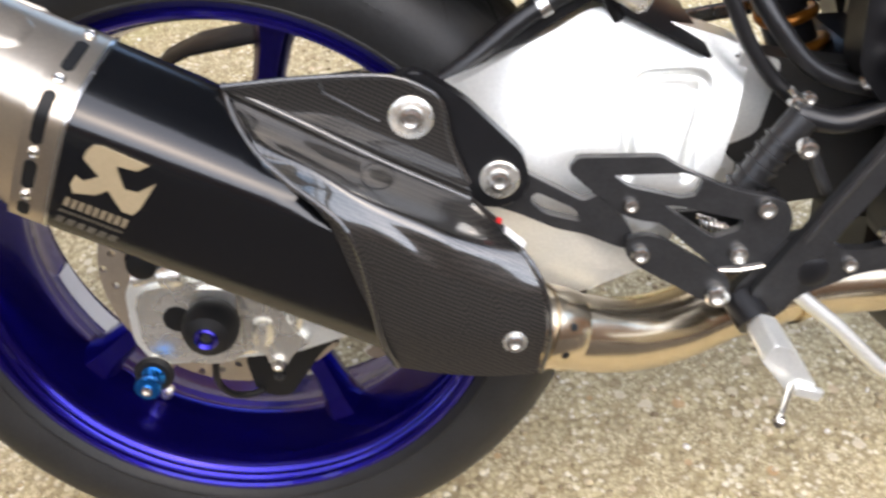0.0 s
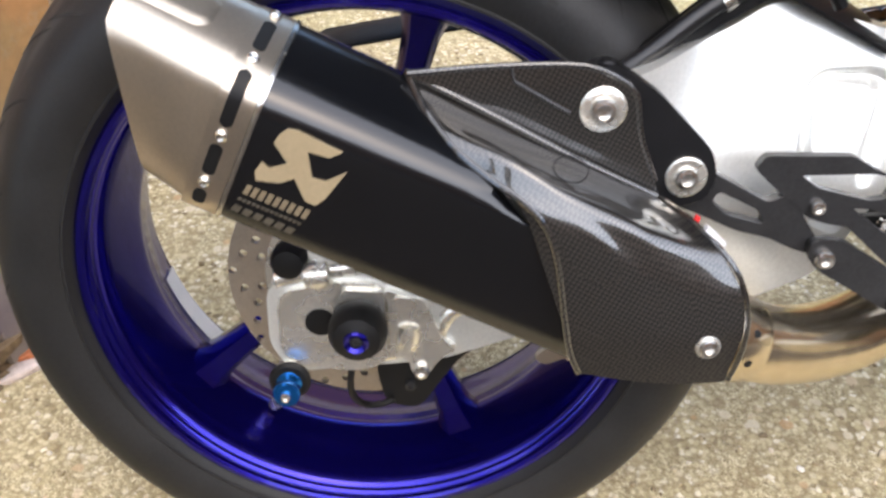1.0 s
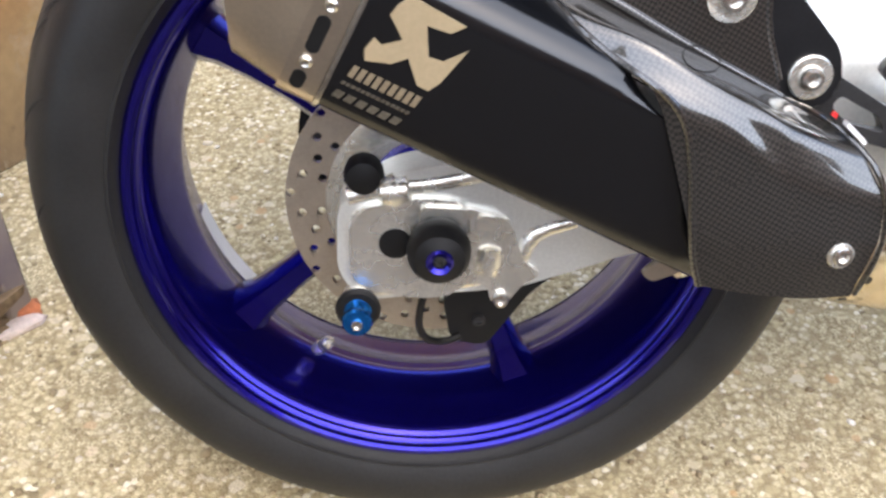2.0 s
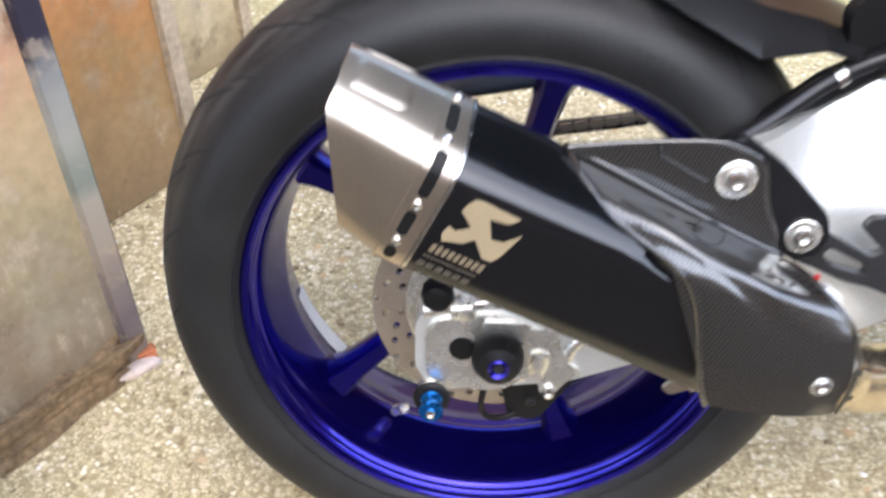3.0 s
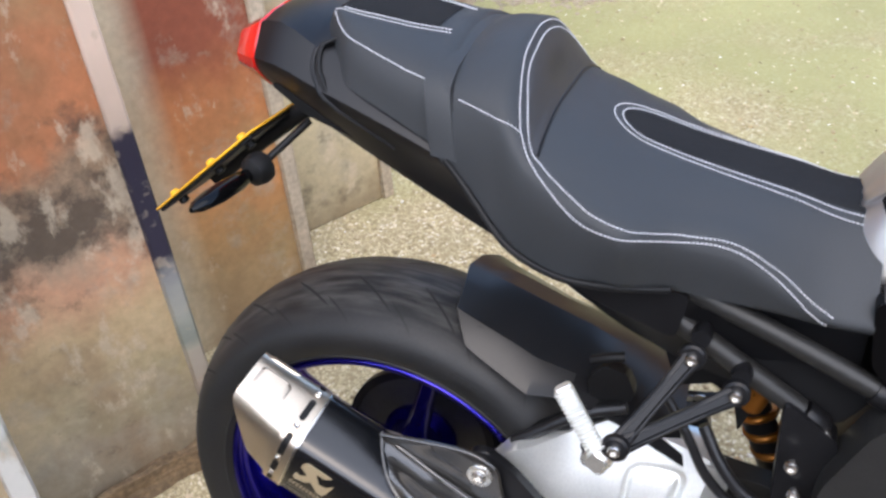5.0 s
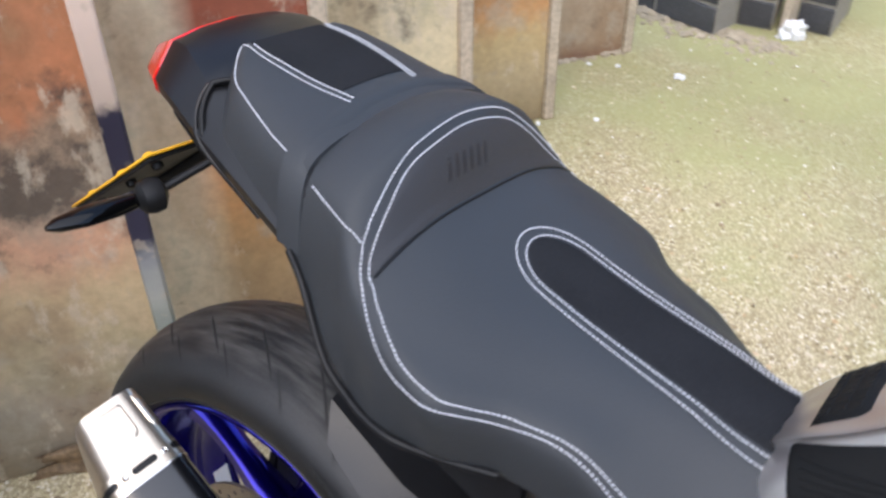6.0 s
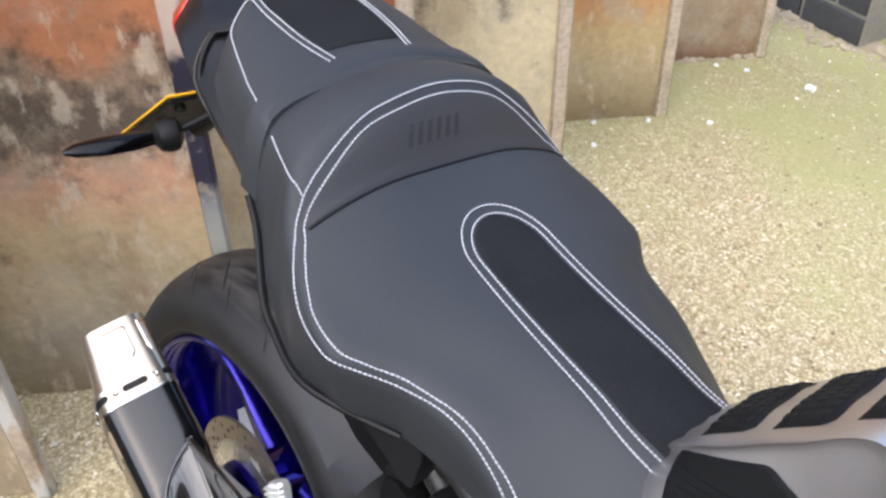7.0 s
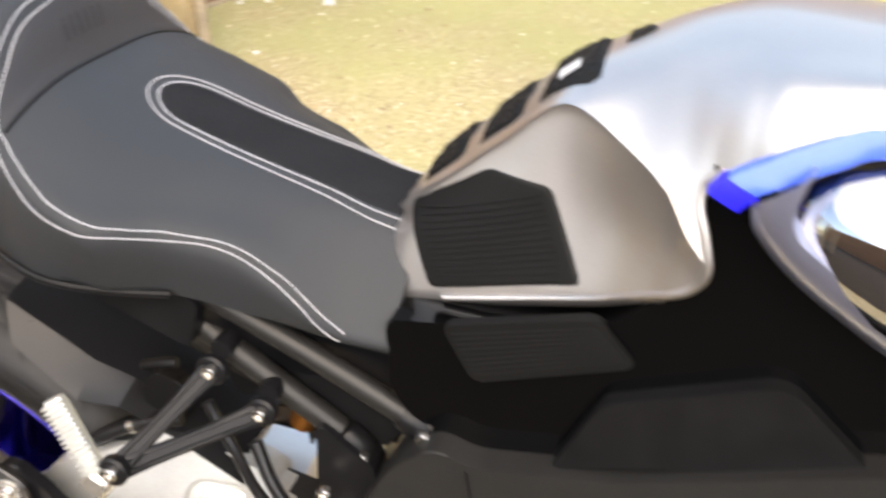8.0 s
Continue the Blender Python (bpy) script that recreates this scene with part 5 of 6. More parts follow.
part("hanger_arm", plate(round_corners([(0.405, 0.330), (0.411, 0.352), (0.436, 0.390), (0.462, 0.430), (0.489, 0.469), (0.525, 0.515), (0.545, 0.500), (0.497, 0.441), (0.472, 0.405), (0.452, 0.372), (0.440, 0.350), (0.428, 0.325)], 0.005, 3), -0.1755, -0.1675, 0.0020), HANGER, rearset)
part("arm_flange", tube([(0.442, -0.1760, 0.392), (0.470, -0.1760, 0.436), (0.505, -0.1760, 0.484), (0.530, -0.1760, 0.515)], 0.0024, 8), HANGER, rearset, "raised edge of the hanger arm")
for p, r in (((0.441, -0.122, 0.477), 0.0055), ((0.450, -0.124, 0.480), 0.0050), ((0.456, -0.126, 0.467), 0.0058), ((0.488, -0.124, 0.490), 0.0050)):
    bolt(p, r, rearset)
part("steel_line", tube([(0.436, -0.121, 0.487), (0.456, -0.124, 0.466), (0.480, -0.124, 0.461), (0.53, -0.122, 0.458)], 0.0024, 8), STEEL, rearset, "thin bright steel brake line")
part("brake_pedal", tube([(0.448, -0.160, 0.340), (0.484, -0.160, 0.308), (0.514, -0.160, 0.277), (0.531, -0.160, 0.263), (0.565, -0.160, 0.256), (0.62, -0.165, 0.258)], 0.0060, 14), ALU, rearset, "pale alloy brake pedal arm")


def toothed_peg(name, p, q, wide, deep, parent, label):
    """A folded footpeg: a flat tapering bar with rows of teeth across it."""
    p, q = Vector(p), Vector(q)
    d = (q - p).normalized()
    n = Vector((0.15, -0.95, 0.3))
    n = (n - d * n.dot(d)).normalized()
    s = d.cross(n)
    long = (q - p).length
    rings = [[p + d * long * t + s * wide * k * a + n * deep * k * b for a, b in ((-1, -0.6), (-1, 0.6), (-0.7, 1), (0.7, 1), (1, 0.6), (1, -0.6), (0.6, -1), (-0.6, -1))] for t, k in ((0, 0.8), (0.08, 0.95), (0.92, 1.05), (1, 0.9))]
    bar = part(name, loft(rings), ALU, parent, label, 30)
    for k in range(15):
        c = p + d * long * (0.06 + 0.88 * k / 14) + n * deep * 1.02
        part("tooth", loft([[c + s * wide * 1.10 * a + d * w * b + n * h for a, b in ((-1, -1), (1, -1), (1, 1), (-1, 1))] for h, w in ((-0.006, 0.0016), (0.0010, 0.0014), (0.0030, 0.0006))]), ALU, parent)
    return bar


footpeg = part("footpeg", tube([(0.404, -0.165, 0.340), (0.412, -0.185, 0.330)], 0.013, 14, smooth=False), ANOD, bike, "bare alloy rider's footpeg with a feeler")
part("peg_bar", plate(round_corners([(0.403, 0.330), (0.412, 0.342), (0.424, 0.338), (0.445, 0.306), (0.436, 0.300), (0.424, 0.303)], 0.003), -0.231, -0.190, 0.003), ALU, footpeg, "bright alloy peg")
for k in range(5):
    part("tooth", box((0.030, 0.0022, 0.0030), (0.428 , -0.196 - 0.007 * k, 0.324), 0.0006, turn=pose(0, 0, 0, 0, 58, 0).to_3x3()), ALU, footpeg)
part("peg_tip", box((0.022, 0.006, 0.010), (0.438, -0.233, 0.303), 0.002, turn=pose(0, 0, 0, 0, 20, 0).to_3x3()), ALU, footpeg)
part("feeler", turned([(0.0027, 0), (0.0027, 0.033), (0.0045, 0.035), (0.0048, 0.040), (0.003, 0.042)], (0.424, -0.236, 0.311), (-0.42, -0.80, -0.08), 12), STEEL, footpeg, "thin steel feeler bolt")
stand = part("side_stand", tube([(0.66, 0.10, 0.285), (0.70, 0.13, 0.245), (0.75, 0.18, 0.15), (0.79, 0.25, 0.06)], 0.009, 12), ALU, bike, "pale metal side stand leg swung out")
part("stand_foot", turned([(0.018, 0), (0.020, 0.003), (0.018, 0.009), (0.009, 0.012)], (0.792, 0.262, 0.052), (0, 0.2, 0.98), 20), ANOD, stand)

# -- passenger footrest --
def forged_strut(p, q):
    """A flat forged strut, wider at both ends, with raised edges along its outer face."""
    p, q = Vector(p), Vector(q)
    d = (q - p).normalized()
    n = Vector((0.25, -0.85, 0.45))
    n = (n - d * n.dot(d)).normalized()
    s = d.cross(n)
    bm = bmesh.new()

    def wide(t):
        return 0.0082 + 0.0028 * (2 * t - 1) ** 2
    stations = [k / 10 for k in range(11)]
    loft([[p.lerp(q, t) + s * wide(t) * a + n * 0.0045 * b for a, b in ((-1, -0.6), (-1, 0.6), (-0.75, 1), (-0.5, 1), (-0.38, 0.3), (0.38, 0.3), (0.5, 1), (0.75, 1), (1, 0.6), (1, -0.6), (0.7, -1), (-0.7, -1))] for t in stations], bm=bm)
    return bm


pillion = part("passenger_peg_bracket", forged_strut((0.379, -0.140, 0.680), (0.320, -0.212, 0.605)), ANOD, bike, "black forked passenger footrest bracket")
part("lower_strut", forged_strut((0.427, -0.140, 0.646), (0.320, -0.212, 0.604)), ANOD, pillion)
for x, y, z in ((0.379, -0.132, 0.680), (0.427, -0.132, 0.646), (0.320, -0.207, 0.605)):
    part("boss", turned([(0.013, 0), (0.0145, 0.003), (0.0145, 0.010), (0.012, 0.012), (0.006, 0.012)], (x, y, z), (0, -1, 0.1), 20), ANOD, pillion)
    bolt((x, y - 0.0115, z + 0.001), 0.0072, pillion)
toothed_peg("passenger_peg", (0.303, -0.214, 0.598), (0.260, -0.205, 0.662), 0.0088, 0.0075, pillion, "folded alloy passenger peg with rows of teeth")
part("peg_mount", box((0.028, 0.022, 0.026), (0.303, -0.213, 0.588), 0.004, turn=pose(0, 0, 0, 0, 32, 0).to_3x3()), CAST, pillion)
part("peg_clip", tube([(0.286, -0.200, 0.590), (0.296, -0.200, 0.566), (0.304, -0.200, 0.560)], 0.004, 8), BLACK, pillion)

def tree_of(ob):
    me = ob.data
    return BVHTree.FromPolygons([v.co.copy() for v in me.vertices], [list(p.vertices) for p in me.polygons])


def drop(tree, x, y, lift=0.0):
    """The point of the seat's top under (x, y)."""
    hit, normal, _, _ = tree.ray_cast(Vector((x, y, 1.3)), Vector((0, 0, -1)))
    return hit + normal * lift if hit else Vector((x, y, 0.85))


# -- hugger --
def hugger_row(e, m, c):
    """One section of the hugger: lower edge, crease, a broad shallow crown, and the wider far side."""
    return [(e[0], -e[1], e[2]), ((e[0] + m[0]) / 2, -(e[1] + m[1]) / 2 - 0.0008, (e[2] + m[2]) / 2 + 0.0006), (m[0], -m[1], m[2]), (m[0] * 0.75 + c[0] * 0.25, -m[1] * 0.62, m[2] * 0.80 + c[1] * 0.20), ((m[0] + c[0]) / 2, -m[1] * 0.20, m[2] * 0.4 + c[1] * 0.6), (c[0], 0.022, c[1]), (m[0] * 0.4 + c[0] * 0.6, 0.065, m[2] * 0.3 + c[1] * 0.7 - 0.003), (m[0] + 0.004, 0.102, m[2] - 0.012), (e[0] + 0.002, 0.112, e[2] - 0.004)]


hugger = part("hugger", shell([hugger_row(*r) for r in (
    ((0.120, 0.090, 0.607), (0.101, 0.065, 0.642), (0.088, 0.653)),
    ((0.141, 0.093, 0.594), (0.126, 0.066, 0.630), (0.118, 0.644)),
    ((0.165, 0.096, 0.581), (0.154, 0.067, 0.6175), (0.150, 0.634)),
    ((0.198, 0.100, 0.562), (0.205, 0.070, 0.5945), (0.203, 0.614)),
    ((0.248, 0.101, 0.569), (0.250, 0.068, 0.583), (0.250, 0.597)),
    ((0.305, 0.100, 0.549), (0.300, 0.064, 0.565), (0.300, 0.573)),
    ((0.385, 0.097, 0.505), (0.375, 0.060, 0.525), (0.375, 0.530)))], 0.003), HUGGER, bike, "satin black angular rear hugger over the tyre", 14)
part("hugger_bracket", plate(round_corners([(0.270, 0.560), (0.266, 0.592), (0.284, 0.612), (0.310, 0.606), (0.322, 0.580), (0.305, 0.552)], 0.006), -0.085, -0.066, 0.003), BLACK, hugger)
part("cable_clamp", tube([(0.268, -0.078, 0.612), (0.290, -0.080, 0.622), (0.312, -0.076, 0.626)], 0.006, 12), BLACK, hugger)

# -- tail unit under the seats --
TX = [-0.150, -0.10, -0.03, 0.06, 0.13, 0.21, 0.31, 0.40, 0.54]
t_top = spline(TX, [0.960, 0.985, 0.972, 0.950, 0.915, 0.860, 0.815, 0.795, 0.785])
t_sy = spline(TX, [0.070, 0.084, 0.104, 0.116, 0.126, 0.135, 0.120, 0.105, 0.085])
t_sz = spline(TX, [0.955, 0.974, 0.948, 0.918, 0.890, 0.825, 0.785, 0.765, 0.755])
t_cy = spline(TX, [0.084, 0.110, 0.127, 0.141, 0.149, 0.160, 0.148, 0.122, 0.105])
t_cz = spline(TX, [0.936, 0.935, 0.916, 0.886, 0.856, 0.784, 0.762, 0.748, 0.730])
t_by = spline(TX, [0.060, 0.070, 0.080, 0.085, 0.088, 0.090, 0.090, 0.088, 0.085])
t_bz = spline(TX, [0.915, 0.884, 0.850, 0.804, 0.768, 0.728, 0.668, 0.632, 0.600])


def tail_ring(x):
    half = [(0, t_top(x)), (t_sy(x) * 0.6, t_top(x) - 0.003), (t_sy(x), t_sz(x)), (t_cy(x), t_cz(x)), (t_cy(x) - 0.003, t_cz(x) - 0.012), (t_by(x), t_bz(x)), (0, t_bz(x) - 0.004)]
    return [(x, -y, z) for y, z in half] + [(x, y, z) for y, z in half[-2:0:-1]]


tail = part("tail_unit", loft([tail_ring(x) for x in np.linspace(-0.150, 0.54, 36)]), TAIL, bike, "satin black tail unit with sharp creases", 28)


# red lamp wrapped round the tail's end
part("tail_lamp", loft([[(-0.158, p[1] * 0.80, 0.950 + (p[2] - 0.950) * 0.7) for p in tail_ring(-0.15)], [(-0.150, p[1] * 1.03, 0.950 + (p[2] - 0.950) * 1.1) for p in tail_ring(-0.15)], [(x, p[1] * 1.02, 0.950 + (p[2] - 0.950) * 1.05) for x in (-0.122,) for p in tail_ring(x)], [(-0.112, p[1] * 0.9, 0.950 + (p[2] - 0.950) * 0.9) for p in tail_ring(-0.118)]]), REDLENS, tail, "glossy red tail lamp lens")
part("undertray", plate(round_corners([(-0.110, 0.905), (-0.065, 0.872), (-0.010, 0.853), (0.05, 0.822), (0.02, 0.86), (-0.05, 0.905)], 0.008), -0.092, 0.092, 0.004), BLACK, tail)
for s in (-1, 1):
    part("seat_trim", tube([(0.118, s * 0.155, 0.868), (0.139, s * 0.159, 0.845), (0.183, s * 0.178, 0.803), (0.210, s * 0.183, 0.786), (0.245, s * 0.190, 0.777), (0.275, s * 0.190, 0.774), (0.312, s * 0.172, 0.766), (0.352, s * 0.150, 0.760)], 0.0036, 8), BLACK, tail, "thin black strip under the seat")
part("tail_side", plate(round_corners([(0.19, 0.785), (0.30, 0.762), (0.37, 0.752), (0.36, 0.700), (0.26, 0.735)], 0.01), -0.142, -0.090, 0.006, 2), TAIL, tail, "black side cover")

# -- plate holder, plate and indicators --
holder = part("plate_holder", tube([(-0.08, 0, 0.865), (-0.12, 0, 0.842), (-0.20, 0, 0.782), (-0.262, 0, 0.728)], 0.012, 10), BLACK, bike, "black plate holder arm with a yellow number plate")
PD, PN = Vector((-0.771, 0, -0.637)), Vector((-0.637, 0, 0.771))
turn = Matrix((tuple(PD), (0, 1, 0), tuple(PN))).transposed()
part("number_plate", box((0.186, 0.215, 0.003), Vector((-0.2075, 0.004, 0.788)), 0.001, turn=turn), YELLOW, holder, "yellow number plate seen edge on")
part("plate_backing", box((0.180, 0.209, 0.005), Vector((-0.2075, 0.004, 0.788)) - PN * 0.0045, 0.0015, turn=turn), BLACK, holder)
for s in (0.025, 0.085, 0.16):
    part("bolt_cap", turned([(0.006, 0), (0.006, 0.004), (0.004, 0.006), (0.001, 0.0065)], Vector((-0.136, -0.085, 0.847)) + PD * s + PN * 0.001, PN, 12), YELLOW, holder, "yellow plastic bolt cap")
    part("bolt_tail", turned([(0.006, 0), (0.0065, 0.012), (0.003, 0.014)], Vector((-0.136, -0.080, 0.847)) + PD * s - PN * 0.001, -PN, 12), BLACK, holder)
indicator = part("indicator", tube([(-0.085, -0.050, 0.850), (-0.108, -0.080, 0.826), (-0.128, -0.105, 0.805)], 0.0045, 10), BLACK, bike, "slim black indicator on a short stalk")
part("indicator_pivot", turned([(0.008, -0.004), (0.018, 0.002), (0.0195, 0.012), (0.017, 0.022), (0.009, 0.028)], (-0.122, -0.096, 0.808), (-0.3, -0.93, -0.12), 22), BLACK, indicator)
blade = []
for s, w, h in ((0.0, 0.008, 0.008), (0.025, 0.0135, 0.010), (0.06, 0.0145, 0.0095), (0.085, 0.0105, 0.007), (0.097, 0.003, 0.003)):
    c = Vector((-0.130, -0.122, 0.804)) + Vector((-0.145, -0.985, -0.04)) * s
    blade.append([c + Vector((0.97 * w * math.cos(a), 0, h * math.sin(a))) for a in (2 * math.pi * k / 12 for k in range(12))])
part("indicator_lens", loft(blade), GLOSS, indicator, "pointed dark indicator blade")

# -- rider's seat --
SX = [0.112, 0.140, 0.168, 0.190, 0.210, 0.250, 0.300, 0.350, 0.400, 0.450, 0.500, 0.540]
s_top = spline(SX, [0.967, 0.972, 0.972, 0.944, 0.908, 0.893, 0.874, 0.861, 0.851, 0.842, 0.832, 0.829])
s_my = spline(SX, [0.070, 0.074, 0.078, 0.084, 0.086, 0.090, 0.088, 0.072, 0.058, 0.050, 0.045, 0.042])
s_mz = spline(SX, [0.959, 0.964, 0.963, 0.936, 0.905, 0.889, 0.869, 0.855, 0.845, 0.836, 0.825, 0.822])
s_sy = spline(SX, [0.128, 0.134, 0.140, 0.150, 0.160, 0.166, 0.160, 0.124, 0.104, 0.092, 0.084, 0.080])
s_sz = spline(SX, [0.937, 0.936, 0.930, 0.908, 0.884, 0.867, 0.849, 0.838, 0.829, 0.815, 0.799, 0.794])
s_wy = spline(SX, [0.147, 0.151, 0.158, 0.170, 0.178, 0.191, 0.197, 0.160, 0.145, 0.138, 0.133, 0.128])
s_wz = spline(SX, [0.900, 0.896, 0.888, 0.872, 0.856, 0.846, 0.830, 0.817, 0.808, 0.780, 0.752, 0.748])
s_by = spline(SX, [0.152, 0.156, 0.168, 0.174, 0.178, 0.188, 0.180, 0.150, 0.140, 0.135, 0.131, 0.126])
s_bz = spline(SX, [0.864, 0.845, 0.818, 0.799, 0.787, 0.778, 0.769, 0.760, 0.752, 0.745, 0.737, 0.733])


def half_curve(points, n=14):
    """A rounded half section through the points, crown first."""
    ext = [(-points[1][0], points[1][1])] + list(points) + [points[-1]]
    out = []
    for i in range(1, len(ext) - 2):
        a, b, c, d = (Vector(q) for q in ext[i - 1:i + 3])
        for k in range(5):
            t = k / 5
            out.append(0.5 * (2 * b + (c - a) * t + (2 * a - 5 * b + 4 * c - d) * t * t + (3 * b - a - 3 * c + d) * t ** 3))
    return out + [Vector(points[-1])]


def seat_ring(x, rows, under):
    half = half_curve([(0, rows[0](x))] + [(rows[i](x), rows[i + 1](x)) for i in range(1, len(rows), 2)])
    half.append(Vector((half[-1].x - 0.012, half[-1].y - 0.004)))
    return [(x, -p.x, p.y) for p in half] + [(x, p.x * 0.94, p.y) for p in half[:0:-1]]


RIDER = (s_top, s_my, s_mz, s_sy, s_sz, s_wy, s_wz, s_by, s_bz)
rider_rings = [seat_ring(x, RIDER, 0) for x in np.linspace(0.112, 0.540, 66)]
seat = part("rider_seat", loft(rider_rings), VINYL, bike, "charcoal vinyl rider's seat with white double stitching", 60)

PX = [-0.052, -0.036, 0.0, 0.05, 0.118]
p_top = spline(PX, [0.966, 0.988, 0.986, 0.979, 0.968])
p_my = spline(PX, [0.030, 0.042, 0.060, 0.066, 0.070])
p_mz = spline(PX, [0.965, 0.987, 0.983, 0.974, 0.960])
p_sy = spline(PX, [0.055, 0.068, 0.104, 0.122, 0.134])
p_sz = spline(PX, [0.960, 0.983, 0.967, 0.951, 0.938])
p_by = spline(PX, [0.066, 0.086, 0.122, 0.136, 0.148])
p_bz = spline(PX, [0.948, 0.944, 0.922, 0.902, 0.872])
PILL = (p_top, p_my, p_mz, p_sy, p_sz, p_by, p_bz)
pill = part("passenger_seat", loft([seat_ring(x, PILL, 0) for x in np.linspace(-0.052, 0.118, 30)]), VINYL, bike, "charcoal vinyl passenger seat with white stitching", 60)


seat_tree, pill_tree = tree_of(seat), tree_of(pill)


def snap(tree, p, lift):
    hit, normal, _, _ = tree.find_nearest(Vector(p))
    mid = Vector((hit.x, 0, hit.z - 0.08))
    if normal.dot(hit - mid) < 0:
        normal = -normal
    return hit + normal * lift


def stitches(name, paths, tree, parent, pitch=0.0042):
    """Rows of single white stitches lying on the seat."""
    bm = bmesh.new()
    for points in paths:
        line = [snap(tree, p, 0.0007) for p in smooth_path(points, pitch)]
        for a, b in zip(line, line[1:]):
            if (b - a).length < 0.001:
                continue
            d = (b - a).normalized()
            p, q = a + d * 0.0003, b - d * 0.0003
            u = d.cross(Vector((0.3, 0.2, 1))).normalized()
            w = d.cross(u)
            rows = [[c + (u * math.cos(k * math.pi / 3) + w * math.sin(k * math.pi / 3)) * r for k in range(6)] for c, r in ((p, 0.0003), (p + d * 0.0007, 0.00078), (q - d * 0.0007, 0.00078), (q, 0.0003))]
            loft(rows, bm=bm)
    return tagged(part(name, bm, THREAD, parent, "rows of white thread", 60), kind="stuff")


def patch(name, tree, outline_left, outline_right, mat, parent, lift=0.0011, n=16, label=""):
    """A sewn-in panel that follows the seat between two edges."""
    rows = []
    for a, b in zip(outline_left, outline_right):
        row = []
        for k in range(n + 1):
            t = k / n
            row.append(drop(tree, a[0] + (b[0] - a[0]) * t, a[1] + (b[1] - a[1]) * t, lift if 0 < k < n else -0.0006))
        rows.append(row)
    return part(name, loft(rows, close=False, cap=False), mat, parent, label, 60)


# centre inlay with a round end
INY, INX, INW = -0.006, 0.2705, 0.0375


def inlay_half(x, grow=0.0):
    """Half the inlay's width at x: a round end, then slowly widening sides."""
    r = INW + grow
    d = x - (INX + INW)
    return math.sqrt(max(0.0, r * r - d * d)) if d < 0 else r + 0.02 * d


xs = [INX + INW * (1 - math.cos(math.pi / 2 * k / 14)) + 0.00005 for k in range(15)] + list(np.linspace(INX + INW + 0.006, 0.538, 30))
patch("seat_inlay", seat_tree, [(x, INY - inlay_half(x)) for x in xs], [(x, INY + inlay_half(x)) for x in xs], SUEDE, seat, label="dark suede inlay strip")
# lumbar stop panel between the arch of stitching and the fold
arch = lambda y: 0.172 + 0.9 * y * y + 6 * y ** 4
fold = lambda y: 0.2105 + 0.10 * y * y
ys = np.linspace(-0.156, 0.156, 44)
patch("stop_panel", seat_tree, [(arch(y) + 0.004, y) for y in ys], [(fold(y) - 0.0005, y) for y in ys], STOP, seat, 0.0009, 10, "darker brown-grey lumbar panel")
part("fold_seam", tube([drop(seat_tree, fold(y), y, 0.0002) for y in ys], 0.0014, 6, smooth=False), BLACK, seat, "dark sewn fold")
EDGE = [(0.173, 0, 0.971), (0.174, -0.055, 0.963), (0.178, -0.088, 0.953), (0.187, -0.125, 0.930), (0.197, -0.152, 0.908), (0.213, -0.171, 0.880), (0.240, -0.187, 0.856), (0.267, -0.195, 0.838), (0.300, -0.197, 0.830), (0.326, -0.184, 0.826), (0.353, -0.160, 0.818), (0.386, -0.147, 0.814), (0.416, -0.141, 0.803), (0.448, -0.138, 0.781), (0.477, -0.137, 0.755), (0.500, -0.135, 0.738)]
INNER = [(x + (0.0055 if i < 5 else 0.0075 if i < 9 else 0.005), y + (0 if i < 3 else 0.004 if i < 6 else 0.006 if i < 10 else 0.002), z + (-0.008 if i < 5 else 0.008)) for i, (x, y, z) in enumerate(EDGE)]
rows = []
for line in (EDGE, INNER):
    rows.append([(x, -y * (0.95 if i > 4 else 0.96), z - (0.026 if i > 4 else 0.006 * max(0, i - 1))) for i, (x, y, z) in list(enumerate(line))[:0:-1]] + list(line))
for s in (-1, 1):
    rows.append([(0.127, s * 0.141, 0.928), (0.160, s * 0.147, 0.918), (0.195, s * 0.152, 0.906)])
for grow in (0.0020, 0.0110):
    r = INW + grow
    arc = [(INX + INW - r * math.cos(a), r * math.sin(a)) for a in (math.pi / 2 * k / 8 for k in range(9))] + [(x, inlay_half(x, grow)) for x in np.linspace(INX + INW + 0.02, 0.532, 12)]
    rows.append([drop(seat_tree, x, INY - w) for x, w in arc[:0:-1]] + [drop(seat_tree, x, INY + w) for x, w in arc])
stitches("stitching", rows, seat_tree, seat)
# gloss lip of the tail's side panel beside the passenger seat
tail_tree = tree_of(tail)
lip = [snap(tail_tree, p, 0.0010) for p in smooth_path([(-0.020, -0.095, 0.985), (-0.035, -0.108, 0.968), (-0.043, -0.112, 0.955), (-0.041, -0.116, 0.930), (-0.028, -0.121, 0.912), (0.015, -0.128, 0.882), (0.060, -0.134, 0.848)], 0.006)]
part("panel_lip", tube(lip, 0.0024, 8), TAIL, tail, "satin black lip of the side panel")
part("panel_gap", tube([p + Vector((0.006, 0.002, 0.004)) for p in lip], 0.0030, 8), BLACK, tail)
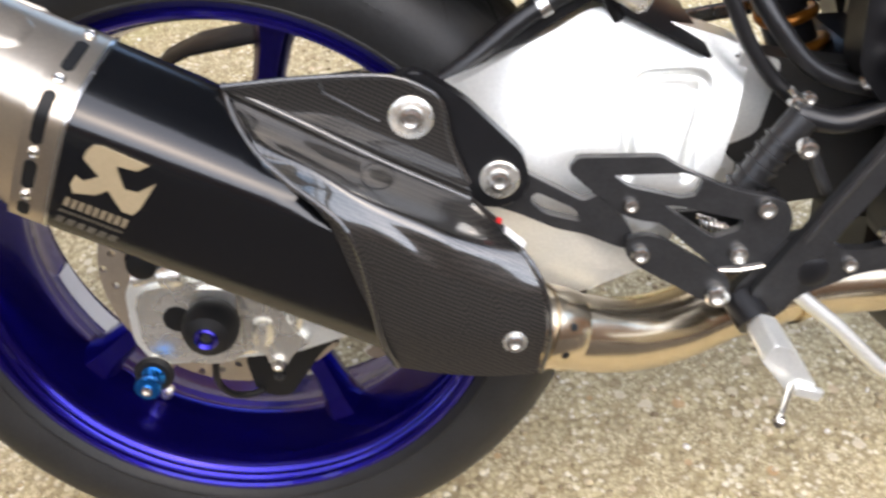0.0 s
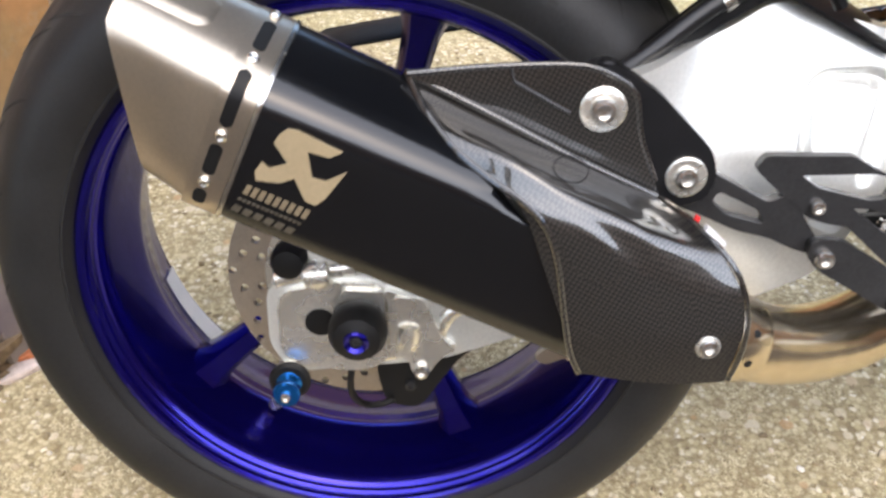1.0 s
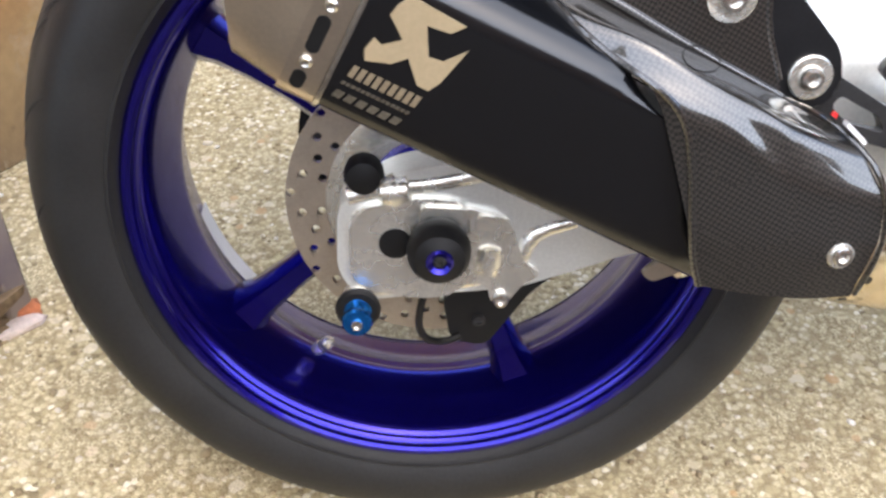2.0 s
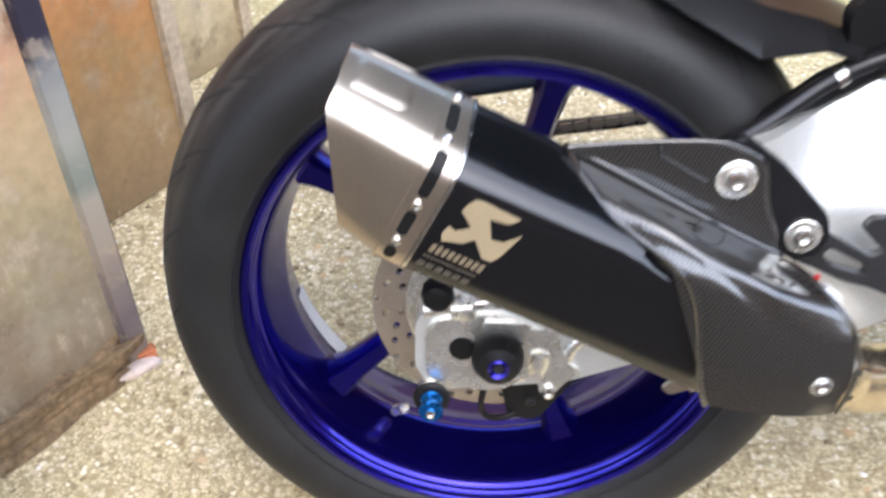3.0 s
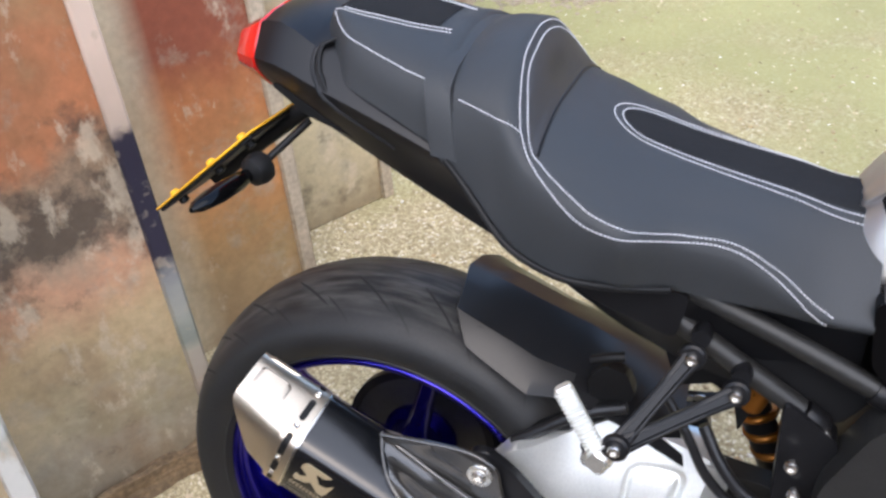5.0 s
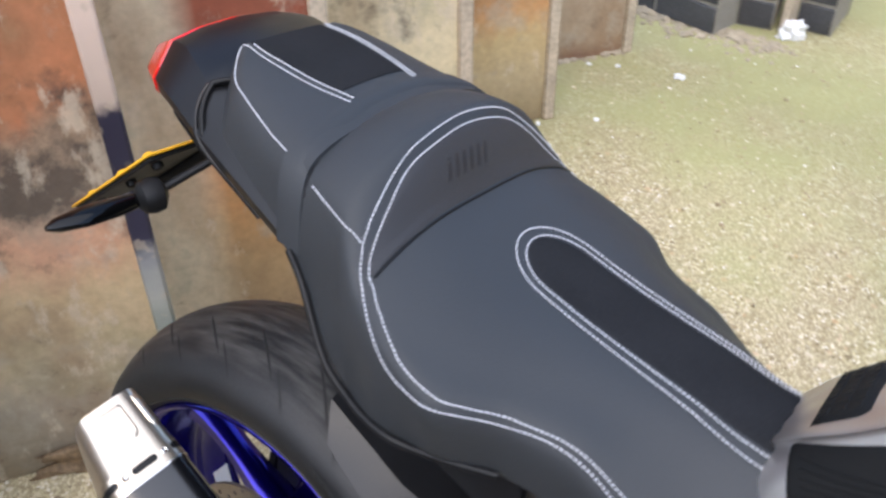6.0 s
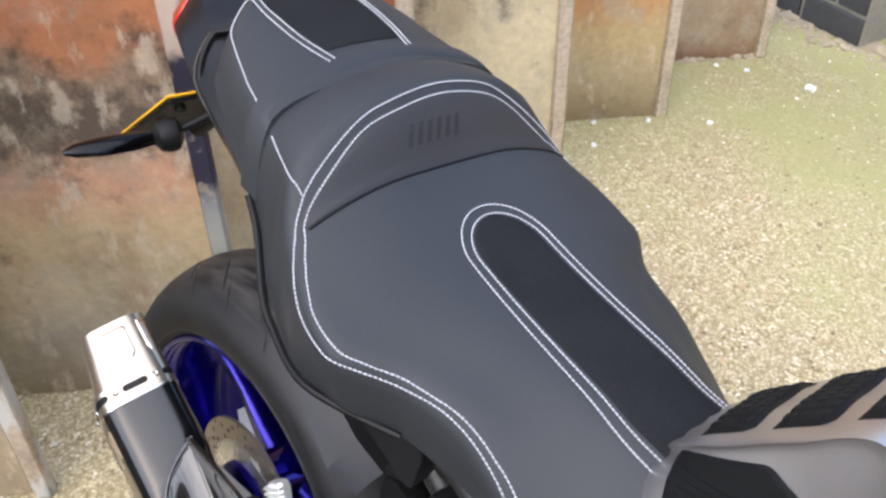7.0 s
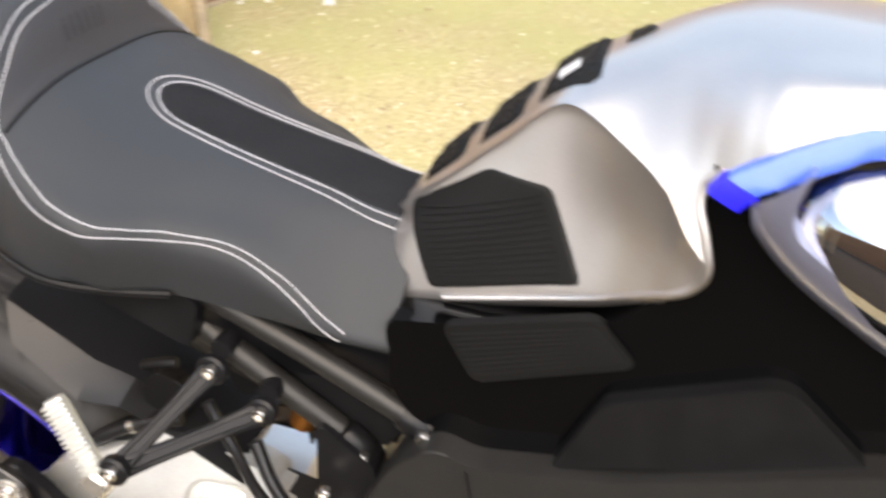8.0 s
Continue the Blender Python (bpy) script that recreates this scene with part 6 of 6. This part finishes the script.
# passenger seat panel and stitching
px = np.linspace(-0.034, 0.076, 18)
mid_half = spline([-0.036, 0.0, 0.05, 0.10], [0.060, 0.061, 0.060, 0.050])
patch("passenger_inlay", pill_tree, [(x, -mid_half(x)) for x in px], [(x, 0.70 * mid_half(x)) for x in px], SUEDE, pill, label="dark suede centre panel")
rows = []
for s, q in ((-1, -1), (1, 0.72)):
    rows += [[(-0.036, q * 0.064, 0.985), (0.0, q * 0.0665, 0.978), (0.05, q * 0.065, 0.973), (0.092, q * 0.056, 0.968)], [(-0.030, q * 0.0575, 0.985), (0.0, q * 0.0595, 0.978), (0.05, q * 0.0575, 0.973), (0.092, q * 0.0485, 0.968)],
             [(-0.036, s * 0.066, 0.985), (-0.022, s * 0.088, 0.976), (0.0, s * 0.104, 0.966), (0.054, s * 0.122, 0.950), (0.097, s * 0.133, 0.940)]]
stitches("stitching", rows, pill_tree, pill)
# cross strap over the joint
strap_rows = []
for k in range(41):
    y = -1 + 2 * k / 40
    a = abs(y)
    prof = [(0, 0.9695), (0.045, 0.9655), (0.085, 0.957), (0.115, 0.947), (0.136, 0.932), (0.147, 0.905), (0.153, 0.866)]
    yy = spline([0, 0.2, 0.4, 0.58, 0.72, 0.86, 1], [p[0] for p in prof])(a)
    zz = spline([0, 0.2, 0.4, 0.58, 0.72, 0.86, 1], [p[1] for p in prof])(a)
    xx = 0.107 + 0.024 * a ** 2.2
    o = Vector((0, yy, zz - 0.80)).normalized() * 0.0015
    s = 1 if y > 0 else -1
    strap_rows.append([Vector((xx + dx, s * yy, zz + dz)) + Vector((0, s * o.y * m, o.z * m)) for dx, dz, m in ((-0.029, 0.004, -1), (-0.028, 0.004, 1), (-0.014, 0.0025, 1.6), (-0.001, 0, 1), (0.0, 0, -1))])
part("grab_strap", loft(strap_rows, close=False, cap=False), VINYL, seat, "vinyl grab strap across the seat joint", 60)
# black line put in for the shade along the strap's front edge
part("strap_shadow_gap", tube([r[4] + Vector((0.001, 0, 0)) for r in strap_rows], 0.0015, 6, smooth=False), BLACK, seat)
# a row of plain slanted bars pressed into the lumbar panel
for k in range(6):
    y0 = -0.042 + 0.0108 * k
    rows = [[drop(seat_tree, 0.1935 + 0.0045 * q, y0 + 0.0050 * t - 0.0030 * q, 0.0010) for t in (0, 0.5, 1)] for q in (-1, 0, 1)]
    part("pressed_bar", shell(rows, 0.0011), PRESSED, seat)

# -- subframe tubes --
sub = part("subframe", tube([(0.366, -0.121, 0.750), (0.47, -0.121, 0.708), (0.560, -0.121, 0.668)], 0.0115, 16), FRAMEGREY, bike, "satin dark grey tubular subframe")
part("lower_tube", tube([(0.340, -0.113, 0.718), (0.43, -0.112, 0.662), (0.500, -0.108, 0.617)], 0.0125, 16), FRAMEGREY, sub)
for p, d in (((0.566, -0.121, 0.664), (0.9, 0, -0.42)), ((0.507, -0.108, 0.611), (0.82, 0, -0.57))):
    part("tube_collar", turned([(0.0135, -0.014), (0.0145, -0.010), (0.0145, 0.010), (0.011, 0.016)], p, d, 18), ANOD, sub)
    bolt((p[0] + 0.012, p[1] - 0.013, p[2] - 0.006), 0.0072, sub)
for p in ((0.385, -0.110, 0.700), (0.430, -0.110, 0.663)):
    part("lug", turned([(0.010, 0), (0.011, 0.014), (0.010, 0.024)], p, (0, -1, 0), 18), ANOD, sub)
part("infill_panel", plate(round_corners([(0.36, 0.742), (0.57, 0.655), (0.53, 0.60), (0.34, 0.70)], 0.01), -0.098, -0.085, 0.002), BLACK, sub)

# -- shock absorber, hoses and dark parts between frame and swingarm --
shock = part("shock_absorber", tube([(0.40, 0, 0.64), (0.46, 0, 0.52), (0.50, 0, 0.43)], 0.020, 16), ANOD, bike, "rear shock absorber with an amber coil spring")
coil = [(0.41 + 0.085 * k / 60 + 0.021 * 0.85 * math.cos(k * 0.72), 0.021 * math.sin(k * 0.72), 0.625 - 0.17 * k / 60 + 0.021 * 0.5 * math.cos(k * 0.72)) for k in range(61)]
part("coil_spring", tube(coil, 0.0050, 10, step=0.008), SPRING, shock, "amber lacquered coil spring")
part("reservoir", turned([(0.008, -0.02), (0.014, -0.018), (0.014, 0.016), (0.010, 0.020)], (0.450, -0.088, 0.616), (0.3, -0.2, 0.93), 20), SPRING, shock, "amber reservoir cap")
part("mudguard_panel", plate(round_corners([(0.355, 0.715), (0.470, 0.655), (0.455, 0.625), (0.400, 0.600), (0.362, 0.590), (0.345, 0.640)], 0.01), -0.062, -0.050, 0.002), BLACK, shock, "black inner guard before the shock")
part("inner_guard", plate(round_corners([(0.385, 0.625), (0.425, 0.610), (0.448, 0.560), (0.437, 0.530), (0.428, 0.575), (0.400, 0.590)], 0.006), -0.046, -0.036, 0.002), BLACK, shock, "black rubber flap before the spring")
part("upper_cap", turned([(0.020, -0.010), (0.026, -0.008), (0.027, 0.012), (0.018, 0.016)], (0.425, 0, 0.600), (-0.5, 0, 0.86), 22), BLACK, shock)
hose = part("brake_hose_rear", tube([(0.352, -0.105, 0.610), (0.385, -0.112, 0.560), (0.408, -0.112, 0.515), (0.440, -0.108, 0.478), (0.475, -0.106, 0.460), (0.520, -0.108, 0.470)], 0.0058, 10), HOSE, bike, "black rubber brake hose")
part("second_hose", tube([(0.400, -0.10, 0.57), (0.425, -0.112, 0.530), (0.455, -0.115, 0.498), (0.50, -0.112, 0.482), (0.55, -0.10, 0.478)], 0.0070, 10), HOSE, hose)
part("hose_sleeve", tube([(0.440, -0.126, 0.470), (0.475, -0.128, 0.462), (0.520, -0.124, 0.474)], 0.0085, 12), HOSE, hose)
for p in ((0.492, -0.146, 0.575), (0.500, -0.140, 0.535), (0.500, -0.140, 0.505)):
    bolt(p, 0.0072, hose)

# -- engine and frame masses --
engine = part("engine", box((0.44, 0.20, 0.34), (0.76, 0, 0.40), 0.04), ANOD, bike, "dark engine block deep in the frame")
part("clutch_cover", turned([(0.09, 0), (0.095, 0.01), (0.085, 0.03), (0.06, 0.036), (0.02, 0.037)], (0.72, -0.10, 0.42), (0, -1, 0), 36), FRAMEGREY, engine)
part("sprocket_cover", box((0.10, 0.16, 0.14), (0.54, 0, 0.42), 0.02), ANOD, engine)
part("linkage", plate(round_corners([(0.475, 0.64), (0.535, 0.60), (0.525, 0.50), (0.505, 0.47), (0.48, 0.50)], 0.01), -0.128, -0.095, 0.004), ANOD, engine)
spar = part("main_frame", plate(round_corners([(0.520, 0.560), (0.558, 0.640), (0.592, 0.672), (0.625, 0.660), (0.750, 0.684), (0.930, 0.752), (1.05, 0.76), (1.05, 0.60), (0.75, 0.52), (0.60, 0.36), (0.515, 0.36)], 0.018), -0.158, -0.105, 0.010, 3), FRAMEGREY, bike, "broad dark grey aluminium frame spar")
part("far_spar", plate(round_corners([(0.520, 0.560), (0.592, 0.672), (0.750, 0.684), (0.930, 0.752), (1.05, 0.76), (1.05, 0.60), (0.75, 0.52), (0.60, 0.36)], 0.018), 0.105, 0.158, 0.010, 2), FRAMEGREY, spar)
part("frame_seam", tube([(0.622, -0.1585, 0.655), (0.629, -0.1585, 0.625), (0.628, -0.1585, 0.590)], 0.0012, 6), ANOD, spar)

# -- tank --
KX = [0.515, 0.535, 0.56, 0.60, 0.655, 0.70, 0.735, 0.757, 0.78, 0.80, 0.86, 0.97, 1.05]
k_top = spline(KX, [0.828, 0.858, 0.886, 0.925, 0.976, 1.005, 1.024, 1.032, 1.038, 1.041, 1.042, 1.022, 0.985])
k_sy = spline(KX, [0.023, 0.030, 0.035, 0.039, 0.047, 0.067, 0.091, 0.111, 0.129, 0.138, 0.141, 0.124, 0.108])
k_sz = spline(KX, [0.8275, 0.856, 0.882, 0.922, 0.971, 0.983, 0.990, 0.992, 0.994, 0.998, 1.008, 0.991, 0.960])
k_ay = spline(KX, [0.040, 0.052, 0.060, 0.067, 0.079, 0.103, 0.130, 0.146, 0.152, 0.153, 0.152, 0.140, 0.125])
k_az = spline(KX, [0.824, 0.848, 0.872, 0.912, 0.958, 0.946, 0.932, 0.908, 0.888, 0.876, 0.87, 0.86, 0.85])
k_my = spline(KX, [0.062, 0.073, 0.079, 0.084, 0.087, 0.099, 0.1225, 0.142, 0.1505, 0.152, 0.151, 0.140, 0.125])
k_mz = spline(KX, [0.808, 0.820, 0.832, 0.852, 0.880, 0.886, 0.888, 0.882, 0.868, 0.862, 0.855, 0.845, 0.835])
k_by = spline(KX, [0.080, 0.089, 0.094, 0.099, 0.105, 0.115, 0.131, 0.144, 0.151, 0.152, 0.150, 0.139, 0.124])
k_bz = spline(KX, [0.766, 0.769, 0.776, 0.787, 0.803, 0.820, 0.841, 0.854, 0.850, 0.846, 0.84, 0.83, 0.82])
EDGE_X = spline([0.84, 0.856, 0.868, 0.886, 0.911, 0.927, 0.942, 0.956], [0.745, 0.755, 0.769, 0.775, 0.767, 0.7605, 0.7605, 0.772])
EDGE_Z = spline([0.772, 0.786, 0.806, 0.836, 0.86, 0.92, 1.05], [0.946, 0.956, 0.969, 0.981, 0.988, 0.986, 0.948])


def tank_ring(x):
    soft = 0.005 if x < 0.66 else max(0.002, 0.005 - 0.035 * (x - 0.66))
    half = half_curve([(0, k_top(x)), (k_sy(x) * 0.55, k_top(x) * 0.66 + k_sz(x) * 0.34 + 0.002), (k_sy(x), k_sz(x)), (k_ay(x) - soft * 0.4, k_az(x) + soft), (k_ay(x) - soft * 0.3, k_az(x) - soft), (k_my(x), k_mz(x)), (k_by(x), k_bz(x))])
    half += [Vector((half[-1].x - 0.006, half[-1].y - 0.008)), Vector((half[-1].x - 0.03, half[-1].y - 0.010))]
    return [(x, -p.x, p.y) for p in half] + [(x, p.x, p.y) for p in half[:0:-1]]


def tank_skin():
    """The tank's pressed skin, whole."""
    return loft([tank_ring(x) for x in np.linspace(0.515, 0.72, 44)] + [tank_ring(x) for x in np.linspace(0.7215, 0.82, 68)] + [tank_ring(x) for x in np.linspace(0.825, 1.05, 46)])


def tank_cut(bm):
    """Cuts the skin's front lower corners out for the cowls."""
    gone = []
    for f in bm.faces:
        c = f.calc_center_median()
        if abs(c.y) > 0.075 and c.x < 1.04 and ((0.84 < c.z < 0.956 and c.x > EDGE_X(c.z)) or (c.x > 0.772 and c.z < EDGE_Z(c.x))):
            gone.append(f)
    bmesh.ops.delete(bm, geom=gone, context="FACES")
    return bm


tank = part("fuel_tank", tank_cut(tank_skin()), GREYTANK, bike, "warm silver painted fuel tank with knee recesses", 60)
whole = tank_skin()
whole.normal_update()
tank_tree = BVHTree.FromBMesh(whole)
whole.free()


def on_tank(x, z, lift):
    """The point of the tank's right side at (x, z)."""
    hit, normal, _, _ = tank_tree.ray_cast(Vector((x, -0.6, z)), Vector((0, 1, 0)))
    if hit is None:
        hit, normal, _, _ = tank_tree.find_nearest(Vector((x, -0.1, z)))
    if normal.y > 0:
        normal = -normal
    return hit + normal * lift


def side_patch(name, outline, mat, parent, lift, label, rings=7):
    """A pad on the tank's side: shrinking copies of its outline laid on the tank, the rim sunk in it."""
    rim = round_corners(outline, 0.007, 3)
    dense = []
    for a, b in zip(rim, rim[1:] + rim[:1]):
        n = max(1, int((Vector(b) - Vector(a)).length / 0.008))
        dense += [Vector(a).lerp(Vector(b), k / n) for k in range(n)]
    mid = sum(dense, Vector((0, 0))) / len(dense)
    rows = [[on_tank(*(mid + (p - mid) * s), h) for p in dense] for s, h in [(1.0, -0.001), (0.985, lift * 0.8), (0.955, lift)] + [(0.9 * (1 - k / rings) + 0.02, lift) for k in range(rings)]]
    return part(name, loft(rows), mat, parent, label, 35)


rim = [(0.575, 0.7815), (0.60, 0.789), (0.655, 0.806), (0.70, 0.823), (0.735, 0.844), (0.755, 0.857), (0.768, 0.869), (0.7735, 0.886), (0.766, 0.911), (0.7595, 0.927), (0.7595, 0.942), (0.771, 0.957)]
part("tank_rim", tube([on_tank(x, z, 0.0008) for x, z in rim], 0.0033, 12, step=0.003), GREYTANK, tank, "rolled silver edge of the tank")
PAD = [(0.530, 0.842), (0.597, 0.895), (0.650, 0.895), (0.687, 0.827), (0.562, 0.786)]
side_patch("knee_pad", PAD, PADRUB, tank, 0.004, "black rubber knee pad")
for k in range(13):
    f = (k + 0.5) / 13
    p0, p1 = Vector((0.566, 0.790)).lerp(Vector((0.536, 0.842)), f), Vector((0.680, 0.826)).lerp(Vector((0.648, 0.892)), f)
    part("pad_rib", tube([on_tank(*p0.lerp(p1, 0.05 + 0.9 * j / 12), 0.0042) for j in range(13)], 0.0008, 5, smooth=False), PADRUB, tank)


def on_top(x, y, lift):
    hit, normal, _, _ = tank_tree.ray_cast(Vector((x, y, 1.4)), Vector((0, 0, -1)))
    return hit + (normal if normal.z > 0 else -normal) * lift


# segmented tank pad along the spine, with a raised square pattern
segments = ((0.535, 0.570, 0.042, 0.046), (0.580, 0.615, 0.048, 0.052), (0.624, 0.672, 0.052, 0.057), (0.682, 0.705, 0.012, 0.005))
for x0, x1, w0, w1 in segments:
    rows = []
    for i in range(7):
        x = x0 + (x1 - x0) * i / 6
        w = w0 + (w1 - w0) * i / 6
        rows.append([on_top(x, -w + 2 * w * j / 16, 0.0032 if 0 < i < 6 and 0 < j < 16 else -0.0008) for j in range(17)])
    part("pad_segment", loft(rows, close=False, cap=False), PADRUB, tank, "black rubber tank pad segment", 30)
    bm = bmesh.new()
    nx, ny = max(2, int((x1 - x0) / 0.011)), max(2, int((w0 + w1) / 0.011))
    for i in range(nx):
        for j in range(ny):
            x = x0 + (x1 - x0) * (0.10 + 0.80 * (i + 0.5) / nx)
            w = (w0 + (w1 - w0) * (i + 0.5) / nx) * 0.86
            y = -w + 2 * w * (j + 0.5) / ny
            q = [on_top(x + a * 0.0032, y + b * 0.0036, 0.0030) for a, b in ((-1, -1), (1, -1), (1, 1), (-1, 1))]
            t = [on_top(x + a * 0.0026, y + b * 0.0026, 0.0042) for a, b in ((-1, -1), (1, -1), (1, 1), (-1, 1))]
            loft([q, t], bm=bm)
    part("pad_studs", bm, PADRUB, tank)
part("pad_sticker", loft([[on_top(0.640 + 0.007 * i, -0.040 + 0.009 * j + 0.003 * i, 0.0050) for j in range(3)] for i in range(3)], close=False, cap=False), WHITE, tank, "small white sticker on the tank pad")
# blue stripe along the edge above the cowl: upper and lower edge run side by side, cut off on a slant
upper = smooth_path([(0.7620, -0.1555, 0.9450), (0.7715, -0.1550, 0.9585), (0.7885, -0.1530, 0.9704), (0.8053, -0.1505, 0.9813), (0.8356, -0.1455, 0.9970), (0.8600, -0.1430, 1.0040), (0.92, -0.136, 1.003), (1.0, -0.121, 0.983)], 0.004)
lower = smooth_path([(0.7796, -0.1590, 0.9394), (0.7873, -0.1590, 0.9481), (0.7990, -0.1580, 0.9558), (0.8101, -0.1560, 0.9613), (0.8377, -0.1510, 0.9764), (0.8602, -0.1470, 0.9860), (0.92, -0.142, 0.986), (1.0, -0.127, 0.965)], 0.004)
rows = []
for k in range(61):
    p, q = Vector(upper[round((len(upper) - 1) * k / 60)]), Vector(lower[round((len(lower) - 1) * k / 60)])
    rows.append([p + Vector((0, 0.012, 0.0005)), p + Vector((0, 0.005, 0.0010)), p, p.lerp(q, 0.5) + Vector((0, -0.0012, 0)), q, q + Vector((0, 0.006, -0.001))])
for name, run, mat, label in (("stripe_end", rows[:5], BLUEEND, "deep blue end of the stripe"), ("blue_stripe", rows[4:], BLUESTRIPE, "bright blue stripe between tank and cowl")):
    part(name, shell(run, 0.002), mat, tank, label)

# -- side covers and cowl below the tank --
cover = part("side_cover", plate(round_corners([(0.535, 0.770), (0.70, 0.800), (0.765, 0.862), (0.760, 0.930), (0.80, 0.945), (0.93, 0.85), (1.0, 0.80), (0.95, 0.74), (0.75, 0.675), (0.64, 0.655), (0.58, 0.660), (0.545, 0.70)], 0.01), -0.130, -0.080, 0.012, 3), GLOSS, bike, "gloss black side cover below the tank")
part("side_pad", plate(round_corners([(0.584, 0.780), (0.706, 0.818), (0.742, 0.782), (0.616, 0.732)], 0.008), -0.1365, -0.125, 0.003, 2), PADRUB, cover, "black rubber grip pad")
for k in range(9):
    f = (k + 0.5) / 9
    a, b = Vector((0.590, -0.1365, 0.776)).lerp(Vector((0.618, -0.1365, 0.738)), f), Vector((0.704, -0.1365, 0.811)).lerp(Vector((0.734, -0.1365, 0.785)), f)
    part("grip_rib", tube([a, b], 0.0008, 5, smooth=False), PADRUB, cover)
part("lower_panel", plate(round_corners([(0.690, 0.672), (0.722, 0.748), (0.840, 0.798), (0.858, 0.796), (0.925, 0.742)], 0.008), -0.146, -0.120, 0.005, 2), BLACK, cover, "matt black lower panel")
part("far_cover", plate(round_corners([(0.535, 0.770), (0.765, 0.862), (0.80, 0.945), (1.0, 0.80), (0.75, 0.675), (0.58, 0.660)], 0.01), 0.080, 0.130, 0.012, 2), GLOSS, cover)
rings = []
for k in range(15):
    s = k / 14
    x = 0.806 + 0.27 * s
    r = math.sqrt(max(0.0004, 1 - (1 - min(1, s * 1.35)) ** 2))
    cy, cz = -0.112 - 0.038 * s, 0.934 - 0.040 * s
    rings.append([(x, cy + (0.022 + 0.050 * r) * math.cos(a), cz + (0.012 + 0.066 * r) * math.sin(a)) for a in (2 * math.pi * j / 24 for j in range(24))])
cowl = part("air_cowl", loft(rings), COWL, bike, "mirror-gloss dark air cowl beside the tank", 60)
# painted border round the cowl: outer and inner edge run side by side
outer = smooth_path([(0.7903, -0.157, 0.9445), (0.7923, -0.157, 0.9298), (0.801, -0.157, 0.918), (0.8177, -0.157, 0.9022), (0.8381, -0.157, 0.8871), (0.8591, -0.157, 0.8746), (0.8883, -0.157, 0.8578), (0.94, -0.156, 0.832)], 0.004)
inner = smooth_path([(0.8201, -0.166, 0.9735), (0.8156, -0.168, 0.9458), (0.8216, -0.168, 0.9306), (0.8374, -0.168, 0.9186), (0.8597, -0.168, 0.9042), (0.8888, -0.168, 0.8884), (0.917, -0.168, 0.8761), (0.97, -0.167, 0.850)], 0.004)
rows = []
for k in range(41):
    p, q = Vector(outer[round((len(outer) - 1) * k / 40)]), Vector(inner[round((len(inner) - 1) * k / 40)])
    rows.append([p + Vector((0, 0.012, 0)), p, p.lerp(q, 0.33) + Vector((0, -0.0035, 0)), p.lerp(q, 0.72) + Vector((0, -0.0035, 0)), q, q + Vector((0.003, 0.012, 0.003))])
# the border's lavender is reflected sky put into the silver
part("cowl_border", shell(rows, 0.002), SKYSILVER, cowl, "silver border of the cowl, coloured with the sky's blue reflection", 60)
